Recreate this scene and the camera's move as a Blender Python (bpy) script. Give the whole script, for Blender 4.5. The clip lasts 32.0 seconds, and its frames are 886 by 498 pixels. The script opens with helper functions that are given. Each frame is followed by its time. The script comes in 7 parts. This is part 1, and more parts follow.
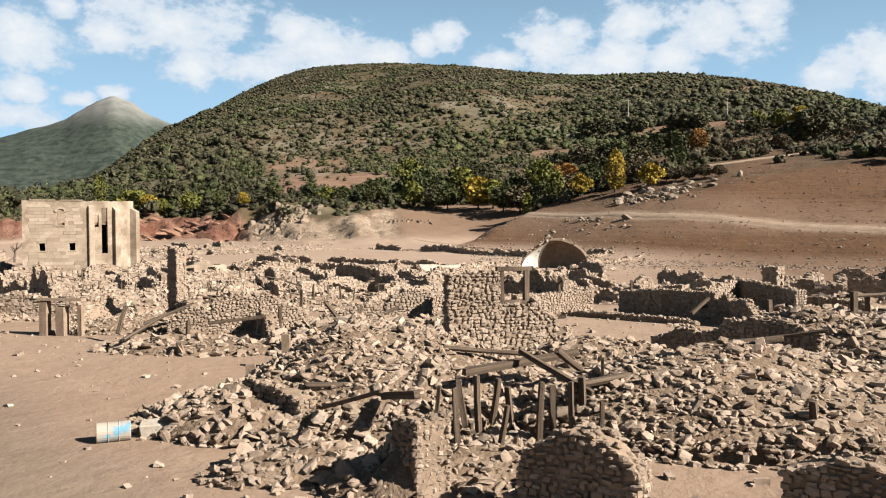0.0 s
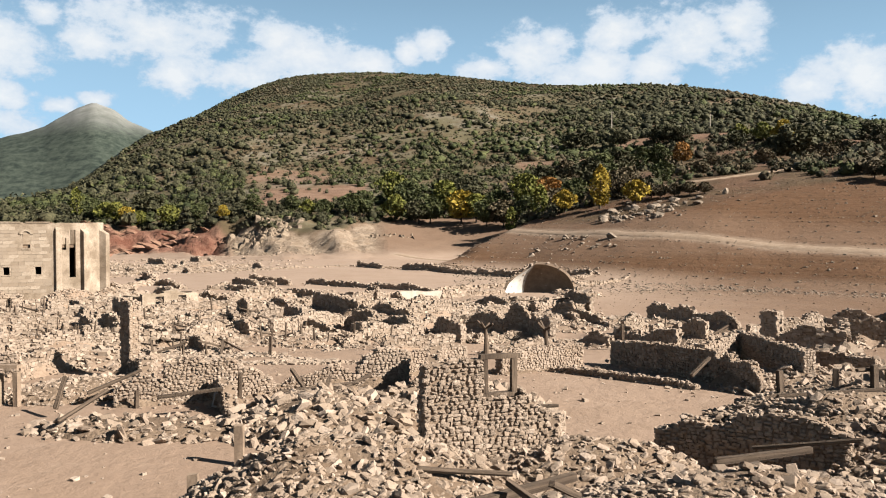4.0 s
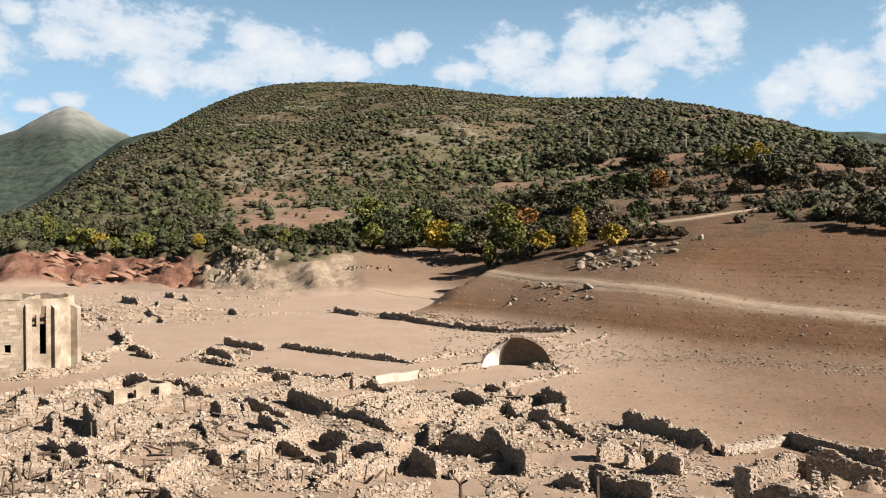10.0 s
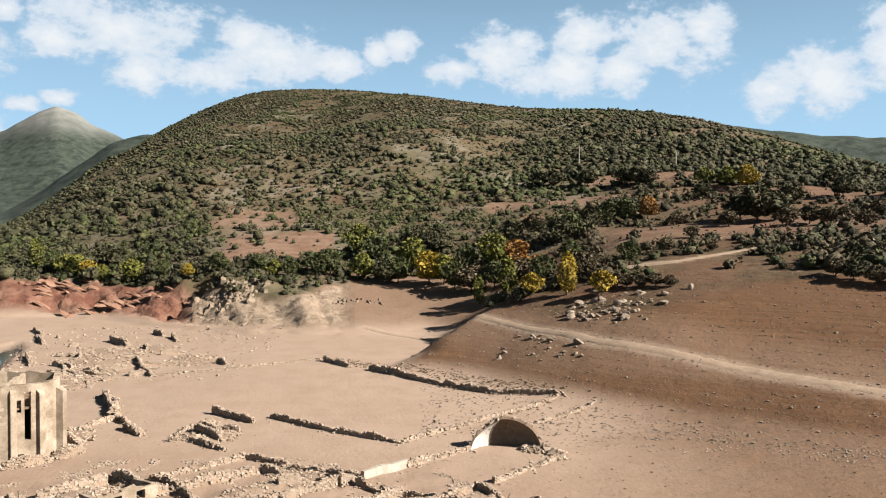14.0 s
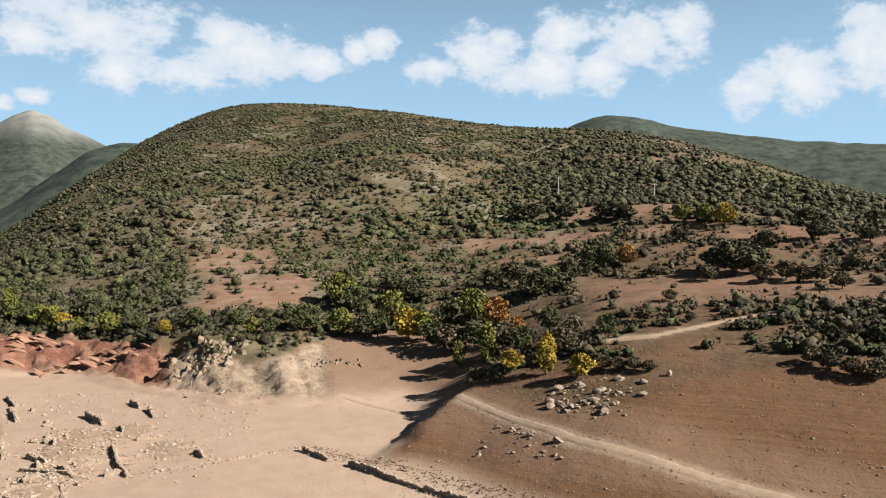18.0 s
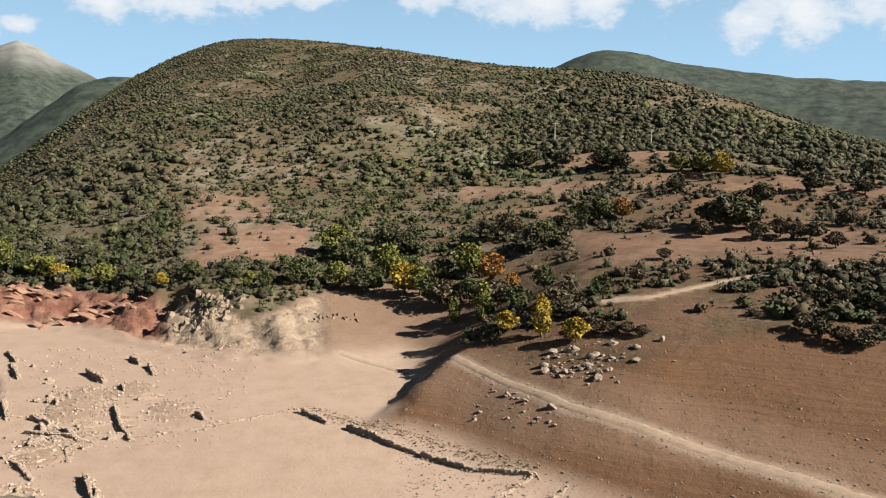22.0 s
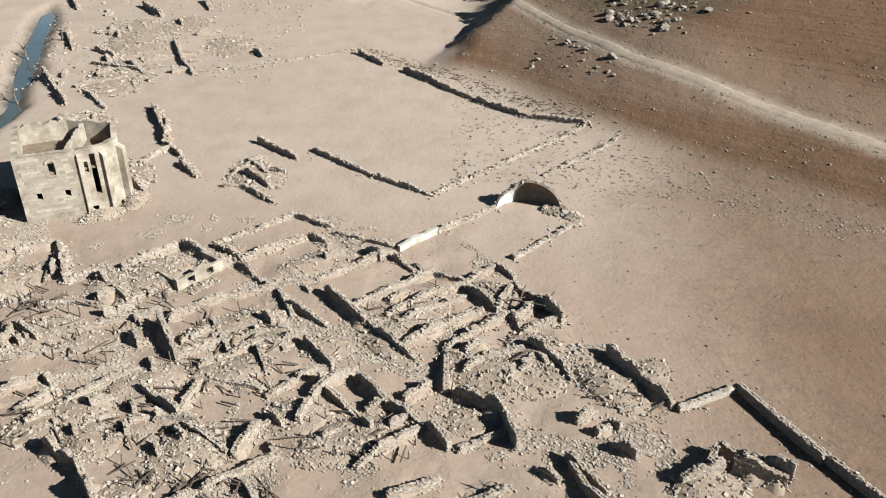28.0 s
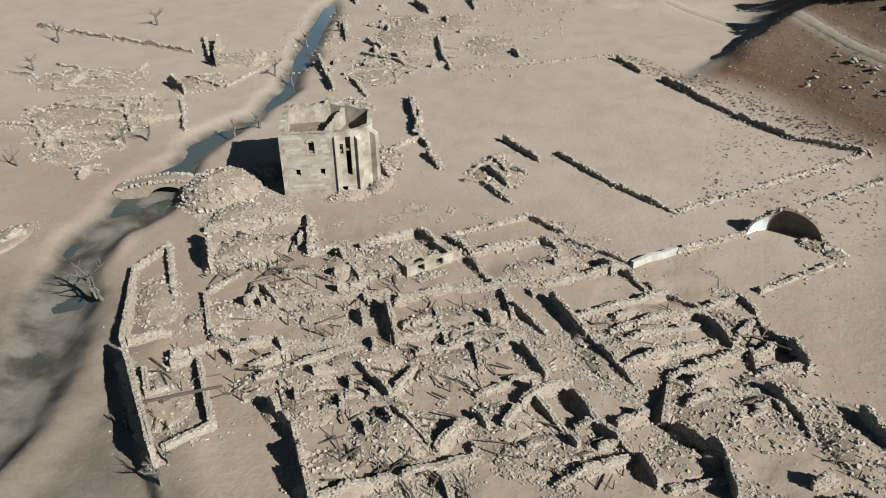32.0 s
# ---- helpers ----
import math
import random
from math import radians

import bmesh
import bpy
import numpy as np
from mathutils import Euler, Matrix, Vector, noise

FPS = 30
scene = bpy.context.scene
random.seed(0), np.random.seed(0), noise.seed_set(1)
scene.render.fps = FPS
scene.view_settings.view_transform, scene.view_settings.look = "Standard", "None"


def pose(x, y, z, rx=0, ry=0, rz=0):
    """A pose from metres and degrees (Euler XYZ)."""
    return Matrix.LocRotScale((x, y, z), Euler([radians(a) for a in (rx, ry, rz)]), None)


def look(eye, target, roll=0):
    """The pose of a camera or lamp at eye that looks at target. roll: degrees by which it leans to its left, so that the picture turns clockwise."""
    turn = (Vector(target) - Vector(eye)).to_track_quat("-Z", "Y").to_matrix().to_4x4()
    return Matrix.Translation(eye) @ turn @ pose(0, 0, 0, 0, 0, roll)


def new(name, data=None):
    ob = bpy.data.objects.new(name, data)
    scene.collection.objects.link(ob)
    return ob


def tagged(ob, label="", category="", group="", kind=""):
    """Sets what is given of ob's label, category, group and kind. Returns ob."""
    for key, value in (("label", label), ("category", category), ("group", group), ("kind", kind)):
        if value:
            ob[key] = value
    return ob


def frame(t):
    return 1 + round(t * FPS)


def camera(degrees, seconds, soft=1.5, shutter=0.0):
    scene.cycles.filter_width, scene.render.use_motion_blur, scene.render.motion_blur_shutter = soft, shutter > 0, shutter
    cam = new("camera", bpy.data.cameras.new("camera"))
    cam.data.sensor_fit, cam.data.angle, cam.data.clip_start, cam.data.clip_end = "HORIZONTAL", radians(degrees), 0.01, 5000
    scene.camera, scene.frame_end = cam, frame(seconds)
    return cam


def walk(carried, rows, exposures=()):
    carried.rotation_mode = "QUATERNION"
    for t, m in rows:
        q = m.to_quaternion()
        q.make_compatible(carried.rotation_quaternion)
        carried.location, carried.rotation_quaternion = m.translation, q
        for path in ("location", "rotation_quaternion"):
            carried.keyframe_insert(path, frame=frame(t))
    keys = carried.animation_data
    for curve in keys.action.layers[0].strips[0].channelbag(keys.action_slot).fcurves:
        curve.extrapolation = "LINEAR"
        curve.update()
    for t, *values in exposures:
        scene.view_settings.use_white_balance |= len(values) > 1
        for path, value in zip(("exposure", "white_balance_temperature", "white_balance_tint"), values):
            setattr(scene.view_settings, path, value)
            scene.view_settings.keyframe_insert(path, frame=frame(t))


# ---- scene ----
cam = camera(57.54, 32.0, 1.1)
PATH = [
    (0.0, -0.000, 0.000, 6.595, -1.989, 0.143, 0.000),
    (0.5, 0.011, -0.063, 6.746, -1.870, 0.131, -0.124),
    (1.0, 0.003, -0.075, 6.917, -1.820, 0.042, -0.288),
    (1.5, 0.004, 0.029, 7.079, -1.750, 0.033, -0.448),
    (2.0, -0.006, 0.406, 7.198, -1.596, -0.035, -0.603),
    (2.5, 0.039, 1.083, 7.377, -1.505, -0.022, -0.745),
    (3.0, 0.108, 1.945, 7.620, -1.421, -0.054, -0.903),
    (3.5, 0.166, 2.806, 8.059, -1.419, -0.004, -1.047),
    (5.5, 0.336, 3.813, 10.835, -1.437, -0.037, -1.595),
    (6.0, 0.270, 3.843, 11.688, -1.463, 0.025, -1.749),
    (6.5, 0.247, 3.803, 12.456, -1.407, -0.003, -1.895),
    (7.0, 0.311, 3.775, 13.291, -1.380, 0.022, -2.018),
    (7.5, 0.389, 3.783, 14.081, -1.363, 0.078, -2.129),
    (8.0, 0.420, 3.840, 15.005, -1.349, 0.042, -2.241),
    (8.5, 0.419, 3.904, 15.836, -1.330, -0.000, -2.364),
    (9.0, 0.409, 3.923, 16.542, -1.308, -0.070, -2.497),
    (9.5, 0.427, 3.942, 17.357, -1.292, 0.004, -2.613),
    (10.0, 0.473, 3.936, 18.168, -1.261, 0.008, -2.718),
    (10.5, 0.529, 3.989, 19.161, -1.222, -0.051, -2.783),
    (11.0, 0.531, 4.054, 20.329, -1.207, -0.057, -2.905),
    (11.5, 0.524, 4.135, 21.652, -1.228, -0.032, -3.018),
    (12.0, 0.545, 4.253, 23.123, -1.238, -0.048, -3.095),
    (12.5, 0.590, 4.383, 24.656, -1.278, -0.011, -3.175),
    (13.0, 0.612, 4.493, 26.163, -1.281, -0.004, -3.229),
    (13.5, 0.642, 4.596, 27.647, -1.308, -0.012, -3.293),
    (14.0, 0.674, 4.696, 29.193, -1.339, -0.095, -3.376),
    (14.5, 0.675, 4.836, 30.911, -1.318, -0.073, -3.461),
    (16.5, 1.315, 5.238, 39.994, -1.557, 0.200, -4.271),
    (17.0, 1.230, 5.446, 42.967, -1.569, 0.230, -4.556),
    (17.5, 1.131, 5.657, 45.988, -1.528, 0.199, -4.730),
    (18.0, 1.006, 5.858, 48.974, -1.445, 0.111, -4.790),
    (18.5, 0.838, 6.026, 51.758, -1.310, 0.045, -4.865),
    (19.0, 0.703, 6.118, 54.075, -1.138, 0.007, -4.954),
    (19.5, 0.631, 6.090, 55.616, -1.061, -0.016, -4.997),
    (20.0, 0.596, 5.952, 56.334, -1.314, -0.037, -5.036),
    (20.5, 0.548, 5.800, 56.500, -1.954, -0.090, -5.076),
    (21.0, 0.498, 5.715, 56.387, -3.148, -0.124, -5.102),
    (21.5, 0.448, 5.746, 56.220, -4.985, -0.129, -5.123),
    (22.0, 0.415, 5.851, 56.107, -6.127, -0.180, -5.172),
    (22.5, 0.442, 5.968, 55.997, -6.163, -0.169, -5.184),
    (23.0, 0.521, 6.057, 55.855, -6.074, -0.186, -5.205),
    (23.5, 0.635, 6.078, 55.696, -7.461, -0.213, -5.224),
    (24.0, 0.756, 6.021, 55.594, -10.910, -0.194, -5.211),
    (24.5, 0.866, 5.962, 55.545, -14.961, -0.232, -5.177),
    (25.0, 0.866, 5.940, 55.583, -18.841, -0.336, -5.150),
    (25.5, 0.882, 5.876, 55.602, -22.426, -0.330, -5.162),
    (26.0, 0.891, 5.787, 55.648, -25.975, -0.442, -5.167),
    (26.5, 0.948, 5.751, 55.744, -29.292, -0.665, -5.124),
    (28.5, 0.852, 6.818, 55.036, -30.830, -0.379, 3.246),
    (29.0, 0.844, 7.293, 54.763, -30.687, 0.671, 8.495),
    (29.5, 0.801, 7.682, 54.479, -30.509, 1.833, 13.697),
    (30.0, 0.909, 7.763, 54.327, -30.418, 1.936, 15.901),
    (30.5, 1.056, 7.704, 54.285, -30.411, 0.416, 13.890),
    (31.0, 1.015, 7.955, 54.213, -30.458, -0.485, 12.388),
    (31.5, 0.812, 8.548, 54.025, -30.454, 0.311, 14.663),
    (32.0, 0.748, 8.996, 53.759, -30.314, 1.068, 17.216),
]
walk(cam, [(t, pose(x, y, z, 90 + p, r, w)) for t, x, y, z, p, r, w in PATH],
     ((0.0, 1.93, 6300, 10), (23.0, 1.93, 6300, 10), (24.5, 1.97, 6200, 10), (26.0, 2.05, 5650, 6), (28.5, 1.89, 5260, -1), (30.5, 1.61, 5200, -2), (32.0, 1.57, 5170, -3)))

# ---- sky, sun ----
SUN_AZ, SUN_EL = 114.0, 33.0          # degrees from +y towards +x, and above the horizon


def build_world():
    w = bpy.data.worlds.new("sky")
    scene.world = w
    w.use_nodes = True
    nt = w.node_tree
    nt.nodes.clear()
    N = nt.nodes.new
    L = nt.links.new
    out, bg = N("ShaderNodeOutputWorld"), N("ShaderNodeBackground")
    sky = N("ShaderNodeTexSky")
    sky.sky_type, sky.sun_disc = "NISHITA", False
    sky.sun_elevation, sky.sun_rotation = radians(SUN_EL), radians(SUN_AZ)
    sky.altitude, sky.air_density, sky.dust_density, sky.ozone_density = 900, 1.0, 1.6, 1.2
    co = N("ShaderNodeTexCoord")
    # banks of cumulus: soft bodies in the sky, their edges torn by noise
    sep = N("ShaderNodeSeparateXYZ")
    L(co.outputs["Generated"], sep.inputs[0])

    def m(op, a, b=None, clamp=False):
        n = N("ShaderNodeMath")
        n.operation, n.use_clamp = op, clamp
        for k, v in enumerate((a, b)):
            if v is None:
                continue
            if isinstance(v, (int, float)):
                n.inputs[k].default_value = v
            else:
                L(v, n.inputs[k])
        return n.outputs[0]

    az = m("ARCTAN2", sep.outputs[0], sep.outputs[1])
    el = m("ARCSINE", sep.outputs[2])
    body = None
    for a, e, ra, re in CLOUDS:
        da, de = m("DIVIDE", m("SUBTRACT", az, radians(a)), radians(ra)), m("DIVIDE", m("SUBTRACT", el, radians(e)), radians(re))
        d = m("SUBTRACT", 1.0, m("SQRT", m("ADD", m("MULTIPLY", da, da), m("MULTIPLY", de, de))))
        body = d if body is None else m("MAXIMUM", body, d)
    mapn = N("ShaderNodeMapping")
    mapn.inputs["Scale"].default_value = (1, 1, 1.5)
    L(co.outputs["Generated"], mapn.inputs[0])
    n1, n2 = N("ShaderNodeTexNoise"), N("ShaderNodeTexNoise")
    for n, s, d, r in ((n1, 20.0, 8, 0.6), (n2, 62.0, 5, 0.62)):
        n.inputs["Scale"].default_value, n.inputs["Detail"].default_value, n.inputs["Roughness"].default_value = s, d, r
        L(mapn.outputs[0], n.inputs["Vector"])
    torn = m("ADD", body, m("MULTIPLY", m("SUBTRACT", n1.outputs["Fac"], 0.5), 1.9))
    torn = m("ADD", torn, m("MULTIPLY", m("SUBTRACT", n2.outputs["Fac"], 0.5), 0.85))
    cover = N("ShaderNodeMapRange")
    cover.interpolation_type = "SMOOTHSTEP"
    cover.inputs["From Min"].default_value, cover.inputs["From Max"].default_value = 0.04, 0.52
    L(torn, cover.inputs["Value"])
    shade = N("ShaderNodeMixRGB")
    shade.inputs[1].default_value, shade.inputs[2].default_value = (12.3, 14.2, 16.2, 1), (17.8, 17.9, 17.7, 1)
    dens = N("ShaderNodeMapRange")
    dens.inputs["From Min"].default_value, dens.inputs["From Max"].default_value = 0.2, 1.0
    L(torn, dens.inputs["Value"])
    L(dens.outputs[0], shade.inputs[0])
    tint = N("ShaderNodeMixRGB")
    tint.blend_type = "MULTIPLY"
    tint.inputs[0].default_value, tint.inputs[2].default_value = 1.0, SKY_TINT
    L(sky.outputs[0], tint.inputs[1])
    mix = N("ShaderNodeMixRGB")
    L(m("MULTIPLY", cover.outputs[0], 0.9), mix.inputs[0])
    # pale haze that thickens evenly towards the horizon
    haze, low = N("ShaderNodeMixRGB"), N("ShaderNodeMapRange")
    low.interpolation_type = "SMOOTHSTEP"
    for k, x in zip(("From Min", "From Max", "To Min", "To Max"), (0.0, radians(32), 0.85, 0.0)):
        low.inputs[k].default_value = x
    L(el, low.inputs["Value"])
    L(low.outputs[0], haze.inputs[0])
    L(tint.outputs[0], haze.inputs[1])
    haze.inputs[2].default_value = (9.9, 15.5, 20.4, 1)
    L(haze.outputs[0], mix.inputs[1])
    L(shade.outputs[0], mix.inputs[2])
    bg.inputs["Strength"].default_value = 0.0136
    L(mix.outputs[0], bg.inputs["Color"])
    L(bg.outputs[0], out.inputs[0])
    sun = bpy.data.lights.new("sun", "SUN")
    sun.energy, sun.angle, sun.color = 5.0, radians(0.5), (1.0, 0.92, 0.815)
    ob = new("sun", sun)
    a, e = radians(SUN_AZ), radians(SUN_EL)
    ob.matrix_world = look((0, 0, 0), (-math.sin(a) * math.cos(e), -math.cos(a) * math.cos(e), -math.sin(e)))


SKY_TINT = (0.92, 1.04, 1.02, 1)
# azimuth, elevation, half width, half height in degrees
CLOUDS = (
    (-27.5, 11.4, 3.8, 2.4), (-18.5, 13.0, 7.5, 2.6), (-22.4, 12.1, 3.0, 1.4), (-8.8, 11.9, 5.8, 2.6), (-10.4, 12.8, 3.0, 1.6), (-17.0, 10.2, 2.3, 2.0), (-13.4, 10.4, 3.5, 1.6),
    (-3.7, 11.4, 3.0, 1.5), (0.4, 13.0, 1.7, 1.4), (-1.5, 12.3, 1.5, 1.3), (8.0, 11.9, 4.5, 2.4), (8.9, 13.1, 2.0, 1.4), (4.6, 11.2, 2.8, 1.2), (13.0, 13.1, 3.0, 2.3), (11.7, 11.0, 5.5, 2.0),
    (18.7, 12.4, 5.0, 3.1), (21.0, 13.2, 2.5, 2.4), (15.8, 10.8, 4.0, 1.8), (25.9, 9.2, 3.0, 2.2), (28.8, 9.6, 3.0, 3.0),
    (-27.4, 8.2, 2.3, 1.2), (-27.7, 6.6, 4.0, 1.2), (-24.1, 7.8, 1.5, 0.7), (-21.9, 8.3, 1.4, 0.7), (-25.0, 13.4, 1.5, 1.1), (33.5, 11.0, 4.0, 3.2),
    (45, 15, 7, 4), (-42, 13, 8, 4), (62, 20, 10, 6), (-72, 20, 12, 7))
build_world()


# ---- materials ----
ALBEDO_SCALE = 0.43            # all base colours are scaled down alike, to deepen shade against the sky


def mat(name):
    mt = bpy.data.materials.new(name)
    mt.use_nodes = True
    nt = mt.node_tree
    p = nt.nodes["Principled BSDF"]
    p.inputs["Specular IOR Level"].default_value = 0.12      # dust and dry leaves hardly shine
    return mt, nt, p


class G:
    """Short hand for a node tree."""

    def __init__(self, nt, p):
        self.nt, self.p = nt, p
        self.co = nt.nodes.new("ShaderNodeTexCoord").outputs["Object"]

    def link(self, a, b):
        self.nt.links.new(a, b)

    def noise(self, scale, detail=4, rough=0.55, stretch=None, vec=None):
        n = self.nt.nodes.new("ShaderNodeTexNoise")
        n.inputs["Scale"].default_value, n.inputs["Detail"].default_value, n.inputs["Roughness"].default_value = scale, detail, rough
        v = vec or self.co
        if stretch:
            mp = self.nt.nodes.new("ShaderNodeMapping")
            mp.inputs["Scale"].default_value = stretch
            self.link(v, mp.inputs[0])
            v = mp.outputs[0]
        self.link(v, n.inputs["Vector"])
        return n.outputs["Fac"]

    def voronoi(self, scale, feature="F1", stretch=None):
        n = self.nt.nodes.new("ShaderNodeTexVoronoi")
        n.feature = feature
        n.inputs["Scale"].default_value = scale
        v = self.co
        if stretch:
            mp = self.nt.nodes.new("ShaderNodeMapping")
            mp.inputs["Scale"].default_value = stretch
            self.link(v, mp.inputs[0])
            v = mp.outputs[0]
        self.link(v, n.inputs["Vector"])
        return n.outputs["Distance"]

    def ramp(self, fac, *stops):
        n = self.nt.nodes.new("ShaderNodeValToRGB")
        while len(n.color_ramp.elements) < len(stops):
            n.color_ramp.elements.new(0.5)
        for e, (pos, c) in zip(n.color_ramp.elements, stops):
            e.position, e.color = pos, (*(ALBEDO_SCALE * v for v in c), 1)
        self.link(fac, n.inputs[0])
        return n.outputs[0]

    def mix(self, fac, a, b, mode="MIX"):
        n = self.nt.nodes.new("ShaderNodeMixRGB")
        n.blend_type = mode
        for k, v in zip((0, 1, 2), (fac, a, b)):
            if isinstance(v, (int, float)):
                n.inputs[k].default_value = v
            elif isinstance(v, tuple):
                n.inputs[k].default_value = (*(ALBEDO_SCALE * q for q in v), 1)
            else:
                self.link(v, n.inputs[k])
        return n.outputs[0]

    def math(self, op, a, b=0.0, clamp=False):
        n = self.nt.nodes.new("ShaderNodeMath")
        n.operation, n.use_clamp = op, clamp
        for k, v in enumerate((a, b)):
            if isinstance(v, (int, float)):
                n.inputs[k].default_value = v
            else:
                self.link(v, n.inputs[k])
        return n.outputs[0]

    def rng(self, v, a, b, c=0.0, d=1.0):
        n = self.nt.nodes.new("ShaderNodeMapRange")
        n.interpolation_type = "SMOOTHSTEP"
        for k, x in zip(("From Min", "From Max", "To Min", "To Max"), (a, b, c, d)):
            n.inputs[k].default_value = x
        self.link(v, n.inputs["Value"])
        return n.outputs[0]

    def attr(self, name):
        n = self.nt.nodes.new("ShaderNodeAttribute")
        n.attribute_name = name
        return n.outputs["Fac"]

    def island(self):
        return self.nt.nodes.new("ShaderNodeNewGeometry").outputs["Random Per Island"]

    def objrand(self):
        return self.nt.nodes.new("ShaderNodeObjectInfo").outputs["Random"]

    def z(self):
        s = self.nt.nodes.new("ShaderNodeSeparateXYZ")
        self.link(self.nt.nodes.new("ShaderNodeNewGeometry").outputs["Position"], s.inputs[0])
        return s.outputs[2]

    def color(self, c):
        self.link(c, self.p.inputs["Base Color"])

    def bump(self, h, strength=0.4, dist=0.05):
        n = self.nt.nodes.new("ShaderNodeBump")
        n.inputs["Strength"].default_value, n.inputs["Distance"].default_value = strength, dist
        self.link(h, n.inputs["Height"])
        self.link(n.outputs[0], self.p.inputs["Normal"])


def stone_material(name, dark, mid, light, per_object):
    mt, nt, p = mat(name)
    g = G(nt, p)
    p.inputs["Roughness"].default_value = 0.92
    r = g.objrand() if per_object else g.island()
    base = g.ramp(r, (0.0, dark), (0.3, mid), (0.6, tuple(0.8 * v for v in mid)), (0.85, light), (1.0, dark))
    n = g.noise(3.2, 6, 0.65)
    c = g.mix(g.rng(n, 0.35, 0.75), base, tuple(0.72 * v for v in mid))
    big = g.noise(0.25, 3)
    c = g.mix(g.rng(big, 0.35, 0.7, 0.0, 0.55), c, (0.55, 0.43, 0.33))       # dried silt left on the stones
    g.color(c)
    g.bump(g.noise(11.0, 6, 0.7), 0.6, 0.05)
    return mt


def plain_rough(name, dark, light, scale=2.0, rough=0.9, stretch=None, bump=0.5, dist=0.03, fine=9.0):
    mt, nt, p = mat(name)
    g = G(nt, p)
    p.inputs["Roughness"].default_value = rough
    a = g.noise(scale, 6, 0.6, stretch)
    b = g.noise(scale * fine, 4, 0.6, stretch)
    c = g.mix(g.rng(a, 0.3, 0.7), dark, light)
    c = g.mix(g.rng(b, 0.35, 0.75, 0.0, 0.5), c, tuple(0.6 * v for v in dark))
    g.color(c)
    g.bump(b, bump, dist)
    return mt


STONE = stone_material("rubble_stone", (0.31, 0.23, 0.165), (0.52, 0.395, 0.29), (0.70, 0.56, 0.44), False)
# darker copy of the rubble stone for near work, brightness put into its colour
STONE_NEAR = stone_material("near_rubble_stone", (0.26, 0.19, 0.135), (0.49, 0.365, 0.265), (0.70, 0.55, 0.43), False)
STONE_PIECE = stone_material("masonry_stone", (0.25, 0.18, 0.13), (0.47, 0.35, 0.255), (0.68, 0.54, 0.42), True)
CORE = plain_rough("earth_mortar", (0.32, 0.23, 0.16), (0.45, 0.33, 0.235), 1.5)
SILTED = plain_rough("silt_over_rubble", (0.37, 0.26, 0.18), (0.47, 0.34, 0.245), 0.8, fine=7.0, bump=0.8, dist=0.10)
# coloured dark so that gaps between heaped stones look shaded
MOUND = plain_rough("gap_dark_rubble", (0.24, 0.165, 0.11), (0.38, 0.275, 0.19), 0.8, fine=7.0, bump=0.8, dist=0.12)
TIMBER = plain_rough("weathered_timber", (0.085, 0.06, 0.042), (0.26, 0.19, 0.135), 3.0, stretch=(1, 1, 0.12), bump=0.6)
PLASTER = plain_rough("pale_lime_render", (0.50, 0.42, 0.33), (0.68, 0.60, 0.50), 1.2, bump=0.3)
ASHLAR = plain_rough("tower_ashlar", (0.30, 0.225, 0.155), (0.66, 0.53, 0.40), 0.45, bump=0.6, fine=14.0)


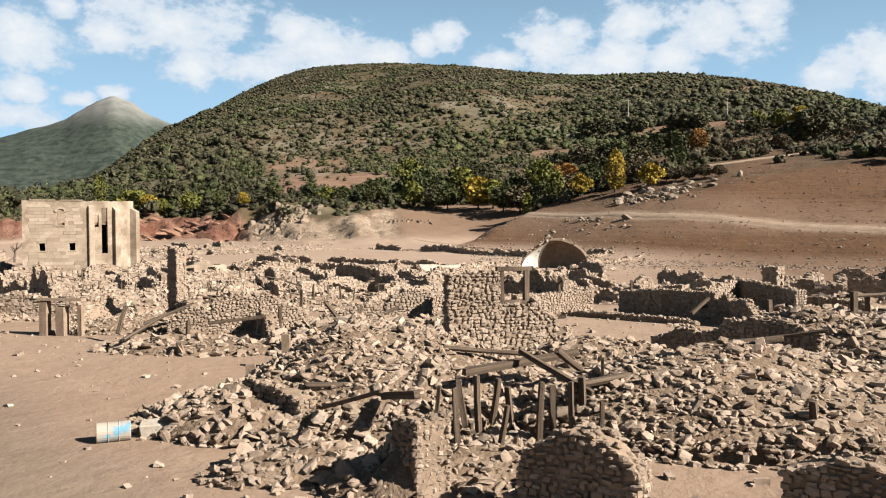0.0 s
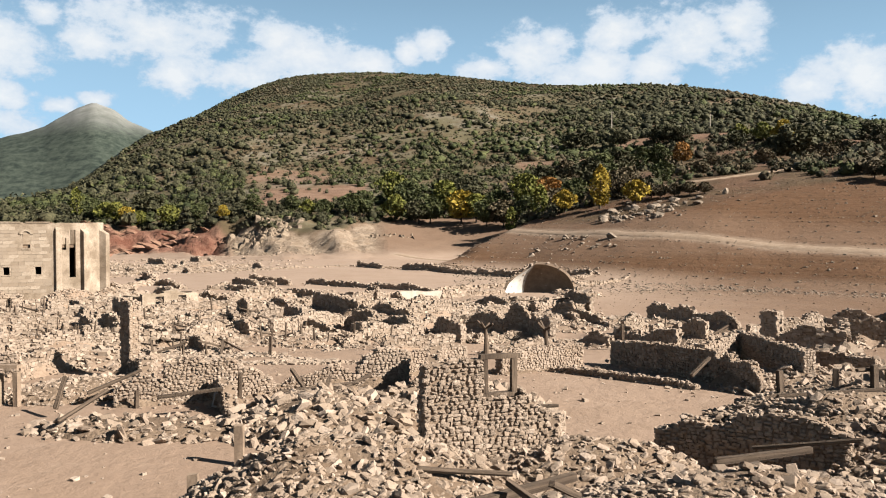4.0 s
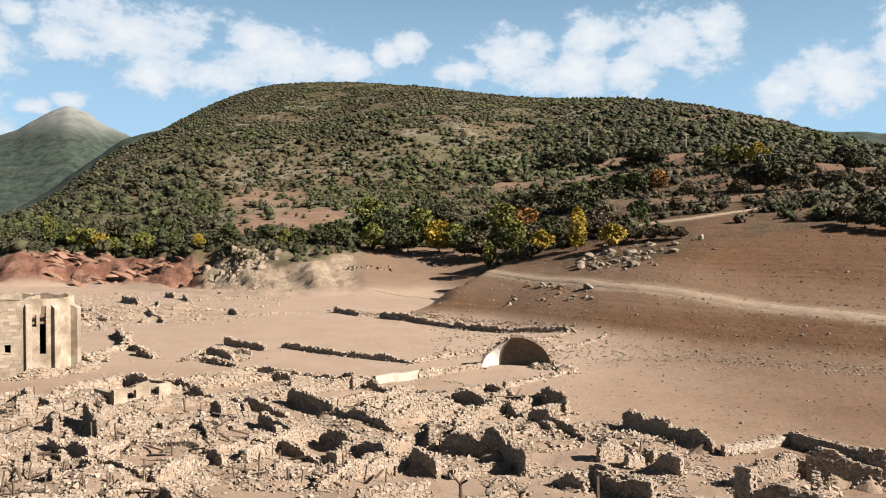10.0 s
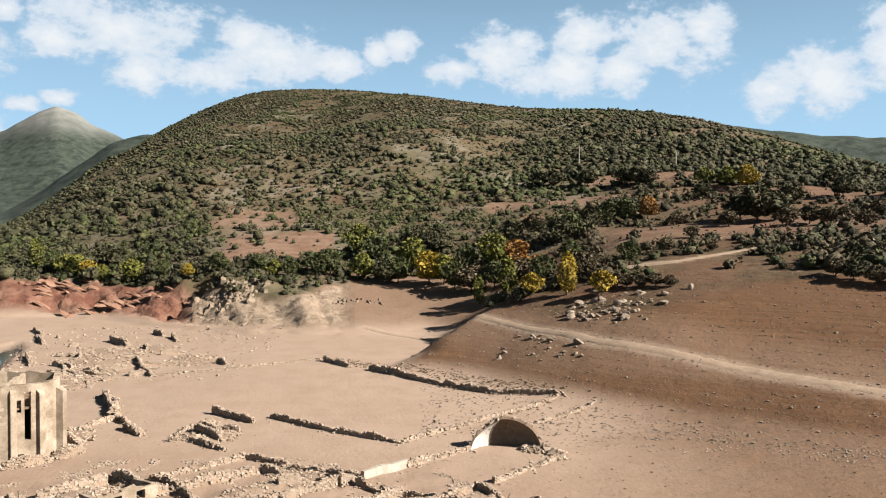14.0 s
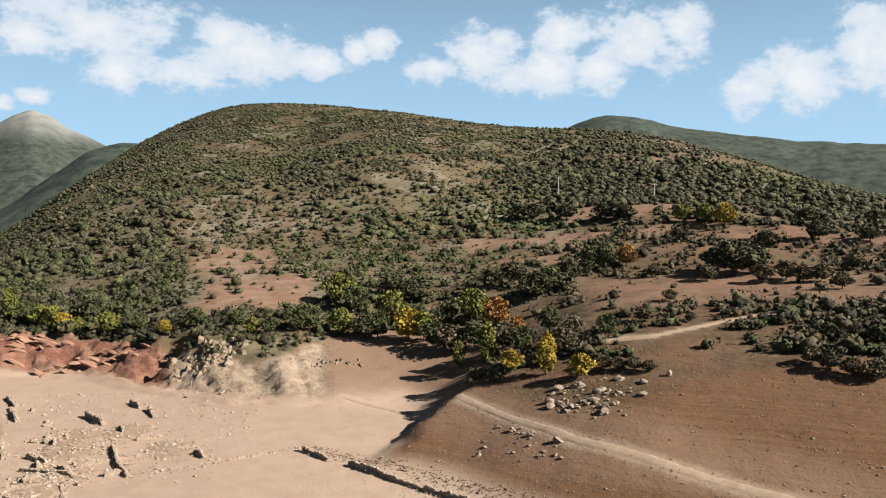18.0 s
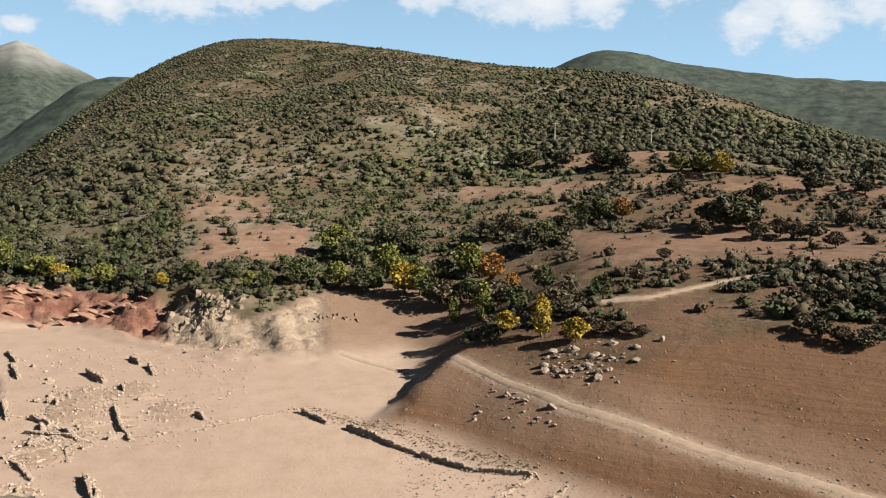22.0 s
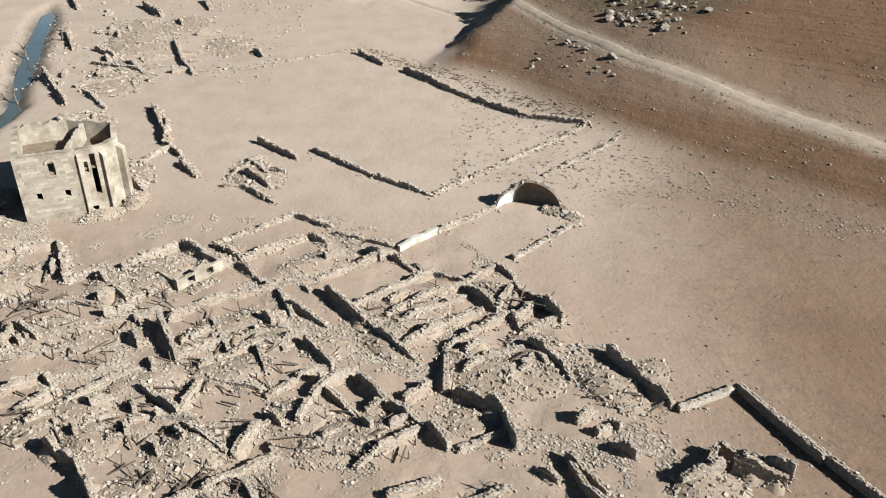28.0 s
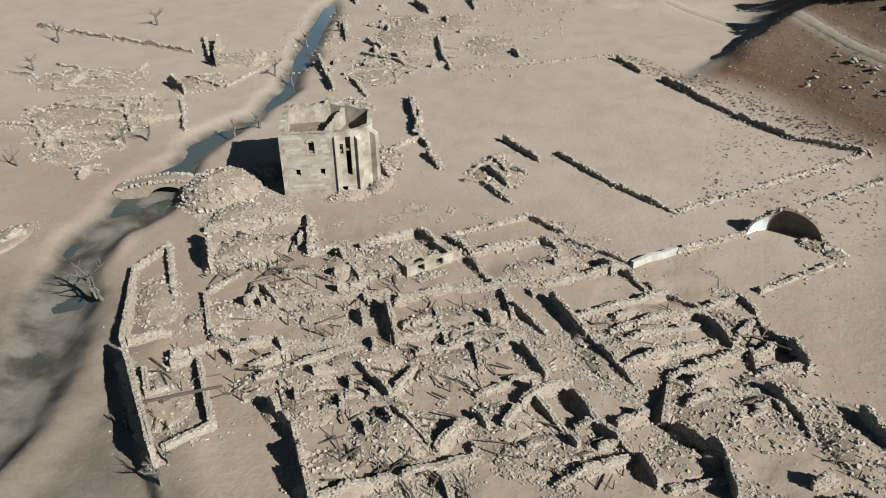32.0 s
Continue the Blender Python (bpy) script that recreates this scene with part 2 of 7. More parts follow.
def ground_material():
    mt, nt, p = mat("reservoir_ground")
    g = G(nt, p)
    p.inputs["Roughness"].default_value = 0.95
    a, b, f = g.noise(0.02, 5, 0.55), g.noise(0.16, 6, 0.6), g.noise(1.6, 7, 0.65)
    silt = g.mix(g.rng(a, 0.3, 0.7), (0.39, 0.27, 0.19), (0.455, 0.325, 0.235))
    silt = g.mix(g.rng(b, 0.42, 0.72, 0, 0.7), silt, (0.365, 0.25, 0.172))
    silt = g.mix(g.rng(f, 0.48, 0.75, 0, 0.55), silt, (0.31, 0.21, 0.145))
    silt = g.mix(g.rng(g.noise(0.55, 6, 0.7), 0.5, 0.75, 0, 0.5), silt, (0.50, 0.365, 0.27))
    # old shorelines: faint bands that follow the level
    zz = g.math("ADD", g.z(), g.math("MULTIPLY", g.noise(0.05, 4), 1.6))
    stripes = g.nt.nodes.new("ShaderNodeCombineXYZ")
    g.link(zz, stripes.inputs[2])
    band = g.noise(2.4, 5, 0.75, vec=stripes.outputs[0])
    shore = g.mix(g.rng(band, 0.38, 0.62), (0.145, 0.074, 0.035), (0.198, 0.109, 0.056))
    shore = g.mix(g.rng(f, 0.45, 0.75, 0, 0.5), shore, (0.088, 0.047, 0.024))
    shore = g.mix(g.rng(b, 0.4, 0.7, 0, 0.5), shore, (0.180, 0.092, 0.046))
    silt = g.mix(g.attr("pale"), silt, g.mix(g.rng(b, 0.35, 0.7), (0.56, 0.425, 0.325), (0.50, 0.365, 0.27)))
    c = g.mix(g.attr("shore"), silt, shore)
    # cracks and old root lines in the drying flats
    warp = g.nt.nodes.new("ShaderNodeVectorMath")
    warp.operation = "ADD"
    twist = g.nt.nodes.new("ShaderNodeTexNoise")
    twist.inputs["Scale"].default_value, twist.inputs["Detail"].default_value = 0.35, 5
    g.link(g.co, twist.inputs["Vector"])
    bend = g.nt.nodes.new("ShaderNodeVectorMath")
    bend.operation = "SCALE"
    bend.inputs["Scale"].default_value = 7.0
    g.link(twist.outputs["Color"], bend.inputs[0])
    g.link(g.co, warp.inputs[0])
    g.link(bend.outputs[0], warp.inputs[1])
    cell = g.nt.nodes.new("ShaderNodeTexVoronoi")
    cell.feature = "DISTANCE_TO_EDGE"
    cell.inputs["Scale"].default_value = 0.3
    g.link(warp.outputs[0], cell.inputs["Vector"])
    crack = g.math("MULTIPLY", g.rng(cell.outputs["Distance"], 0.0, 0.09, 1.0, 0.0), g.rng(g.noise(0.045, 3), 0.44, 0.56))
    c = g.mix(g.math("MULTIPLY", crack, g.math("MULTIPLY", g.attr("drab"), 0.6, True)), c, (0.15, 0.098, 0.065))
    red = g.mix(g.rng(b, 0.35, 0.65), (0.20, 0.085, 0.054), (0.33, 0.175, 0.12))
    c = g.mix(g.attr("red"), c, red)
    rock = g.mix(g.rng(g.noise(0.35, 7, 0.7), 0.35, 0.65), (0.33, 0.24, 0.165), (0.48, 0.37, 0.27))
    c = g.mix(g.attr("rock"), c, rock)
    grass = g.mix(g.rng(b, 0.35, 0.65), (0.102, 0.068, 0.036), (0.160, 0.104, 0.057))
    grass = g.mix(g.rng(g.noise(0.035, 5), 0.45, 0.62), grass, (0.185, 0.10, 0.057))
    grass = g.mix(g.rng(f, 0.5, 0.75, 0, 0.6), grass, (0.10, 0.10, 0.045))
    scree = g.math("MULTIPLY", g.rng(g.noise(0.018, 7, 0.7), 0.50, 0.60), g.attr("upper"))
    grass = g.mix(scree, grass, g.mix(g.rng(f, 0.35, 0.65), (0.22, 0.185, 0.135), (0.36, 0.315, 0.25)))
    grass = g.mix(g.math("MULTIPLY", g.attr("upper"), g.rng(g.noise(0.05, 5), 0.4, 0.6, 0.3, 0.85)), grass, (0.15, 0.13, 0.072))
    c = g.mix(g.attr("hill"), c, grass)
    c = g.mix(g.math("MULTIPLY", g.attr("redhill"), 0.85), c, g.mix(g.rng(b, 0.35, 0.65), (0.245, 0.135, 0.086), (0.335, 0.208, 0.142)))
    # far woods; haze and cloud shade are put into their bluish dark tone
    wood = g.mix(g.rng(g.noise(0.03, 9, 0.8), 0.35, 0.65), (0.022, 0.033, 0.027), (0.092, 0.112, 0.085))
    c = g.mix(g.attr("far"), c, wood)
    # bare summit rock, greyed in colour for its haze
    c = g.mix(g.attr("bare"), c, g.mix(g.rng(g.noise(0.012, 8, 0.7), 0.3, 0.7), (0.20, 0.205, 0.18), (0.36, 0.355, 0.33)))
    c = g.mix(g.attr("path"), c, g.mix(g.rng(f, 0.3, 0.7), (0.50, 0.375, 0.27), (0.58, 0.455, 0.34)))
    # wet mud along the stream; also paints its shaded banks dark
    c = g.mix(g.attr("wet_shade"), c, g.mix(g.rng(b, 0.35, 0.65), (0.075, 0.058, 0.042), (0.24, 0.19, 0.145)))
    g.color(c)
    rough = g.math("ADD", g.math("MULTIPLY", b, 0.7), g.math("MULTIPLY", f, 0.3))
    steep = g.math("ADD", g.math("ADD", g.attr("red"), g.attr("rock")), g.math("MULTIPLY", g.math("ADD", g.attr("shore"), g.attr("hill")), 0.25))
    g.bump(g.math("ADD", rough, g.math("MULTIPLY", g.math("MULTIPLY", g.noise(0.22, 8, 0.68), steep), 6.0)), 0.55, 0.55)
    return mt


GROUND = ground_material()


def leaf_material(name, a, b, c, per_object=False):
    mt, nt, p = mat(name)
    g = G(nt, p)
    p.inputs["Roughness"].default_value = 0.75
    n = g.noise(1.5, 5, 0.75)
    tone = g.math("ADD", g.math("MULTIPLY", g.attr("crown_tone"), 0.7), g.math("MULTIPLY", g.island(), 0.4))
    col = g.ramp(tone, (0.0, tuple(0.8 * v for v in a)), (0.55, b), (1.0, tuple(1.25 * v for v in c)))
    g.color(g.mix(g.rng(n, 0.35, 0.7, 0, 0.75), col, tuple(0.4 * v for v in a)))
    g.bump(n, 0.9, 0.6)
    return mt


LEAF_OAK = leaf_material("holm_oak_leaves", (0.056, 0.056, 0.027), (0.100, 0.096, 0.048), (0.165, 0.150, 0.078))
LEAF_BROWN = leaf_material("autumn_scrub_leaves", (0.092, 0.074, 0.040), (0.150, 0.118, 0.066), (0.230, 0.175, 0.100))
LEAF_GREEN = leaf_material("green_leaves", (0.062, 0.076, 0.029), (0.108, 0.122, 0.045), (0.175, 0.178, 0.068))
LEAF_LIME = leaf_material("yellow_green_leaves", (0.11, 0.135, 0.030), (0.20, 0.205, 0.042), (0.31, 0.275, 0.055))
LEAF_GOLD = leaf_material("golden_leaves", (0.36, 0.25, 0.03), (0.50, 0.35, 0.045), (0.60, 0.42, 0.07))
LEAF_RUST = leaf_material("rust_leaves", (0.30, 0.13, 0.04), (0.42, 0.20, 0.05), (0.45, 0.25, 0.07))
BARK = plain_rough("bark", (0.09, 0.07, 0.055), (0.20, 0.165, 0.13), 6.0, stretch=(1, 1, 0.2))
DEADWOOD = plain_rough("bleached_deadwood", (0.13, 0.10, 0.08), (0.28, 0.23, 0.18), 5.0, stretch=(1, 1, 0.2))


# ---- relief ----
def noise2(x, y, scale, seed=0, octaves=4, rough=0.5):
    """Smooth value noise, as numpy arrays."""
    out, amp, tot = np.zeros_like(x, dtype=float), 1.0, 0.0
    for o in range(octaves):
        X, Y = x / scale * 2 ** o + 17.3 * o + seed * 7.7, y / scale * 2 ** o + 9.1 * o + seed * 3.3
        i, j = np.floor(X), np.floor(Y)
        u, v = X - i, Y - j
        u, v = u * u * (3 - 2 * u), v * v * (3 - 2 * v)

        def h(a, b):
            s = np.sin(a * 127.1 + b * 311.7 + seed * 74.7) * 43758.5453
            return s - np.floor(s)
        out += amp * ((h(i, j) * (1 - u) + h(i + 1, j) * u) * (1 - v) + (h(i, j + 1) * (1 - u) + h(i + 1, j + 1) * u) * v - 0.5)
        tot += amp
        amp *= rough
    return out / tot


def smooth(a, b, v):
    t = np.clip((v - a) / (b - a), 0, 1)
    return t * t * (3 - 2 * t)


RIVER = np.array([(-62, -60), (-60, 0), (-58, 36), (-59, 54), (-66, 67), (-72, 78), (-76, 88), (-76, 98), (-78, 106), (-81, 124), (-78, 138), (-79, 153),
                  (-86, 175), (-95, 204), (-103, 234), (-116, 290), (-135, 340)], float)
ROAD = np.array([(-8, 235), (6, 222), (15, 210), (20.8, 200), (30.6, 177.6), (40, 160), (57, 140.2), (71, 125.5), (80.9, 114.4), (101, 93), (140, 58)], float)
LANE = np.array([(-66, 94), (-62.1, 89.1), (-54.9, 79.4), (-47.5, 71.5), (-40.5, 64.9), (-34.8, 59.0), (-29.4, 51.0), (-24, 42)], float)
TRACK = np.array([(50, 216), (72, 208), (95, 214), (112, 216), (135, 214)], float)


def line_distance(x, y, pts):
    d = np.full_like(x, 1e9, dtype=float)
    for (ax, ay), (bx, by) in zip(pts[:-1], pts[1:]):
        vx, vy = bx - ax, by - ay
        t = np.clip(((x - ax) * vx + (y - ay) * vy) / (vx * vx + vy * vy), 0, 1)
        d = np.minimum(d, np.hypot(x - ax - t * vx, y - ay - t * vy))
    return d


AZ_L = (-60, -40, -30, -24, -19, -13, -8, -2, 4, 10)
LEFT = ((330, 330, 330, 320, 312, 265, 235, 225, 235, 240), (360, 360, 352, 345, 338, 290, 257, 300, 300, 290),
        (480, 480, 480, 480, 530, 480, 400, 420, 400, 400), (700, 700, 700, 750, 800, 800, 700, 700, 600, 520))
LEFT_Z = ((8, 8, 8, 9, 9.5, 9.5, 8.5, 12, 14, 18), (15, 15, 20, 24, 50, 52, 34, 42, 38, 42), (15, 15, 18, 30, 85, 120, 108, 125, 88, 66))
AZ_R = (0, 5, 11, 18, 24, 30, 45)
RIGHT = ((165, 158, 141, 135, 130, 125, 125), (205, 203, 172, 172, 190, 203, 203), (300, 300, 300, 250, 250, 261, 265), (520, 510, 505, 400, 400, 380, 380))
RIGHT_Z = ((8, 8, 7.5, 12.5, 17.5, 21, 21), (20, 22, 30, 27, 28, 31, 31), (62, 63, 62, 47, 46, 44, 42))
AZ_C = (-60, -30, -27, -24, -21, -18, -15, -12.6, -10, -7.4, -2.4, 1.6, 6.8, 15, 21, 25, 28, 34, 45)
CREST_R = (900, 850, 880, 900, 980, 1150, 1160, 1164, 1140, 1115, 1000, 910, 857, 771, 751, 690, 673, 650, 640)
CREST_Z = (10, 8, 18, 38, 80, 134, 171, 203, 218, 226, 206, 184, 161, 143, 130, 107, 89, 68, 58)


def profile(az, r, azs, radii, zs):
    """The slope over one bearing: level, shore, mid slope, crest, and down behind it."""
    k = [np.interp(az, azs, v) for v in radii] + [np.interp(az, AZ_C, CREST_R)]
    z = [np.zeros_like(az)] + [np.interp(az, azs, v) for v in zs] + [np.interp(az, AZ_C, CREST_Z)]
    k += [k[-1] * 1.6, k[-1] * 9]
    z += [z[-1] * 0.45, z[-1] * 0.3]
    out = np.zeros_like(r)
    for a, b, za, zb in zip(k[:-1], k[1:], z[:-1], z[1:]):
        out = np.where((r >= a) & (r < b), za + (zb - za) * (r - a) / (b - a), out)
    return np.where(r >= k[-1], z[-1], out)


# open ground on the hills: bearings from and to, distances from and to, how much scrub stands on it, how red it is
OPEN = ((-12.4, -3.6, 306, 376, 0.10, 1.0), (-12.0, -6.2, 370, 432, 0.22, 0.8), (-9.4, -4.4, 450, 535, 0.40, 0.2), (-3.6, 1.9, 520, 605, 0.60, 0.1), (5.8, 17.4, 392, 426, 0.12, 0.9), (12.1, 21.5, 446, 490, 0.10, 0.9),
        (17.6, 36, 388, 428, 0.22, 0.5), (14.0, 37, 254, 318, 0.04, 0.55), (17.1, 27.4, 194, 226, 0.05, 0.1), (3.2, 6.0, 309, 328, 0.05, 1.0), (-1.4, 1.8, 366, 382, 0.05, 0.3),
        (15.5, 24, 612, 655, 0.5, 0.3), (2.6, 5.8, 665, 708, 0.4, 0.1), (5.6, 9.8, 565, 630, 0.45, 0.2), (7.4, 13.6, 350, 380, 0.40, 0.6))


def openings(x, y, r, az):
    """How open the ground is, and how red."""
    a, q = az + 2.6 * noise2(x, y, 28, 45, 3), r + 34 * noise2(x, y, 34, 46, 3)
    dens, red = np.full_like(r, 9.0), np.zeros_like(r)
    for a0, a1, r0, r1, d, k in OPEN:
        m = smooth(0, 0.7, np.minimum(a - a0, a1 - a)) * smooth(0, 9, np.minimum(q - r0, r1 - q))
        dens = np.where(m > 0.45, np.minimum(dens, d), dens)
        red = np.maximum(red, m * k)
    return dens, red


def relief(x, y):
    """The height of the ground, and how much of each kind of ground there is."""
    x, y = np.asarray(x, float), np.asarray(y, float)
    r, az = np.hypot(x, y), np.degrees(np.arctan2(x, y))
    taps = ((-2.6, 0.98), (-1.7, 1.02), (-0.8, 0.99), (0.0, 1.01), (0.8, 0.985), (1.7, 1.015), (2.6, 0.995))
    hl = sum(profile(az + d, r * s, AZ_L, LEFT, LEFT_Z) for d, s in taps) / 7
    hr = sum(profile(az + d, r * s, AZ_R, RIGHT, RIGHT_Z) for d, s in taps) / 7
    # the edge of the right-hand slope, where the road comes down to the stream
    side = ((x - 4) * 25 - (y - 177) * 12) / 27.7 + 9 * noise2(x, y, 16, 5, 4)
    wide = np.clip((r - 203) * 0.55, 0, 60)
    w = smooth(-7 - wide, 4 + wide, side)
    h = hl * (1 - w) + hr * w
    up = smooth(14, 60, h)
    # gullies and knolls on the hills
    h = h + up * (noise2(x, y, 170, 2, 4) * 30 + noise2(x, y, 38, 3, 3) * 7) * (1 - smooth(0.72, 0.98, r / np.interp(az, AZ_C, CREST_R)) * 0.85)
    # far ranges
    for azs, els, rad, deep, eye in (((-40, -35, -28.7, -25, -23.3, -22.1, -21, -20, -18, -15, -5), (2, 3, 5.2, 6.4, 7.5, 8.1, 7.7, 7.05, 6.2, 4.5, 1), 3560, 800, 7),
                                     ((3, 8, 11, 13.5, 15.5, 18.5, 21, 25, 28, 34, 45), (1, 4, 5.6, 6.7, 7.65, 7.4, 6.6, 5.95, 5.45, 4.95, 4.5), 2500, 560, 54),
                                     ((-25, -22, -19, -17.8, -15.5, -13, -8, -4), (0.2, 2.4, 4.8, 5.35, 5.55, 5.0, 3.0, 0.3), 1800, 260, 54)):
        el = sum(np.interp(az + k, azs, els, left=0, right=0) for k in (-1.2, -0.6, 0, 0.6, 1.2) if rad < 3000 or abs(k) < 0.1) / (5 if rad < 3000 else 1) + 0.22 * noise2(az * 30, az * 0 + rad, 30, 37, 4)
        top = eye + rad * np.tan(np.radians(el))
        ridge = top * np.exp(-((r - rad) / deep) ** 2) * (1 + 0.10 * noise2(x, y, 260, 6, 5) * smooth(0.05, 0.3, np.abs(r - rad) / deep))
        h = np.maximum(h, ridge)
    flat = 1 - smooth(0.5, 6, h)
    low = -0.022 * np.clip(-(x + 32), 0, 60) * flat * smooth(30, 80, y)
    d = line_distance(x, y, RIVER) + 4.5 * noise2(x, y, 12, 8, 4) + np.clip(y - 222, 0, 60) * 0.35
    half = np.interp(y, (60, 85, 100, 116, 400), (1.5, 2.6, 4.2, 1.2, 0.9))
    channel = -1.7 * (1 - smooth(half - 0.8, half + 3.6, d)) * flat
    channel = channel + 1.1 * noise2(x, y, 7, 43, 3) * (1 - smooth(half, half + 2.5, d)) * flat
    low = low - 1.3 * flat * smooth(0.3, 1.6, (-(x + 47) - 0.98 * (y - 58.4)) * 0.71) * smooth(40, 46, y) * (1 - smooth(64, 69, y)) * smooth(half + 1, half + 7, d)
    bar = 0.7 * (1 - smooth(2.5, 4.6, np.hypot((x + 74 + (y - 86) * 0.25) / 1.25, (y - 87) / 2.7))) * flat
    near = 1.5 * (1 - smooth(38, 68, y)) * (1 - smooth(40, 52, -x))
    bumps = 0.16 * noise2(x, y, 5, 11, 4) + 0.5 * noise2(x, y, 40, 12, 3)
    # the silted floors and mounds between the houses
    village = flat * smooth(50, 56, y) * (1 - smooth(98, 106, y)) * smooth(-64, -58, x + 0.35 * (y - 80)) * (1 - smooth(14, 24, x + 0.5 * (y - 80))) * smooth(2.0, 4.5, line_distance(x, y, LANE))
    bumps = bumps + village * (0.75 * noise2(x, y, 4.5, 41, 3) + 0.12)
    shoreb = smooth(0.4, 3, h) * (1 - smooth(20, 30, h))
    bumps = bumps + shoreb * (0.45 * noise2(x, y, 7, 13, 4))
    bank = (1 - w) * smooth(0.3, 3, h) * (1 - smooth(10, 15, h)) * (1 - smooth(-7, -2.5, az))
    wander = az + 2.2 * noise2(x, y, 22, 33, 3) + (r - 270) * 0.035
    gully = np.abs(noise2(wander * 3.1, r * 0.05, 4.5, 18, 3))
    bumps = bumps + bank * (8.0 * noise2(x, y, 15, 34, 5, 0.6) + 9.0 * gully - 1.6)
    ridge = 1 - np.abs(noise2(x * 0.8 + y * 0.5, y * 0.6 - x * 0.3, 7, 61, 3)) * 4
    bumps = bumps + bank * (az < -12.5) * (1.5 * ridge + 1.6 * np.abs(noise2(wander * 2.2, r * 0.10, 1.6, 62, 3)) * 4 - 1.6)
    ledge = h + 1.3 * noise2(x, y, 18, 63, 3)
    bumps = bumps + 0.5 * (1 - w) * smooth(0.15, 0.4, h) * (1 - smooth(4, 6, h)) * (az < -4) * (smooth(0.2, 0.28, ledge / 1.6 % 1.0) - 0.5)
    bumps = bumps - 5.5 * bank * np.exp(-((x + 71 - (y - 280) * 0.4) / 4.0) ** 2 - ((y - 283) / 9) ** 2)
    z = h + low + channel + bar + bumps + near
    road = 0.55 * (1 - smooth(1.2, 3.2, line_distance(x, y, ROAD) + 0.6 * noise2(x, y, 6, 14, 2)))
    track = 1 - smooth(1.0, 2.0, line_distance(x, y, TRACK) + 0.6 * noise2(x, y, 6, 15, 2))
    edge = np.where(w > 0.5, np.interp(az, (0, 5, 11, 18, 24, 30, 45), (8, 8.5, 10.5, 13.5, 17.5, 20, 20)), np.interp(az, AZ_L, LEFT_Z[0]) - 0.6)
    hill = smooth(-0.8, 0.8, h - edge + 1.0 * noise2(x, y, 14, 16, 3))
    red = (1 - w) * shoreb * (1 - hill) * (1 - smooth(-14.2, -12.4, az + 3 * noise2(x, y, 30, 17, 3)))
    rock = (1 - w) * shoreb * (1 - hill) * smooth(-13.6, -12.2, az + 3 * noise2(x, y, 30, 17, 3)) * (1 - smooth(-4, -2.5, az))
    redhill = hill * openings(x, y, r, az)[1]
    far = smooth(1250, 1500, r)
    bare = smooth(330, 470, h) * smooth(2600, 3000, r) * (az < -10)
    wet_shade = (1 - smooth(half, half + 3.2, d)) * flat
    drab = 0.75 * flat * smooth(14, 46, x - 0.12 * (y - 60) + 14 * noise2(x, y, 30, 35, 4))
    damp = flat * smooth(0, 6, -(x + 35) - 0.9 * (y - 52) + 4 * noise2(x, y, 9, 36, 4)) * (1 - smooth(72, 84, y)) * smooth(-95, -70, x)
    masks = dict(drab=drab, pale=0.5 * flat * smooth(88, 118, y + 0.2 * x + 10 * noise2(x, y, 25, 64, 3)), shore=np.clip(shoreb * w * 1.2 * (0.6 + 0.4 * smooth(5, 26, line_distance(x, y, ROAD))) + 0.5 * (1 - w) * shoreb + drab, 0, 1), hill=hill, red=red, redhill=redhill, rock=rock, far=far, bare=bare,
                 path=np.clip(road + track * 0.8, 0, 1), wet_shade=np.clip(wet_shade + 0.55 * damp, 0, 1), upper=hill * np.clip(1 - w + smooth(430, 520, r), 0, 1))
    return z, masks


def ground_z(x, y):
    return float(relief(np.array([x]), np.array([y]))[0][0])


def mesh_from(name, verts, faces, material, smooth_shade=False):
    """A mesh from an array of vertices and an array of equal faces."""
    verts, faces = np.asarray(verts, np.float32).reshape(-1, 3), np.asarray(faces, np.int32)
    n = faces.shape[1]
    me = bpy.data.meshes.new(name)
    me.vertices.add(len(verts))
    me.vertices.foreach_set("co", verts.ravel())
    me.loops.add(faces.size)
    me.loops.foreach_set("vertex_index", faces.ravel())
    me.polygons.add(len(faces))
    me.polygons.foreach_set("loop_start", np.arange(0, faces.size, n, dtype=np.int32))
    me.polygons.foreach_set("use_smooth", np.full(len(faces), smooth_shade))
    me.update(calc_edges=True)
    me.materials.append(material)
    return me


def build_ground():
    az = np.radians(np.concatenate([np.arange(-180, -62, 6), np.arange(-62, 50, 0.28), np.arange(50, 180, 6)]))
    rr = [0.0]
    while rr[-1] < 4750:
        rr.append(rr[-1] + (1.1 if 228 < rr[-1] < 335 else max(0.6, min(rr[-1] * 0.0105, 60))))
    rr = np.array(rr[1:])
    A, Rr = np.meshgrid(az, rr)
    x, y = Rr * np.sin(A), Rr * np.cos(A)
    z, masks = relief(x, y)
    n, m = x.shape
    v = np.stack([x, y, z], -1).reshape(-1, 3)
    v = np.vstack([v, [[0, 0, z[0].mean()]]])
    i, j = np.meshgrid(np.arange(n - 1), np.arange(m), indexing="ij")
    k = (j + 1) % m
    f = np.stack([i * m + j, i * m + k, (i + 1) * m + k, (i + 1) * m + j], -1).reshape(-1, 4)
    # the middle is closed by triangles, written as quads with a doubled ring
    me = mesh_from("ground", v, f[:, ::-1], GROUND, True)
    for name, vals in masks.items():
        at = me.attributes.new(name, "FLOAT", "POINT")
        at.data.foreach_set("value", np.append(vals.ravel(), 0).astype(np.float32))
    tagged(new("ground", me), "dried tan reservoir bed rising into wooded hills", "ground", kind="structure")


build_ground()


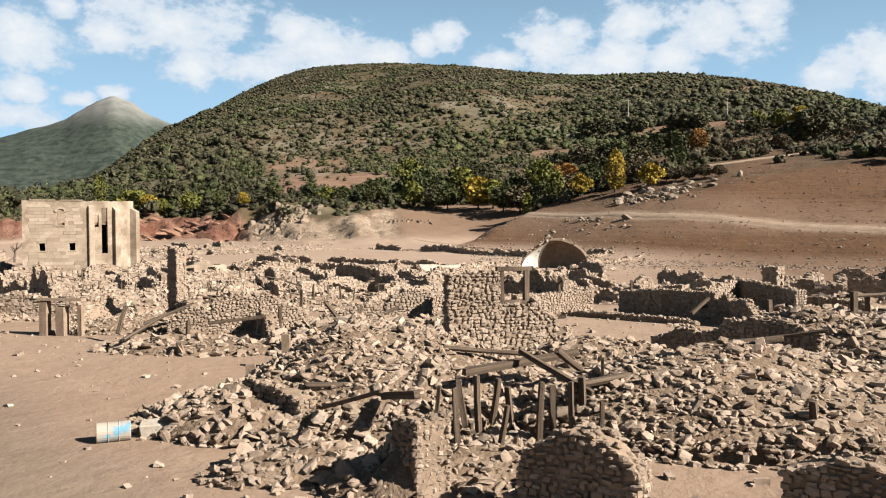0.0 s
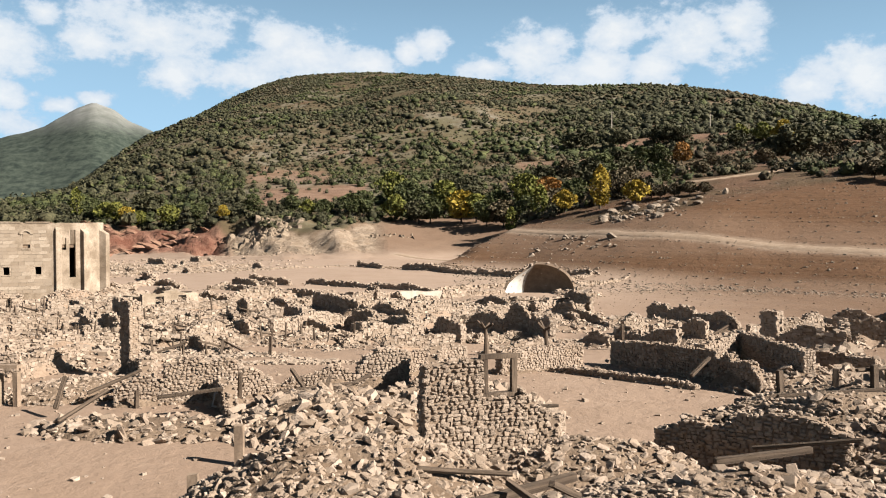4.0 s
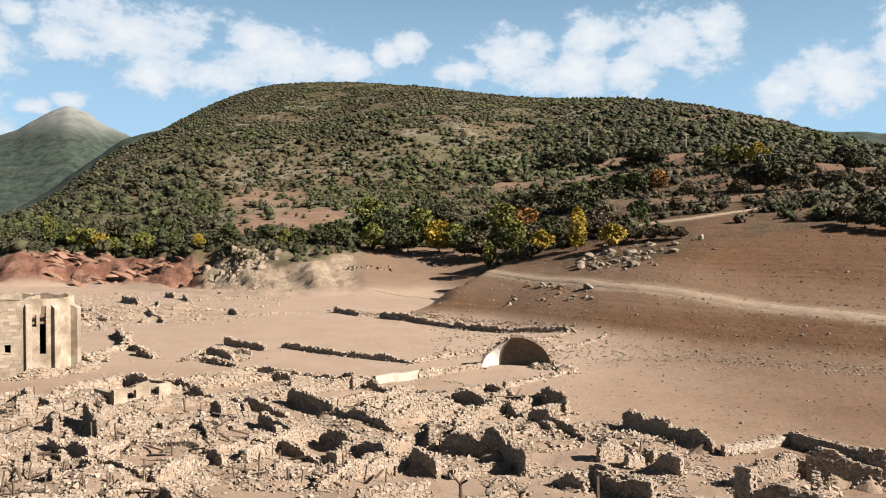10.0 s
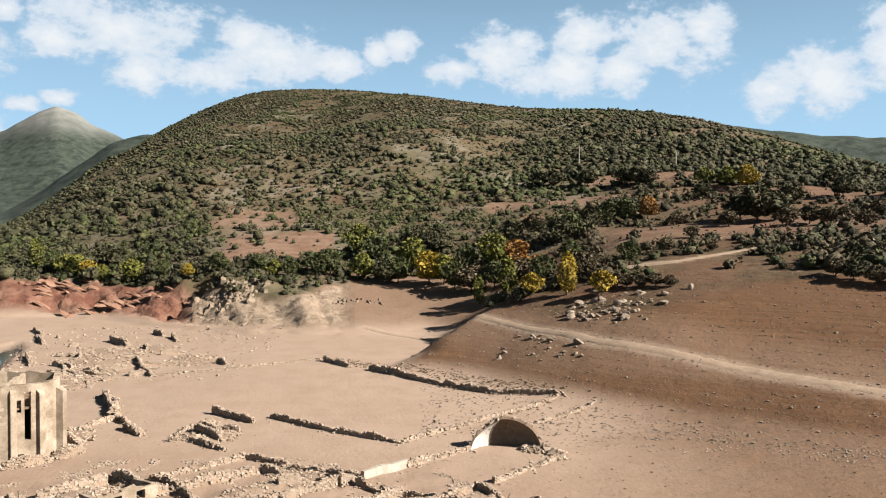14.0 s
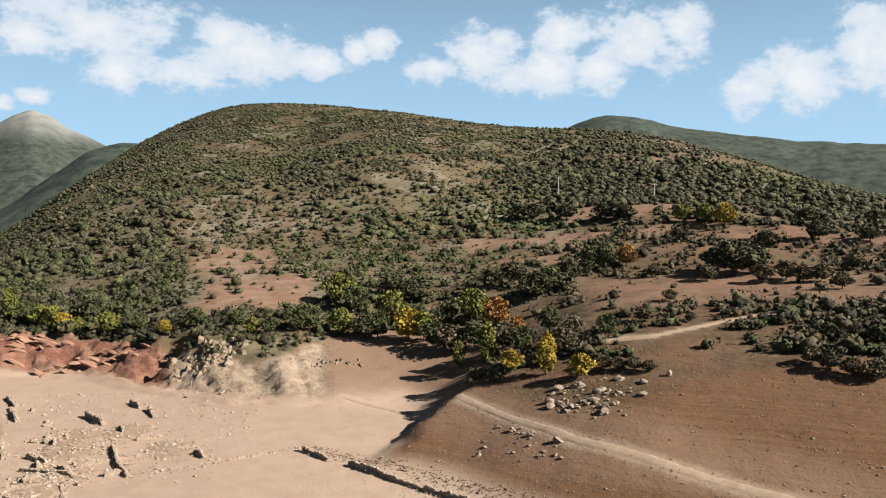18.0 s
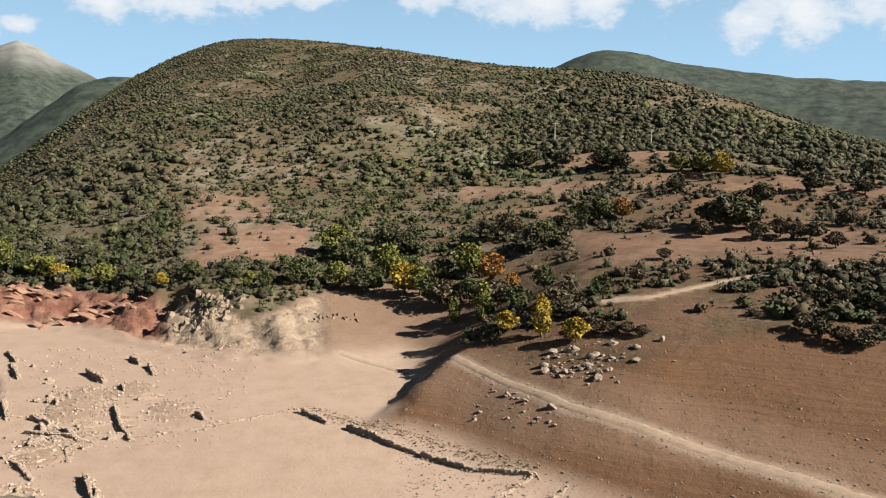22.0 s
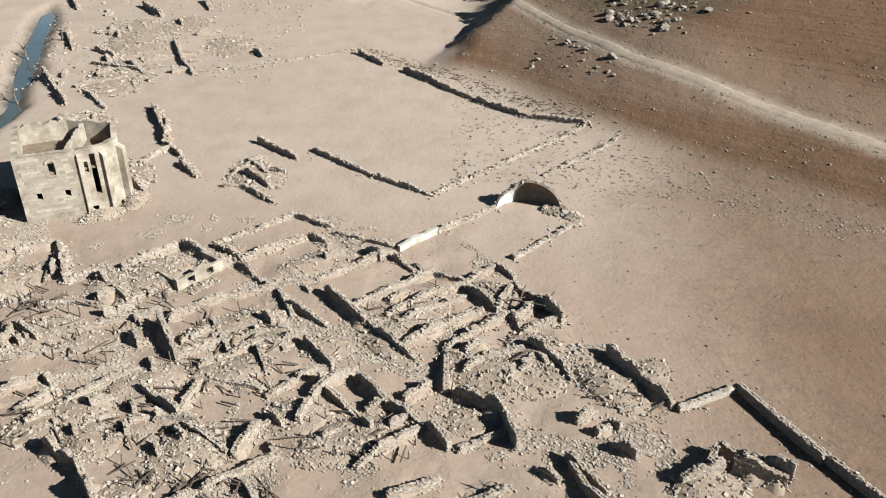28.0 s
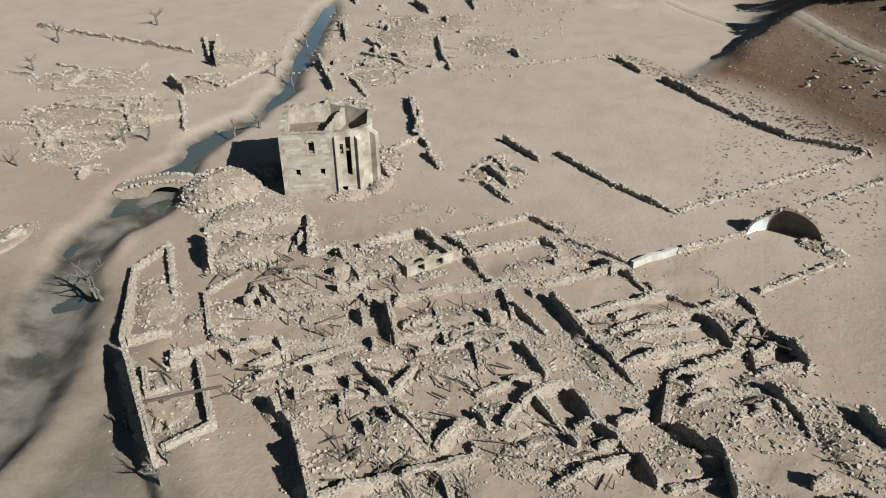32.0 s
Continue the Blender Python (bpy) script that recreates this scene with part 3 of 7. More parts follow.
# ---- makers ----
def part(name, bm, material, parent, label=""):
    """Links a bmesh as one mesh object under a thing or a part."""
    me = bpy.data.meshes.new(name)
    bm.to_mesh(me)
    bm.free()
    me.materials.append(material)
    ob = new(name, me)
    ob.parent = parent
    if label:
        tagged(ob, label)
    return ob


def thing(name, x, y, z, label, category, group="", kind="", rz=0.0):
    ob = new(name)
    ob.empty_display_size = 0.3
    ob.matrix_world = pose(x, y, z, 0, 0, rz)
    return tagged(ob, label, category, group, kind)


def box(bm, x0, y0, z0, x1, y1, z1, jitter=0.0, rng=random):
    vs = [bm.verts.new((x + rng.uniform(-jitter, jitter), y + rng.uniform(-jitter, jitter), z + rng.uniform(-jitter, jitter)))
          for z in (z0, z1) for x, y in ((x0, y0), (x1, y0), (x1, y1), (x0, y1))]
    for f in ((3, 2, 1, 0), (4, 5, 6, 7), (0, 1, 5, 4), (1, 2, 6, 5), (2, 3, 7, 6), (3, 0, 4, 7)):
        bm.faces.new([vs[i] for i in f])
    return vs


def ico(level):
    bm = bmesh.new()
    bmesh.ops.create_icosphere(bm, subdivisions=level, radius=1.0)
    v, f = np.array([q.co[:] for q in bm.verts]), np.array([[q.index for q in p.verts] for p in bm.faces])
    bm.free()
    return v, f


ICO1, ICO2 = ico(1), ico(2)
RS = np.random.RandomState(7)


def stone_forms(n, power, seed):
    """Irregular, blocky stones, each in a box of side one."""
    rs = np.random.RandomState(seed)
    out = []
    for _ in range(n):
        v = ICO1[0] @ np.linalg.qr(rs.normal(size=(3, 3)))[0]
        v = np.sign(v) * np.abs(v) ** power + rs.normal(size=v.shape) * 0.09
        v = (v - (v.max(0) + v.min(0)) / 2) / (v.max(0) - v.min(0))
        out.append(v)
    return np.array(out)


def block_forms(n, seed):
    """Rough squared stones."""
    rs = np.random.RandomState(seed)
    cube = np.array([(x, y, z) for z in (-0.5, 0.5) for y in (-0.5, 0.5) for x in (-0.5, 0.5)])
    return cube[None] + rs.uniform(-0.15, 0.15, (n, 8, 3)) * (1, 1, 0.7)


CUBE = np.array([(0, 2, 1), (1, 2, 3), (4, 5, 6), (5, 7, 6), (0, 1, 4), (1, 5, 4), (2, 6, 3), (3, 6, 7), (0, 4, 2), (2, 4, 6), (1, 3, 5), (3, 7, 5)])
BLOCKS = block_forms(24, 8)
FORMS = stone_forms(24, 0.42, 3)
SLABS = stone_forms(24, 0.62, 4)


def turns(ang, tilt, spin, order="z"):
    """Turning matrices from arrays of angles."""
    def rot(a, i, j):
        m = np.tile(np.eye(3), (len(a), 1, 1))
        m[:, i, i] = m[:, j, j] = np.cos(a)
        m[:, i, j], m[:, j, i] = -np.sin(a), np.sin(a)
        return m
    return rot(ang, 0, 1) @ rot(tilt, 1, 2) @ rot(spin, 0, 2)


def merged_stones(name, pos, size, rot, material, forms=FORMS, seed=1):
    """Many stones in one mesh."""
    rs = np.random.RandomState(seed)
    k = rs.randint(len(forms), size=len(pos))
    v = np.einsum("nij,nvj->nvi", rot, forms[k] * size[:, None, :]) + pos[:, None, :]
    tri, nv = (CUBE, 8) if forms.shape[1] == 8 else (ICO1[1], 12)
    f = tri[None] + nv * np.arange(len(pos))[:, None, None]
    return mesh_from(name, v.reshape(-1, 3), f.reshape(-1, 3), material)


def chipped_block():
    """A cube with its edges and corners knocked off."""
    bm = bmesh.new()
    bmesh.ops.create_cube(bm, size=2.0)
    bmesh.ops.bevel(bm, geom=list(bm.edges), offset=0.42, segments=1, affect="EDGES")
    bmesh.ops.triangulate(bm, faces=bm.faces)
    bm.verts.index_update()
    v, f = np.array([q.co[:] for q in bm.verts]), np.array([[q.index for q in p.verts] for p in bm.faces])
    bm.free()
    return v, f


CHIPPED = chipped_block()


def near_forms(n, seed, r0=0.1, r1=0.6):
    """Worn angular stones for the heaps beside the lane."""
    rs = np.random.RandomState(seed)
    out = []
    for _ in range(n):
        v = CHIPPED[0].copy()
        v = v / (np.linalg.norm(v, axis=1, keepdims=True) ** rs.uniform(r0, r1))
        v[:, 0] *= 1 + 0.45 * rs.uniform(-1, 1) * v[:, 1]
        v[:, 1] *= 1 + 0.25 * rs.uniform(-1, 1) * v[:, 2]
        v[:, 2] += 0.3 * rs.uniform(-1, 1) * v[:, 0] + 0.25 * rs.uniform(-1, 1) * v[:, 1]
        v = v + rs.normal(size=v.shape) * 0.13
        out.append((v - (v.max(0) + v.min(0)) / 2) / (v.max(0) - v.min(0)))
    return out


WALL_PIECES = [mesh_from("stone", f, CHIPPED[1], STONE_PIECE) for f in near_forms(24, 13, -0.25, 0.1)]
PIECES = [mesh_from("stone", f, CHIPPED[1], STONE_PIECE) for f in near_forms(30, 12)]


def piece_stones(parent, pos, size, rot, seed=1, name="stone", forms=None):
    """The same as objects of their own, which share their meshes."""
    rs = np.random.RandomState(seed)
    inv = parent.matrix_world.inverted() if parent else Matrix()
    for p, s, r in zip(pos, size, rot):
        ob = new(name, (forms or PIECES)[rs.randint(24)])
        m = Matrix([list(row) for row in r * s[None, :]]).to_4x4()
        m.translation = p
        ob.parent = parent
        ob.matrix_basis = inv @ m


WALLS = []


def wall(kind, x0, y0, x1, y1, h0, h1, thick=0.52, pieces=0, stone=None, base=None):
    """A ruined wall of field stone on earth mortar, with a broken top and fallen stones at its foot."""
    WALLS.append((x0, y0, x1, y1))
    rs = np.random.RandomState(len(WALLS) * 13 + 5)
    L = math.hypot(x1 - x0, y1 - y0)
    ux, uy = (x1 - x0) / L, (y1 - y0) / L
    nx, ny = -uy, ux
    far = math.hypot((x0 + x1) / 2, (y0 + y1) / 2)
    unit = stone or (0.175 if far < 46 else 0.22 if far < 56 else 0.26 if far < 75 else 0.30 if far < 100 else 0.48)
    s = np.linspace(0, L, max(4, int(L / 0.35)))
    prof = h0 + (h1 - h0) * s / L
    ragged = noise2(s + 31 * len(WALLS), s * 0 + 3.7, 1.5, len(WALLS), 4, 0.65)
    if kind in "MPQF":
        prof, low = prof + 0.06 * ragged, 0.0
    else:
        low = 0.55
        prof = prof * np.clip(0.90 + 1.0 * ragged + 1.2 * noise2(s + 17 * len(WALLS), s * 0 + 1.3, 3.4, len(WALLS) + 3, 2), 0.25, 1.22) - low * prof * (np.exp(-(s / 0.6) ** 2) * 0.5 + np.exp(-((L - s) / 0.6) ** 2) * 0.5)
    prof = np.maximum(prof, 0.12)
    gx, gy = x0 + ux * s, y0 + uy * s
    gz = relief(gx, gy)[0] if base is None else np.full_like(s, base)
    t = thick / 2 - (0.06 if kind not in "MP" else 0)
    bm = bmesh.new()
    rows = []
    for i in range(len(s)):
        q = []
        for side, hh in ((t, -0.5), (t * 0.95, prof[i] - 0.07 + rs.uniform(-0.04, 0.04)), (-t * 0.95, prof[i] - 0.07 + rs.uniform(-0.04, 0.04)), (-t, -0.5)):
            q.append(bm.verts.new((gx[i] + nx * side, gy[i] + ny * side, gz[i] + hh)))
        rows.append(q)
    for a, b in zip(rows[:-1], rows[1:]):
        for k in range(4):
            bm.faces.new((a[k], a[(k + 1) % 4], b[(k + 1) % 4], b[k]))
    bm.faces.new(rows[0][::-1]), bm.faces.new(rows[-1])
    bmesh.ops.recalc_face_normals(bm, faces=bm.faces)
    smoothw = kind in ("M", "P")
    ob = part("ruin_wall", bm, PLASTER if smoothw else CORE, None)
    if smoothw:
        tagged(ob, "low pale rendered wall standing on dried silt", "wall", "low rendered walls", "thing")
    elif kind == "Q":
        tagged(ob, "long low straight stone wall on dried silt", "wall", "field walls", "thing")
    elif kind in ("I", "J", "K", "L"):
        tagged(ob, "low broken dry-stone field wall of tan stones", "wall", "field walls", "thing")
    else:
        tall = max(h0, h1)
        tagged(ob, ("tall " if tall > 1.8 else "") + "broken house wall of tan field stone, roofless", "wall", "ruined house walls", "thing")
    if kind == "M":
        return ob
    # talus: silt and fallen stone banked against both faces
    soft = kind not in ("P", "Q", "K", "I", "M2")
    banks = {}
    if soft:
        bm = bmesh.new()
        for sg in (1, -1):
            lift = np.clip(0.34 + 1.5 * noise2(s + 7 * len(WALLS), s * 0 + 5 * sg, 2.6, len(WALLS), 3), 0.0, 0.9) * (0.5 if kind == "F" else 0.85)
            high = np.minimum(prof * lift, 1.0)
            banks[sg] = (high, 0.25 + 1.1 * high)
            rows = []
            for i in range(len(s)):
                hgt, wid = high[i], banks[sg][1][i]
                fade = min(1.0, 0.3 + min(s[i], L - s[i]) / 0.8)
                rows.append([bm.verts.new((gx[i] + nx * sg * (t * 0.8 + wid * f), gy[i] + ny * sg * (t * 0.8 + wid * f), gz[i] + fade * hgt * q + rs.uniform(-0.05, 0.05) - (0.2 if f == 1 else 0)))
                             for f, q in ((0, 1.0), (0.3, 0.68), (0.65, 0.26), (1, 0.0))])
            for a, b in zip(rows[:-1], rows[1:]):
                for k in range(3):
                    bm.faces.new((a[k], a[k + 1], b[k + 1], b[k])).smooth = True
        bmesh.ops.recalc_face_normals(bm, faces=bm.faces)
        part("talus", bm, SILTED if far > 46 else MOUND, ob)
    pos, size, ang = [], [], []
    a0 = math.atan2(uy, ux)
    z = -0.1
    top = prof.max()
    while z < top:
        row = unit * rs.uniform(0.5, 0.75)
        for sg in (1, -1):
            q = rs.uniform(-unit, 0)
            while q < L:
                w = unit * rs.uniform(0.6, 1.5)
                c = q + w / 2
                buried = soft and z + row < np.interp(c, s, banks[sg][0]) - 0.15
                if 0 <= c <= L and z + row * 0.6 < np.interp(c, s, prof) and not buried:
                    off = sg * (thick / 2 - unit * 0.36 + rs.uniform(-0.025, 0.02))
                    pos.append((x0 + ux * c + nx * off, y0 + uy * c + ny * off, np.interp(c, s, gz) + z + row / 2 + rs.uniform(-0.3, 0.3) * row))
                    size.append((w * rs.uniform(0.7, 1.1), unit * 0.75, row * rs.uniform(0.55, 1.45)))
                    ang.append((a0 + rs.uniform(-0.16, 0.16), rs.uniform(-0.1, 0.1), rs.uniform(-0.14, 0.14)))
                q += w
        for e, at in ((0.0, unit * 0.3), (L, L - unit * 0.3)):
            if z + row * 0.6 < np.interp(e, s, prof):
                for off in np.arange(-thick / 2 + unit * 0.5, thick / 2, unit * 0.8):
                    pos.append((x0 + ux * (at + rs.uniform(-0.06, 0.06)) + nx * off, y0 + uy * at + ny * off, np.interp(e, s, gz) + z + row / 2))
                    size.append((unit * 0.9, unit * rs.uniform(0.7, 1.1), row * rs.uniform(0.8, 1.3)))
                    ang.append((a0 + rs.uniform(-0.2, 0.2), rs.uniform(-0.1, 0.1), rs.uniform(-0.1, 0.1)))
        z += row * 0.95
    n_top = int(L / unit * 1.8) if kind != "P" else 0
    for _ in range(n_top):
        c = rs.uniform(0, L)
        off = rs.uniform(-0.42, 0.42) * thick
        w = unit * rs.uniform(0.5, 1.15)
        pos.append((x0 + ux * c + nx * off, y0 + uy * c + ny * off, np.interp(c, s, gz) + np.interp(c, s, prof) + rs.uniform(-0.12, 0.03)))
        size.append((w, w * rs.uniform(0.6, 1), w * rs.uniform(0.35, 0.7)))
        ang.append((rs.uniform(0, 6.3), rs.uniform(-0.35, 0.35), rs.uniform(-0.35, 0.35)))
    n_foot = int(L / unit * (0.8 if not soft else 2.2 if kind in "FJ" else 3.4 if far < 110 else 1.6))
    for _ in range(n_foot):
        c = rs.uniform(-0.5, L + 0.5)
        sg = rs.choice((-1, 1))
        w = unit * rs.uniform(0.3, 0.95)
        if soft:
            hgt, wid = np.interp(c, s, banks[sg][0]), np.interp(c, s, banks[sg][1])
            f = abs(rs.normal()) * 0.6
            off = sg * (t * 0.8 + wid * f)
            pos.append((x0 + ux * c + nx * off, y0 + uy * c + ny * off, np.interp(c, s, gz) + hgt * np.interp(f, (0, 0.3, 0.65, 1), (1, 0.68, 0.26, 0.02)) + w * 0.1))
            size.append((w, w * rs.uniform(0.6, 1), w * rs.uniform(0.4, 0.75)))
            ang.append((rs.uniform(0, 6.3), rs.uniform(-0.6, 0.6), rs.uniform(-0.6, 0.6)))
            continue
        off = (thick / 2 + abs(rs.normal()) * 0.75) * sg
        px, py = x0 + ux * c + nx * off, y0 + uy * c + ny * off
        pos.append((px, py, np.interp(c, s, gz) + max(0.0, 0.30 - 0.22 * (abs(off) - thick / 2)) * min(1.0, np.interp(c, s, prof)) * rs.uniform(0, 1) + w * 0.12))
        size.append((w, w * rs.uniform(0.6, 1), w * rs.uniform(0.4, 0.75)))
        ang.append((rs.uniform(0, 6.3), rs.uniform(-0.5, 0.5), rs.uniform(-0.5, 0.5)))
    pos, size, ang = np.array(pos), np.array(size), np.array(ang)
    rot = turns(ang[:, 0], ang[:, 1], ang[:, 2])
    cut = min(pieces, len(pos))
    if cut:
        # the face, top and foot nearest to the camera come as single stones
        order = np.argsort(pos[:, 1] - 0.6 * pos[:, 2])
        pick, rest = order[:cut], order[cut:]
        piece_stones(ob, pos[pick], size[pick], rot[pick], len(WALLS), "stone", WALL_PIECES)
    else:
        rest = np.arange(len(pos))
    if len(rest):
        ms = new("masonry", merged_stones("masonry", pos[rest], size[rest], rot[rest], STONE if far > 56 else STONE_NEAR, BLOCKS if far > 45 else FORMS, len(WALLS)))
        ms.parent = ob
        tagged(ms, kind="stuff")
    return ob


HEAPS = []


def heap(x, y, rx, ry, turn, h, n, stone=0.4, pieces=0, base=None, label="heap of fallen tan building stones and silt", flat=0.5):
    """A mound of fallen stone."""
    HEAPS.append((x, y))
    rs = np.random.RandomState(len(HEAPS) * 31 + 2)
    c, s_ = math.cos(radians(turn)), math.sin(radians(turn))

    def height(u, v):
        d = np.sqrt(u * u + v * v)
        return h * np.clip(1 - d ** 1.7, 0, 1) ** 0.8 * (1 + 0.45 * noise2((u + 9 * len(HEAPS)) * rx, v * ry, 2.2, len(HEAPS), 3))

    def place(u, v):
        px, py = x + c * u * rx - s_ * v * ry, y + s_ * u * rx + c * v * ry
        gz = relief(px, py)[0] if base is None else np.full_like(px, base)
        return px, py, gz + height(u, v)

    rings, seg = 9, 30
    U, V = [0.0], [0.0]
    for i in range(1, rings + 1):
        a = np.linspace(0, 2 * np.pi, seg, endpoint=False)
        r = i / rings * (1 + 0.12 * noise2(np.cos(a) * 2 + len(HEAPS), np.sin(a) * 2, 1.0, 4, 2))
        U += list(r * np.cos(a))
        V += list(r * np.sin(a))
    px, py, pz = place(np.array(U), np.array(V))
    pz[-seg:] -= 0.35
    v = np.stack([px, py, pz + 0.02], 1)
    f = [(0, 1 + j, 1 + (j + 1) % seg) for j in range(seg)]
    for i in range(rings - 1):
        for j in range(seg):
            a, b = 1 + i * seg + j, 1 + i * seg + (j + 1) % seg
            f += [(a, a + seg, b + seg), (a, b + seg, b)]
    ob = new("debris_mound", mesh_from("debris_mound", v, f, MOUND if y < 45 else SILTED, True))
    tagged(ob, label, "rubble", "rubble heaps", "thing")
    r = np.sqrt(rs.uniform(0, 1.15, n)) ** 0.9
    a = rs.uniform(0, 2 * np.pi, n)
    qx, qy, qz = place(r * np.cos(a), r * np.sin(a))
    w = stone * np.clip(np.exp(rs.normal(0, 0.52, n)), 0.35, 2.7)
    size = np.stack([w, w * rs.uniform(0.45, 0.95, n), w * rs.uniform(0.18, 0.46, n)], 1)
    pos = np.stack([qx, qy, qz + size[:, 2] * rs.uniform(-0.1, 0.6, n)], 1)
    rot = turns(rs.uniform(0, 6.3, n), rs.normal(0, flat, n), rs.normal(0, flat, n))
    cut = min(pieces, n)
    if cut:
        order = np.argsort(pos[:, 1] - 0.5 * w)
        piece_stones(ob, pos[order[:cut]], size[order[:cut]], rot[order[:cut]], len(HEAPS))
        pos, size, rot = pos[order[cut:]], size[order[cut:]], rot[order[cut:]]
    if len(pos):
        for forms, pick in ((FORMS, slice(0, None, 2)), (SLABS, slice(1, None, 2))) if y < 45 else ((BLOCKS, slice(None)),):
            ms = new("fallen_stone", merged_stones("fallen_stone", pos[pick], size[pick], rot[pick], STONE_NEAR if y < 45 else STONE, forms, len(HEAPS)))
            ms.parent = ob
            tagged(ms, kind="stuff")
    return ob


def beam_form(seed, squared):
    """A weathered timber one metre long, along z, one metre thick; scaled on use."""
    rs = np.random.RandomState(seed)
    bm = bmesh.new()
    n = 4 if squared else 7
    rings = []
    for k, z in enumerate((0, 0.03, 0.3, 0.55, 0.8, 0.97, 1.0)):
        q = []
        shr = 0.82 if z in (0, 1.0) else 1 - 0.12 * z
        for j in range(n):
            a = 2 * math.pi * (j + 0.5) / n
            r = (0.62 if squared else 0.5) * shr * (1 + rs.uniform(-0.06, 0.06))
            q.append(bm.verts.new((r * math.cos(a) + 0.06 * math.sin(z * 3 + seed), r * math.sin(a) + 0.05 * math.cos(z * 4 + seed), z + rs.uniform(-0.008, 0.008))))
        rings.append(q)
    for a, b in zip(rings[:-1], rings[1:]):
        for j in range(n):
            bm.faces.new((a[j], a[(j + 1) % n], b[(j + 1) % n], b[j]))
    bm.faces.new(rings[0][::-1]), bm.faces.new(rings[-1])
    me = bpy.data.meshes.new("timber")
    bm.to_mesh(me)
    bm.free()
    me.materials.append(TIMBER)
    return me


BEAMS = [beam_form(k, k % 3 != 2) for k in range(9)]


def timber(name, a, b, thick, label, category="timber", group="fallen timbers", k=None):
    """One timber from a to b."""
    a, b = Vector(a), Vector(b)
    d = b - a
    ob = new(name, BEAMS[(k if k is not None else random.randrange(9))])
    m = d.to_track_quat("Z", "Y").to_matrix() @ Matrix.Diagonal((thick, thick * 0.9, d.length))
    m = m.to_4x4()
    m.translation = a
    ob.matrix_world = m
    return tagged(ob, label, category, group)


def post(x, y, h, thick=0.22, lean=0.06, z=None, label="weathered dark wooden post standing upright in rubble", sink=0.3):
    z = ground_z(x, y) if z is None else z
    return timber("wooden_post", (x, y, z - sink), (x + random.uniform(-lean, lean) * h, y + random.uniform(-lean, lean) * h, z + h), thick, label, "post", "wooden posts")


def beam(x, y, length, az, tilt=0.0, z=None, lift=0.15, thick=0.2, label="fallen weathered roof beam lying on rubble"):
    z = (ground_z(x, y) if z is None else z) + lift
    c = math.cos(radians(tilt)) * length / 2
    dx, dy, dz = c * math.sin(radians(az)), c * math.cos(radians(az)), math.sin(radians(tilt)) * length / 2
    return timber("roof_beam", (x - dx, y - dy, z - dz), (x + dx, y + dy, z + dz), thick, label)


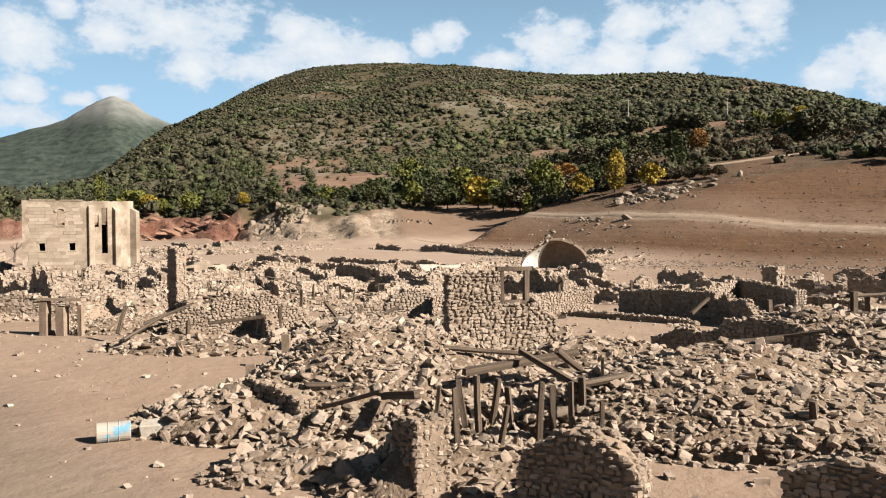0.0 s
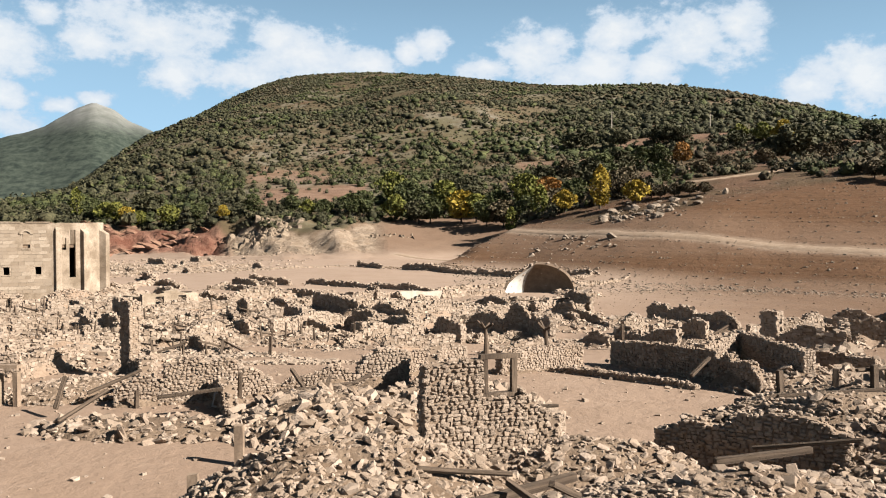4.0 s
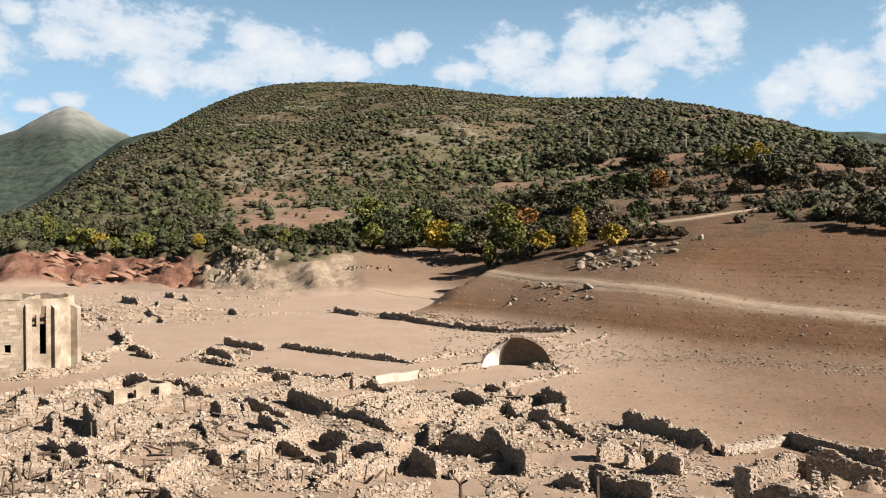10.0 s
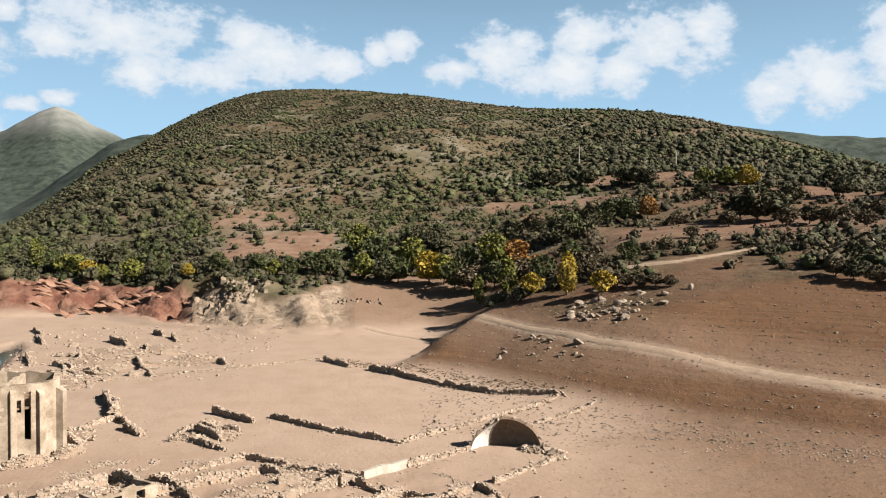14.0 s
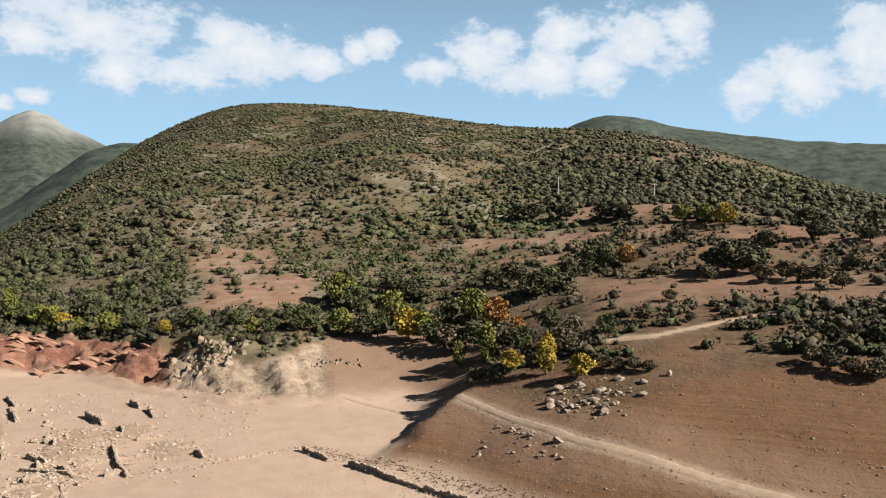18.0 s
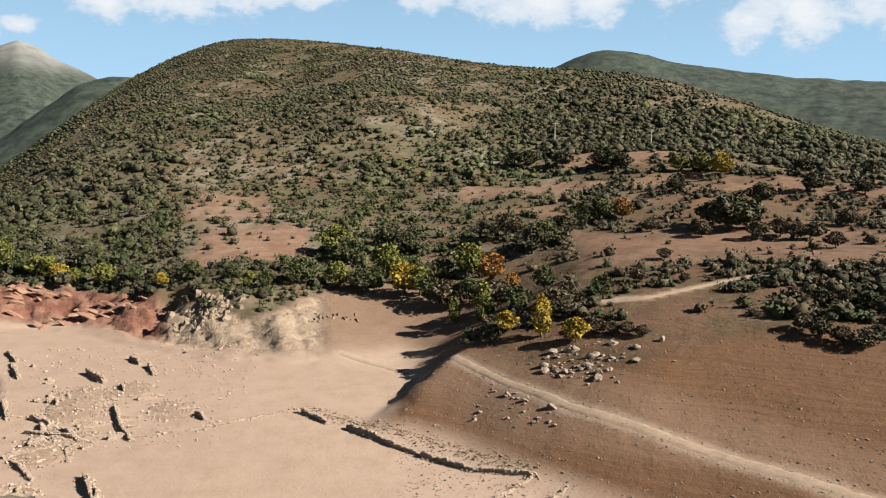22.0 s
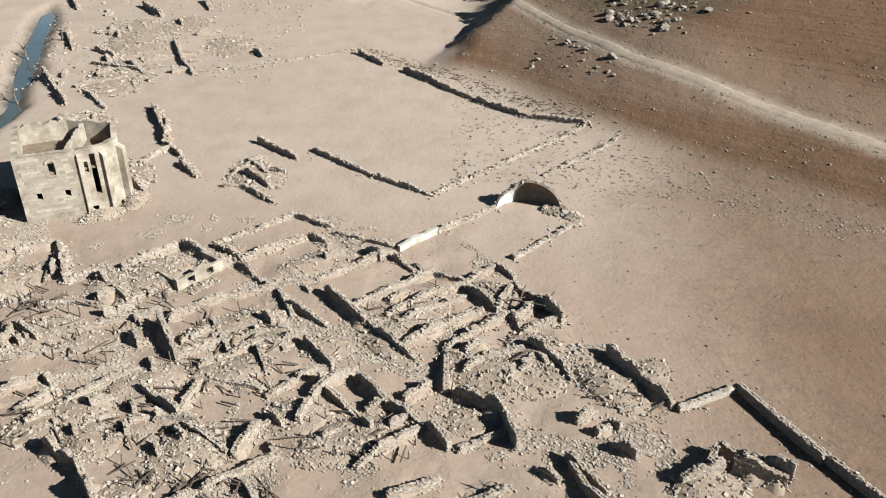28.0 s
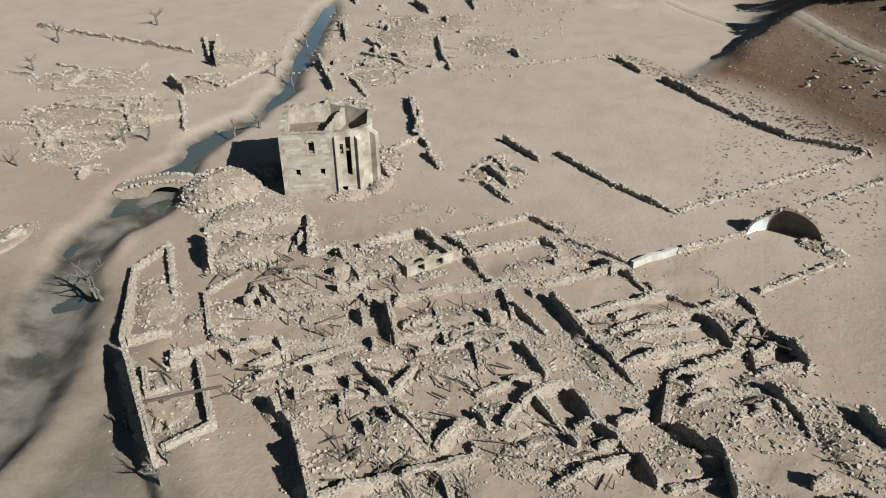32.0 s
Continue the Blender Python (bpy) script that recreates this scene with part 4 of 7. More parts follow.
# ---- the tower of the church ----
def tower():
    base = -0.9
    tw = thing("church_tower", -50, 112, base, "roofless square-cut church ruin of pale tan ashlar", "ruin")
    inv = tw.matrix_world.inverted()
    A, B = Vector((-55.4, 106.2)), Vector((-47.6, 109.2))
    C, D, E, F, H = Vector((-44.9, 110.9)), Vector((-43.6, 113.6)), Vector((-46.0, 120.0)), Vector((-53.5, 121.0)), Vector((-60.2, 117.6))
    top = 9.45

    def face(name, p, q, holes=(), z0=base - 0.6, z1=top, th=0.8, label="", ragged=0.12, step=0.5):
        """A wall from p to q with openings right through it: (along, wide, sill, head, arched)."""
        d = q - p
        L = d.length
        u = d / L
        n = Vector((-u.y, u.x))
        bm = bmesh.new()
        xs = {0.0, L}
        for a, w, *_ in holes:
            xs |= {a - w / 2, a + w / 2}
        s = 0.0
        while s < L:
            if all(abs(s - x) > 0.2 for x in xs):
                xs.add(s)
            s += step
        xs = sorted(xs)
        zs = {z0, z1 - 0.35}
        for a, w, lo, hi, *_ in holes:
            zs |= {lo, hi}
        zs = sorted(zs)
        rs = random.Random(int(L * 100))
        heads = [z1 + rs.uniform(-ragged, ragged * 0.4) for _ in xs]
        grid = {}

        def v(i, j, k):
            key = (i, j, k)
            if key not in grid:
                z = zs[j] if j < len(zs) else heads[i]
                w = p + u * xs[i] + n * (th if k else 0)
                grid[key] = bm.verts.new((w.x, w.y, z))
            return grid[key]

        solid = {}
        for i in range(len(xs) - 1):
            for j in range(len(zs)):
                xm = (xs[i] + xs[i + 1]) / 2
                zm = (zs[j] + (zs[j + 1] if j + 1 < len(zs) else z1)) / 2
                solid[i, j] = not any(abs(xm - a) < w / 2 and lo < zm < hi for a, w, lo, hi, *_ in holes)
        for (i, j), on in solid.items():
            if not on:
                continue
            bm.faces.new((v(i, j, 0), v(i + 1, j, 0), v(i + 1, j + 1, 0), v(i, j + 1, 0)))
            bm.faces.new((v(i + 1, j, 1), v(i, j, 1), v(i, j + 1, 1), v(i + 1, j + 1, 1)))
            if not solid.get((i - 1, j)):
                bm.faces.new((v(i, j, 1), v(i, j, 0), v(i, j + 1, 0), v(i, j + 1, 1)))
            if not solid.get((i + 1, j)):
                bm.faces.new((v(i + 1, j, 0), v(i + 1, j, 1), v(i + 1, j + 1, 1), v(i + 1, j + 1, 0)))
            if not solid.get((i, j + 1)):
                bm.faces.new((v(i, j + 1, 0), v(i + 1, j + 1, 0), v(i + 1, j + 1, 1), v(i, j + 1, 1)))
            if not solid.get((i, j - 1)):
                bm.faces.new((v(i, j, 1), v(i + 1, j, 1), v(i + 1, j, 0), v(i, j, 0)))
        ob = part(name, bm, ASHLAR, tw, label)
        ob.matrix_parent_inverse = inv
        return ob

    f = face("front_wall", A, B, ((4.65, 0.9, 6.15, 8.0), (2.35, 0.72, 2.75, 3.75), (6.0, 0.72, 2.75, 3.75)))
    face("choir_wall", B, C, ((0.7, 0.5, 5.9, 7.5), (1.7, 0.75, 2.3, 8.5), (0.75, 0.9, -0.6, 0.6)), label="wall with a tall dark slit")
    face("apse_wall", C, D)
    face("apse_wall", D, E, ragged=0.25)
    face("back_wall", E, F, ragged=0.25)
    face("back_wall", F, H, ragged=0.4)
    face("side_wall", H, A, ragged=0.2)
    # slab added across the inside, so that windows below it stay dark
    bm = bmesh.new()
    mid = Vector((-51, 114))
    ring = [mid + (q - mid) * 0.95 for q in (A, B, C, D, E, F, H)]
    lo = [bm.verts.new((q.x, q.y, 6.2)) for q in ring]
    hi = [bm.verts.new((q.x, q.y, 6.5)) for q in ring]
    bm.faces.new(lo[::-1]), bm.faces.new(hi)
    for i in range(len(ring)):
        bm.faces.new((lo[i], lo[(i + 1) % len(ring)], hi[(i + 1) % len(ring)], hi[i]))
    inner = part("inner_slab", bm, MOUND, tw, "upper floor slab added to keep the windows dark")
    inner.matrix_parent_inverse = inv
    # cross wall added to throw shade over the floor at its left
    face("cross_wall", A + (B - A) * 0.80 + Vector((-0.25, 0.8)), Vector((-50.6, 119.6)), z0=6.3, z1=9.2, th=0.5, ragged=0.4)
    # buttresses, string course, coping, window dressings
    for p, w, d, z1, lab in ((B, 0.7, 0.28, 9.3, ""), (C, 0.9, 0.4, 8.9, ""), (D, 1.1, 0.7, 8.7, "")):
        n = (p - Vector((-51, 114))).normalized()
        t = Vector((-n.y, n.x))
        bm = bmesh.new()
        ring = [p + t * w / 2 - n * 0.5, p - t * w / 2 - n * 0.5, p - t * w / 2 + n * d, p + t * w / 2 + n * d]
        lo = [bm.verts.new((q.x, q.y, base - 0.6)) for q in ring]
        hi = [bm.verts.new((q.x, q.y, z1 - (0.7 if i > 1 else 0))) for i, q in enumerate(ring)]
        bm.faces.new(lo), bm.faces.new(hi[::-1])
        for i in range(4):
            bm.faces.new((lo[i], hi[i], hi[(i + 1) % 4], lo[(i + 1) % 4]))
        bmesh.ops.recalc_face_normals(bm, faces=bm.faces)
        bmesh.ops.bevel(bm, geom=list(bm.edges), offset=0.05, segments=1, affect="EDGES")
        ob = part("buttress", bm, ASHLAR, tw)
        ob.matrix_parent_inverse = inv
    u = (B - A).normalized()
    n = Vector((u.y, -u.x))

    def strip(name, s0, s1, z0, z1, out, label="", mt=ASHLAR):
        bm = bmesh.new()
        a, b = A + u * s0, A + u * s1
        ring = [a - n * 0.05, b - n * 0.05, b + n * out, a + n * out]
        lo, hi = [bm.verts.new((q.x, q.y, z0)) for q in ring], [bm.verts.new((q.x, q.y, z1)) for q in ring]
        bm.faces.new(lo[::-1]), bm.faces.new(hi)
        for i in range(4):
            bm.faces.new((lo[i], lo[(i + 1) % 4], hi[(i + 1) % 4], hi[i]))
        bmesh.ops.recalc_face_normals(bm, faces=bm.faces)
        ob = part(name, bm, mt, tw, label)
        ob.matrix_parent_inverse = inv

    for s0, s1 in ((0.9, 4.0), (4.6, 7.4)):
        strip("coping", s0, s1, 9.42, 9.58, 0.10, "weathered cornice length")
    for s in (2.35, 6.0):
        strip("window_sill", s - 0.5, s + 0.5, 2.6, 2.74, 0.07)
        strip("lintel", s - 0.5, s + 0.5, 3.76, 3.96, 0.04)
    strip("window_sill", 4.1, 5.2, 5.98, 6.13, 0.08)
    # a half arch of dressed stones over the upper window
    for k in range(7):
        a = math.pi * (k + 0.5) / 7
        c = A + u * (4.65 + 0.62 * math.cos(a)) + n * 0.04
        bm = bmesh.new()
        box(bm, -0.15, -0.12, -0.16, 0.15, 0.12, 0.16, 0.01)
        ob = part("arch_stone", bm, ASHLAR, tw)
        ob.matrix_parent_inverse = inv
        ob.matrix_basis = Matrix.Translation((c.x, c.y, 8.0 + 0.5 * math.sin(a))) @ Matrix.Rotation(math.atan2(u.y, u.x), 4, "Z") @ Matrix.Rotation(-(a - math.pi / 2), 4, "Y")
    # courses of ashlar: each block a thin proud stone
    rs = random.Random(5)
    holes = ((4.65, 0.9, 6.0, 8.6), (2.35, 1.0, 2.6, 3.96), (6.0, 1.0, 2.6, 3.96))
    z, shape = 0.4, {}
    for row in range(20):
        h = 0.45
        s = rs.uniform(-0.5, 0)
        while s < 7.7:
            w = rs.choice((0.7, 0.9, 1.15))
            c = s + w / 2
            if 0.4 < c < 7.2 and z + h < 9.3 and not any(abs(c - a) < ww / 2 + w / 2 and lo - h < z < hi for a, ww, lo, hi in holes):
                if w not in shape:
                    bm = bmesh.new()
                    box(bm, -w / 2 + 0.012, -0.02, 0.012, w / 2 - 0.012, 0.02, h - 0.012, 0.006, rs)
                    me = bpy.data.meshes.new("ashlar_block")
                    bm.to_mesh(me)
                    bm.free()
                    me.materials.append(ASHLAR_PIECE)
                    shape[w] = me
                q = A + u * c + n * rs.uniform(0.004, 0.02)
                ob = new("ashlar_block", shape[w])
                ob.parent = f
                ob.matrix_basis = Matrix.Translation((q.x, q.y, z)) @ Matrix.Rotation(math.atan2(u.y, u.x), 4, "Z")
            s += w
        z += h


ASHLAR_PIECE = stone_material("ashlar_block", (0.33, 0.25, 0.175), (0.52, 0.41, 0.30), (0.66, 0.54, 0.41), True)


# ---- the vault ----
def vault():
    """A broken chapel niche, shaped to fit the camera's view: a white plastered side and a deep dark side that meet in
    a crease.
    """
    vt = thing("broken_vault", 15.4, 112, 0.0, "broken chapel vault, white plaster on one side, dark inside", "ruin")
    inv = vt.matrix_world.inverted()
    z0 = ground_z(15.4, 112) - 0.3
    foot_l, foot_r, crest = Vector((10.7, 110.9, z0)), Vector((20.1, 110.5, z0)), 4.2

    def rim(a):
        """The front arch; a goes from the left foot (0) to the right foot (1)."""
        q = foot_l.lerp(foot_r, 0.5 - 0.5 * math.cos(math.pi * a) * (1 - 0.06 * math.sin(math.pi * a)))
        straight = max(0.0, 0.46 - a) / 0.46 * a / 0.46 * 3.0
        return Vector((q.x + 0.28 * straight, q.y + 2.0 * math.sin(math.pi * a) * (1 - a), z0 + crest * math.sin(math.pi * a) ** 0.85 * (1 - 0.25 * straight)))

    split = 0.46
    corner = Vector((13.5, 113.3, z0))
    tip = rim(split)

    def crease(t):
        return tip.lerp(corner, t) + Vector((-0.35, 0.25, 0.25)) * math.sin(math.pi * t)

    def white(i, j):
        # between the front arch and the crease, from the foot to the tip
        a = rim(split * i)
        c = crease(1 - i)
        p = a.lerp(c, j)
        return p + Vector((-0.15, 0.25, 0.1)) * math.sin(math.pi * j) * (1 - i)

    def dark(i, j):
        # from the arch back and down to the ground line
        a = rim(split + (1 - split) * i)
        g = corner.lerp(foot_r, i) + Vector((0.25, 1.3, 0)) * math.sin(math.pi * i)
        c = crease(j)
        p = a.lerp(g, j) + Vector((0, 0.9, 0.9)) * math.sin(math.pi * j) * (a.z - z0) / crest
        return p.lerp(c, max(0.0, 1 - i * 6) ** 2)

    rs = random.Random(3)
    shell = []
    # sun on one side, shade on the other, put into two materials
    for fn, nm, mt, lab, flip in ((white, "vault_side", SUN_PLASTER, "plastered side, coloured white for the sun on it", 1), (dark, "vault_niche", CORE, "inner face, coloured dark for its shade", 1)):
        bm, out = bmesh.new(), bmesh.new()
        n, m = 16, 10
        g = [[bm.verts.new(fn(i / n, j / m)) for j in range(m + 1)] for i in range(n + 1)]
        for i in range(n):
            for j in range(m):
                bm.faces.new((g[i][j], g[i + 1][j], g[i + 1][j + 1], g[i][j + 1]))
        bmesh.ops.remove_doubles(bm, verts=bm.verts, dist=0.01)
        bm.normal_update()
        away = sum((f.normal for f in bm.faces), Vector())
        sign = -1 if away.y < 0 else 1
        # the back of the shell and the broken edge
        pairs = {v: out.verts.new(v.co + v.normal * sign * 0.34 + Vector((0, 0, 0.06 * rs.random()))) for v in bm.verts}
        for f in bm.faces:
            out.faces.new([pairs[v] for v in f.verts])
        inner = {}
        for e in bm.edges:
            if len(e.link_faces) == 1:
                a, b = e.verts
                for v in (a, b):
                    if v not in inner:
                        inner[v] = out.verts.new(v.co)
                out.faces.new((inner[a], inner[b], pairs[b], pairs[a]))
        for v in bm.verts:
            if rs.random() < 0.85:
                shell.append(v.co + v.normal * sign * 0.34)
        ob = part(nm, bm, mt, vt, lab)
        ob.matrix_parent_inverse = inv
        ob = part("vault_shell", out, CORE, vt, "rough stone outer shell")
        ob.matrix_parent_inverse = inv
    pos = np.array([p[:] for p in shell]) + np.random.RandomState(4).normal(0, 0.12, (len(shell), 3))
    k = np.random.RandomState(5)
    w = k.uniform(0.25, 0.5, len(pos))
    ms = new("rough_masonry", merged_stones("rough_masonry", pos, np.stack([w, w * 0.8, w * 0.5], 1), turns(k.uniform(0, 6, len(pos)), k.normal(0, 0.3, len(pos)), k.normal(0, 0.3, len(pos))), STONE))
    ms.parent = vt
    ms.matrix_parent_inverse = inv
    tagged(ms, kind="stuff")
    heap(19.6, 110.2, 2.6, 1.5, -20, 0.6, 220, 0.3)
    heap(21.4, 108.6, 1.8, 1.2, -50, 0.4, 120, 0.3)


SUN_PLASTER = plain_rough("sun_bright_plaster", (0.78, 0.72, 0.63), (0.95, 0.90, 0.82), 1.2, bump=0.3)


tower()
vault()
heap(-45.6, 107.8, 3.4, 1.5, 30, 1.0, 420, 0.2)
heap(-42.2, 112.5, 1.8, 3.2, 0, 0.8, 260, 0.2)


# ---- water, bridge ----
def water():
    pts = RIVER[3:15]
    half = (3.6, 3.4, 3.6, 4.4, 4.8, 3.4, 1.8, 1.5, 1.5, 1.4, 1.4, 1.4)
    v = []
    for i, (p, w) in enumerate(zip(pts, half)):
        a, b = pts[max(i - 1, 0)], pts[min(i + 1, len(pts) - 1)]
        d = (b - a) / np.linalg.norm(b - a)
        nrm = np.array((-d[1], d[0]))
        z = -2.5
        v += [(*(p + nrm * w * 1.25), z), (*(p - nrm * w * 1.25), z)]
    f = [(2 * i, 2 * i + 1, 2 * i + 3, 2 * i + 2) for i in range(len(pts) - 1)]
    mt, nt, p = mat("shallow_water")
    g = G(nt, p)
    p.inputs["Base Color"].default_value = (0.035, 0.036, 0.03, 1)
    p.inputs["Roughness"].default_value = 0.07
    p.inputs["IOR"].default_value = 1.33
    p.inputs["Specular IOR Level"].default_value = 0.5
    g.bump(g.noise(2.2, 3), 0.12, 0.03)
    tagged(new("water", mesh_from("water", v, f, mt, True)), "shallow dark stream in a silted channel", "water", kind="structure")


water()


def bridge():
    a, b = Vector((-83.5, 103.0)), Vector((-68.0, 109.0))
    br = thing("stone_bridge", *((a + b) / 2), -2.2, "small humped stone arch bridge over the stream", "bridge")
    inv = br.matrix_world.inverted()
    d = (b - a)
    L = d.length
    u = d / L
    n = Vector((-u.y, u.x))
    bm = bmesh.new()
    N = 28
    rows = []
    for i in range(N + 1):
        s = i / N
        deck = -1.2 + 1.2 * math.sin(math.pi * s) ** 1.2
        w = (s - 0.5) * L
        under = -3.4 if abs(w) > 3.4 else -3.4 + 2.7 * math.sqrt(1 - (w / 3.4) ** 2)
        row = []
        for side in (-1.5, 1.5):
            q = a + u * s * L + n * side
            row += [bm.verts.new((q.x, q.y, deck)), bm.verts.new((q.x, q.y, min(under, deck - 0.35)))]
        rows.append(row)
    for p, q in zip(rows[:-1], rows[1:]):
        bm.faces.new((p[0], q[0], q[2], p[2]))
        bm.faces.new((p[1], p[3], q[3], q[1]))
        bm.faces.new((p[0], p[1], q[1], q[0]))
        bm.faces.new((p[2], q[2], q[3], p[3]))
    bmesh.ops.recalc_face_normals(bm, faces=bm.faces)
    ob = part("arch", bm, CORE, br)
    ob.matrix_parent_inverse = inv
    for side in (-1.35, 1.35):
        pos, size, ang = [], [], []
        for i in range(70):
            s = random.uniform(0.04, 0.96)
            q = a + u * s * L + n * (side + random.uniform(-0.15, 0.15))
            pos.append((q.x, q.y, -1.05 + 1.2 * math.sin(math.pi * s) ** 1.2 + random.uniform(-0.1, 0.25)))
            size.append((0.5, 0.4, 0.35))
            ang.append((random.uniform(0, 6), 0.2, 0.1))
        ang = np.array(ang)
        ms = new("parapet", merged_stones("parapet", np.array(pos), np.array(size), turns(*ang.T), STONE))
        ms.parent = br
        ms.matrix_parent_inverse = inv
        tagged(ms, kind="stuff")


bridge()


# ---- the ruins in front, by the lane ----
def window_frame(x, y, z, az):
    wf = thing("window_frame", x, y, z, "bare grey timber window frame standing on broken wall", "window frame", rz=az)
    for name, b in (("jamb", (-0.5, -0.09, 0, -0.36, 0.09, 0.95)), ("jamb", (0.36, -0.09, 0, 0.5, 0.09, 0.95)), ("lintel", (-0.6, -0.1, 0.95, 0.6, 0.1, 1.08)), ("sill", (-0.62, -0.11, -0.12, 0.62, 0.11, 0))):
        bm = bmesh.new()
        box(bm, *b, 0.012)
        part(name, bm, TIMBER, wf)


def portal(x, y, az):
    z = ground_z(x, y)
    pt = thing("stone_doorframe", x, y, z, "brown stone door posts carrying a cracked lintel", "doorframe", rz=az)
    for name, b in (("door_post", (-0.85, -0.18, -0.3, -0.5, 0.18, 1.55)), ("door_post", (-0.05, -0.2, -0.3, 0.35, 0.2, 1.3)), ("door_post", (0.95, -0.12, -0.3, 1.15, 0.12, 1.4)), ("lintel", (-0.95, -0.2, 1.55, 1.2, 0.2, 1.68))):
        bm = bmesh.new()
        box(bm, *b, 0.02)
        part(name, bm, CORE, pt)


def drum(x, y):
    z = ground_z(x, y)
    dr = thing("steel_drum", x, y, z + 0.23, "dented pale steel drum with flaking blue paint lying on silt", "drum", rz=24)
    mt, nt, p = mat("blue_flaking_paint")
    g = G(nt, p)
    p.inputs["Roughness"].default_value = 0.55
    g.color(g.mix(g.rng(g.noise(2.5, 5, 0.6), 0.5, 0.62), (0.50, 0.43, 0.35), (0.20, 0.40, 0.52)))
    bm = bmesh.new()
    prof = ((-0.38, 0.225), (-0.36, 0.235), (-0.13, 0.225), (-0.12, 0.238), (-0.10, 0.225), (0.11, 0.225), (0.12, 0.238), (0.14, 0.225), (0.36, 0.235), (0.38, 0.225))
    rings = [[bm.verts.new((s, r * math.cos(2 * math.pi * k / 24), r * math.sin(2 * math.pi * k / 24) - (0.02 if k > 12 else 0))) for k in range(24)] for s, r in prof]
    for a, b in zip(rings[:-1], rings[1:]):
        for k in range(24):
            bm.faces.new((a[k], a[(k + 1) % 24], b[(k + 1) % 24], b[k]))
    bmesh.ops.recalc_face_normals(bm, faces=bm.faces)
    part("drum_shell", bm, mt, dr)
    for s in (-0.35, 0.35):
        bm = bmesh.new()
        bmesh.ops.create_cone(bm, cap_ends=True, segments=24, radius1=0.215, radius2=0.215, depth=0.02, matrix=Matrix.Translation((s, 0, 0)) @ Matrix.Rotation(radians(90), 4, "Y"))
        part("drum_end", bm, PLASTER, dr, "pale rusting drum end")
    blk = thing("concrete_block", x + 0.85, y + 0.55, z, "cracked pale concrete block tilted on silt", "block", rz=18)
    bm = bmesh.new()
    box(bm, -0.4, -0.22, -0.05, 0.4, 0.22, 0.36, 0.03)
    bmesh.ops.bevel(bm, geom=list(bm.edges), offset=0.025, segments=1, affect="EDGES")
    ob = part("block", bm, PLASTER, blk)
    ob.matrix_basis = Matrix.Rotation(radians(8), 4, "X")


drum(-7.8, 18.9)
portal(-17.2, 36.0, -8)
window_frame(2.27, 25.92, ground_z(2.27, 25.92) + 2.5, 17)
# heaps first: the collapsed houses
heap(-1.3, 22.6, 5.0, 4.3, 10, 2.0, 5600, 0.155, 300, label="large heap of fallen tan house stones")
heap(7.6, 20.0, 7.0, 3.7, -10, 1.75, 6800, 0.15, 300, label="large heap of rounded fallen stones", flat=0.3)
heap(12.4, 27.4, 3.0, 2.2, -30, 1.9, 1800, 0.15, 100)
heap(14.6, 26.0, 4.6, 4.2, 30, 1.7, 4500, 0.155, 300)
heap(1.0, 16.6, 2.8, 1.6, 0, 0.4, 900, 0.14, 280)
heap(-1.0, 15.6, 1.5, 1.3, 20, 0.5, 420, 0.14, 120)
heap(2.6, 13.9, 1.5, 0.9, -30, 0.5, 320, 0.14, 120)
heap(-5.2, 20.6, 3.0, 2.2, -30, 0.85, 900, 0.2, 260)
heap(-3.2, 16.6, 1.7, 1.2, 20, 0.4, 320, 0.2, 200)
heap(4.6, 24.6, 3.6, 2.6, 0, 1.5, 2000, 0.15, 200)
heap(15.5, 31.5, 5.0, 4.5, 0, 1.3, 2400, 0.15, 120)
heap(-14.5, 38.5, 3.6, 2.4, 20, 0.7, 1300, 0.15, 120)
heap(-9.5, 31.6, 4.2, 1.5, -6, 0.4, 420, 0.24, 100)
heap(1.2, 34.4, 4.0, 3.0, 0, 1.0, 1080, 0.25)
heap(-3.2, 32.5, 4.0, 3.5, 0, 1.1, 1260, 0.25)
heap(17.5, 39.0, 4.0, 3.0, 10, 0.8, 810, 0.25)
heap(21.5, 46.5, 3.0, 2.0, 0, 0.7, 260, 0.38)
heap(-18.5, 47.0, 5.0, 3.0, 0, 0.7, 756, 0.25)
heap(24, 36, 6, 5, 0, 1.2, 700, 0.4)
heap(-22.0, 44.0, 4.0, 2.5, 30, 0.6, 260, 0.38)
# walls among them
wall("F", 0.1, 25.3, 1.7, 25.75, 3.35, 3.5, 0.6, 260)
wall("F", 1.7, 25.75, 2.85, 26.1, 2.45, 2.45, 0.6, 150)
wall("N", 2.85, 26.1, 3.6, 26.4, 3.1, 2.4, 0.6, 80)
wall("N", 3.6, 26.4, 4.4, 29.0, 1.9, 1.5, 0.6, 80)
# stands in for a heap slope, turned from the sun to darken the hollow
wall("N", 7.2, 27.4, 11.6, 24.6, 1.6, 1.6, 0.7, 160)
# added out of view, to cast shade over the ground beside it
wall("N", 12.4, 16.4, 13.2, 13.2, 2.2, 2.2, 0.7)
wall("N", -12.2, 35.7, -10.4, 36.2, 1.3, 2.2, 0.6, 160)
wall("N", -10.4, 36.2, -6.4, 37.8, 2.6, 2.2, 0.6, 300)
wall("N", -6.4, 37.8, -2.8, 38.8, 1.4, 1.2, 0.6, 120)
wall("N", -2.8, 38.8, -0.6, 39.3, 1.5, 1.7, 0.6)
# added to cast shade into the hollow at its left
wall("N", 0.9, 39.6, 0.2, 35.2, 1.9, 1.5, 0.6, 100)
wall("N", -5.4, 21.2, -3.2, 19.2, 1.0, 1.2, 0.7, 150)
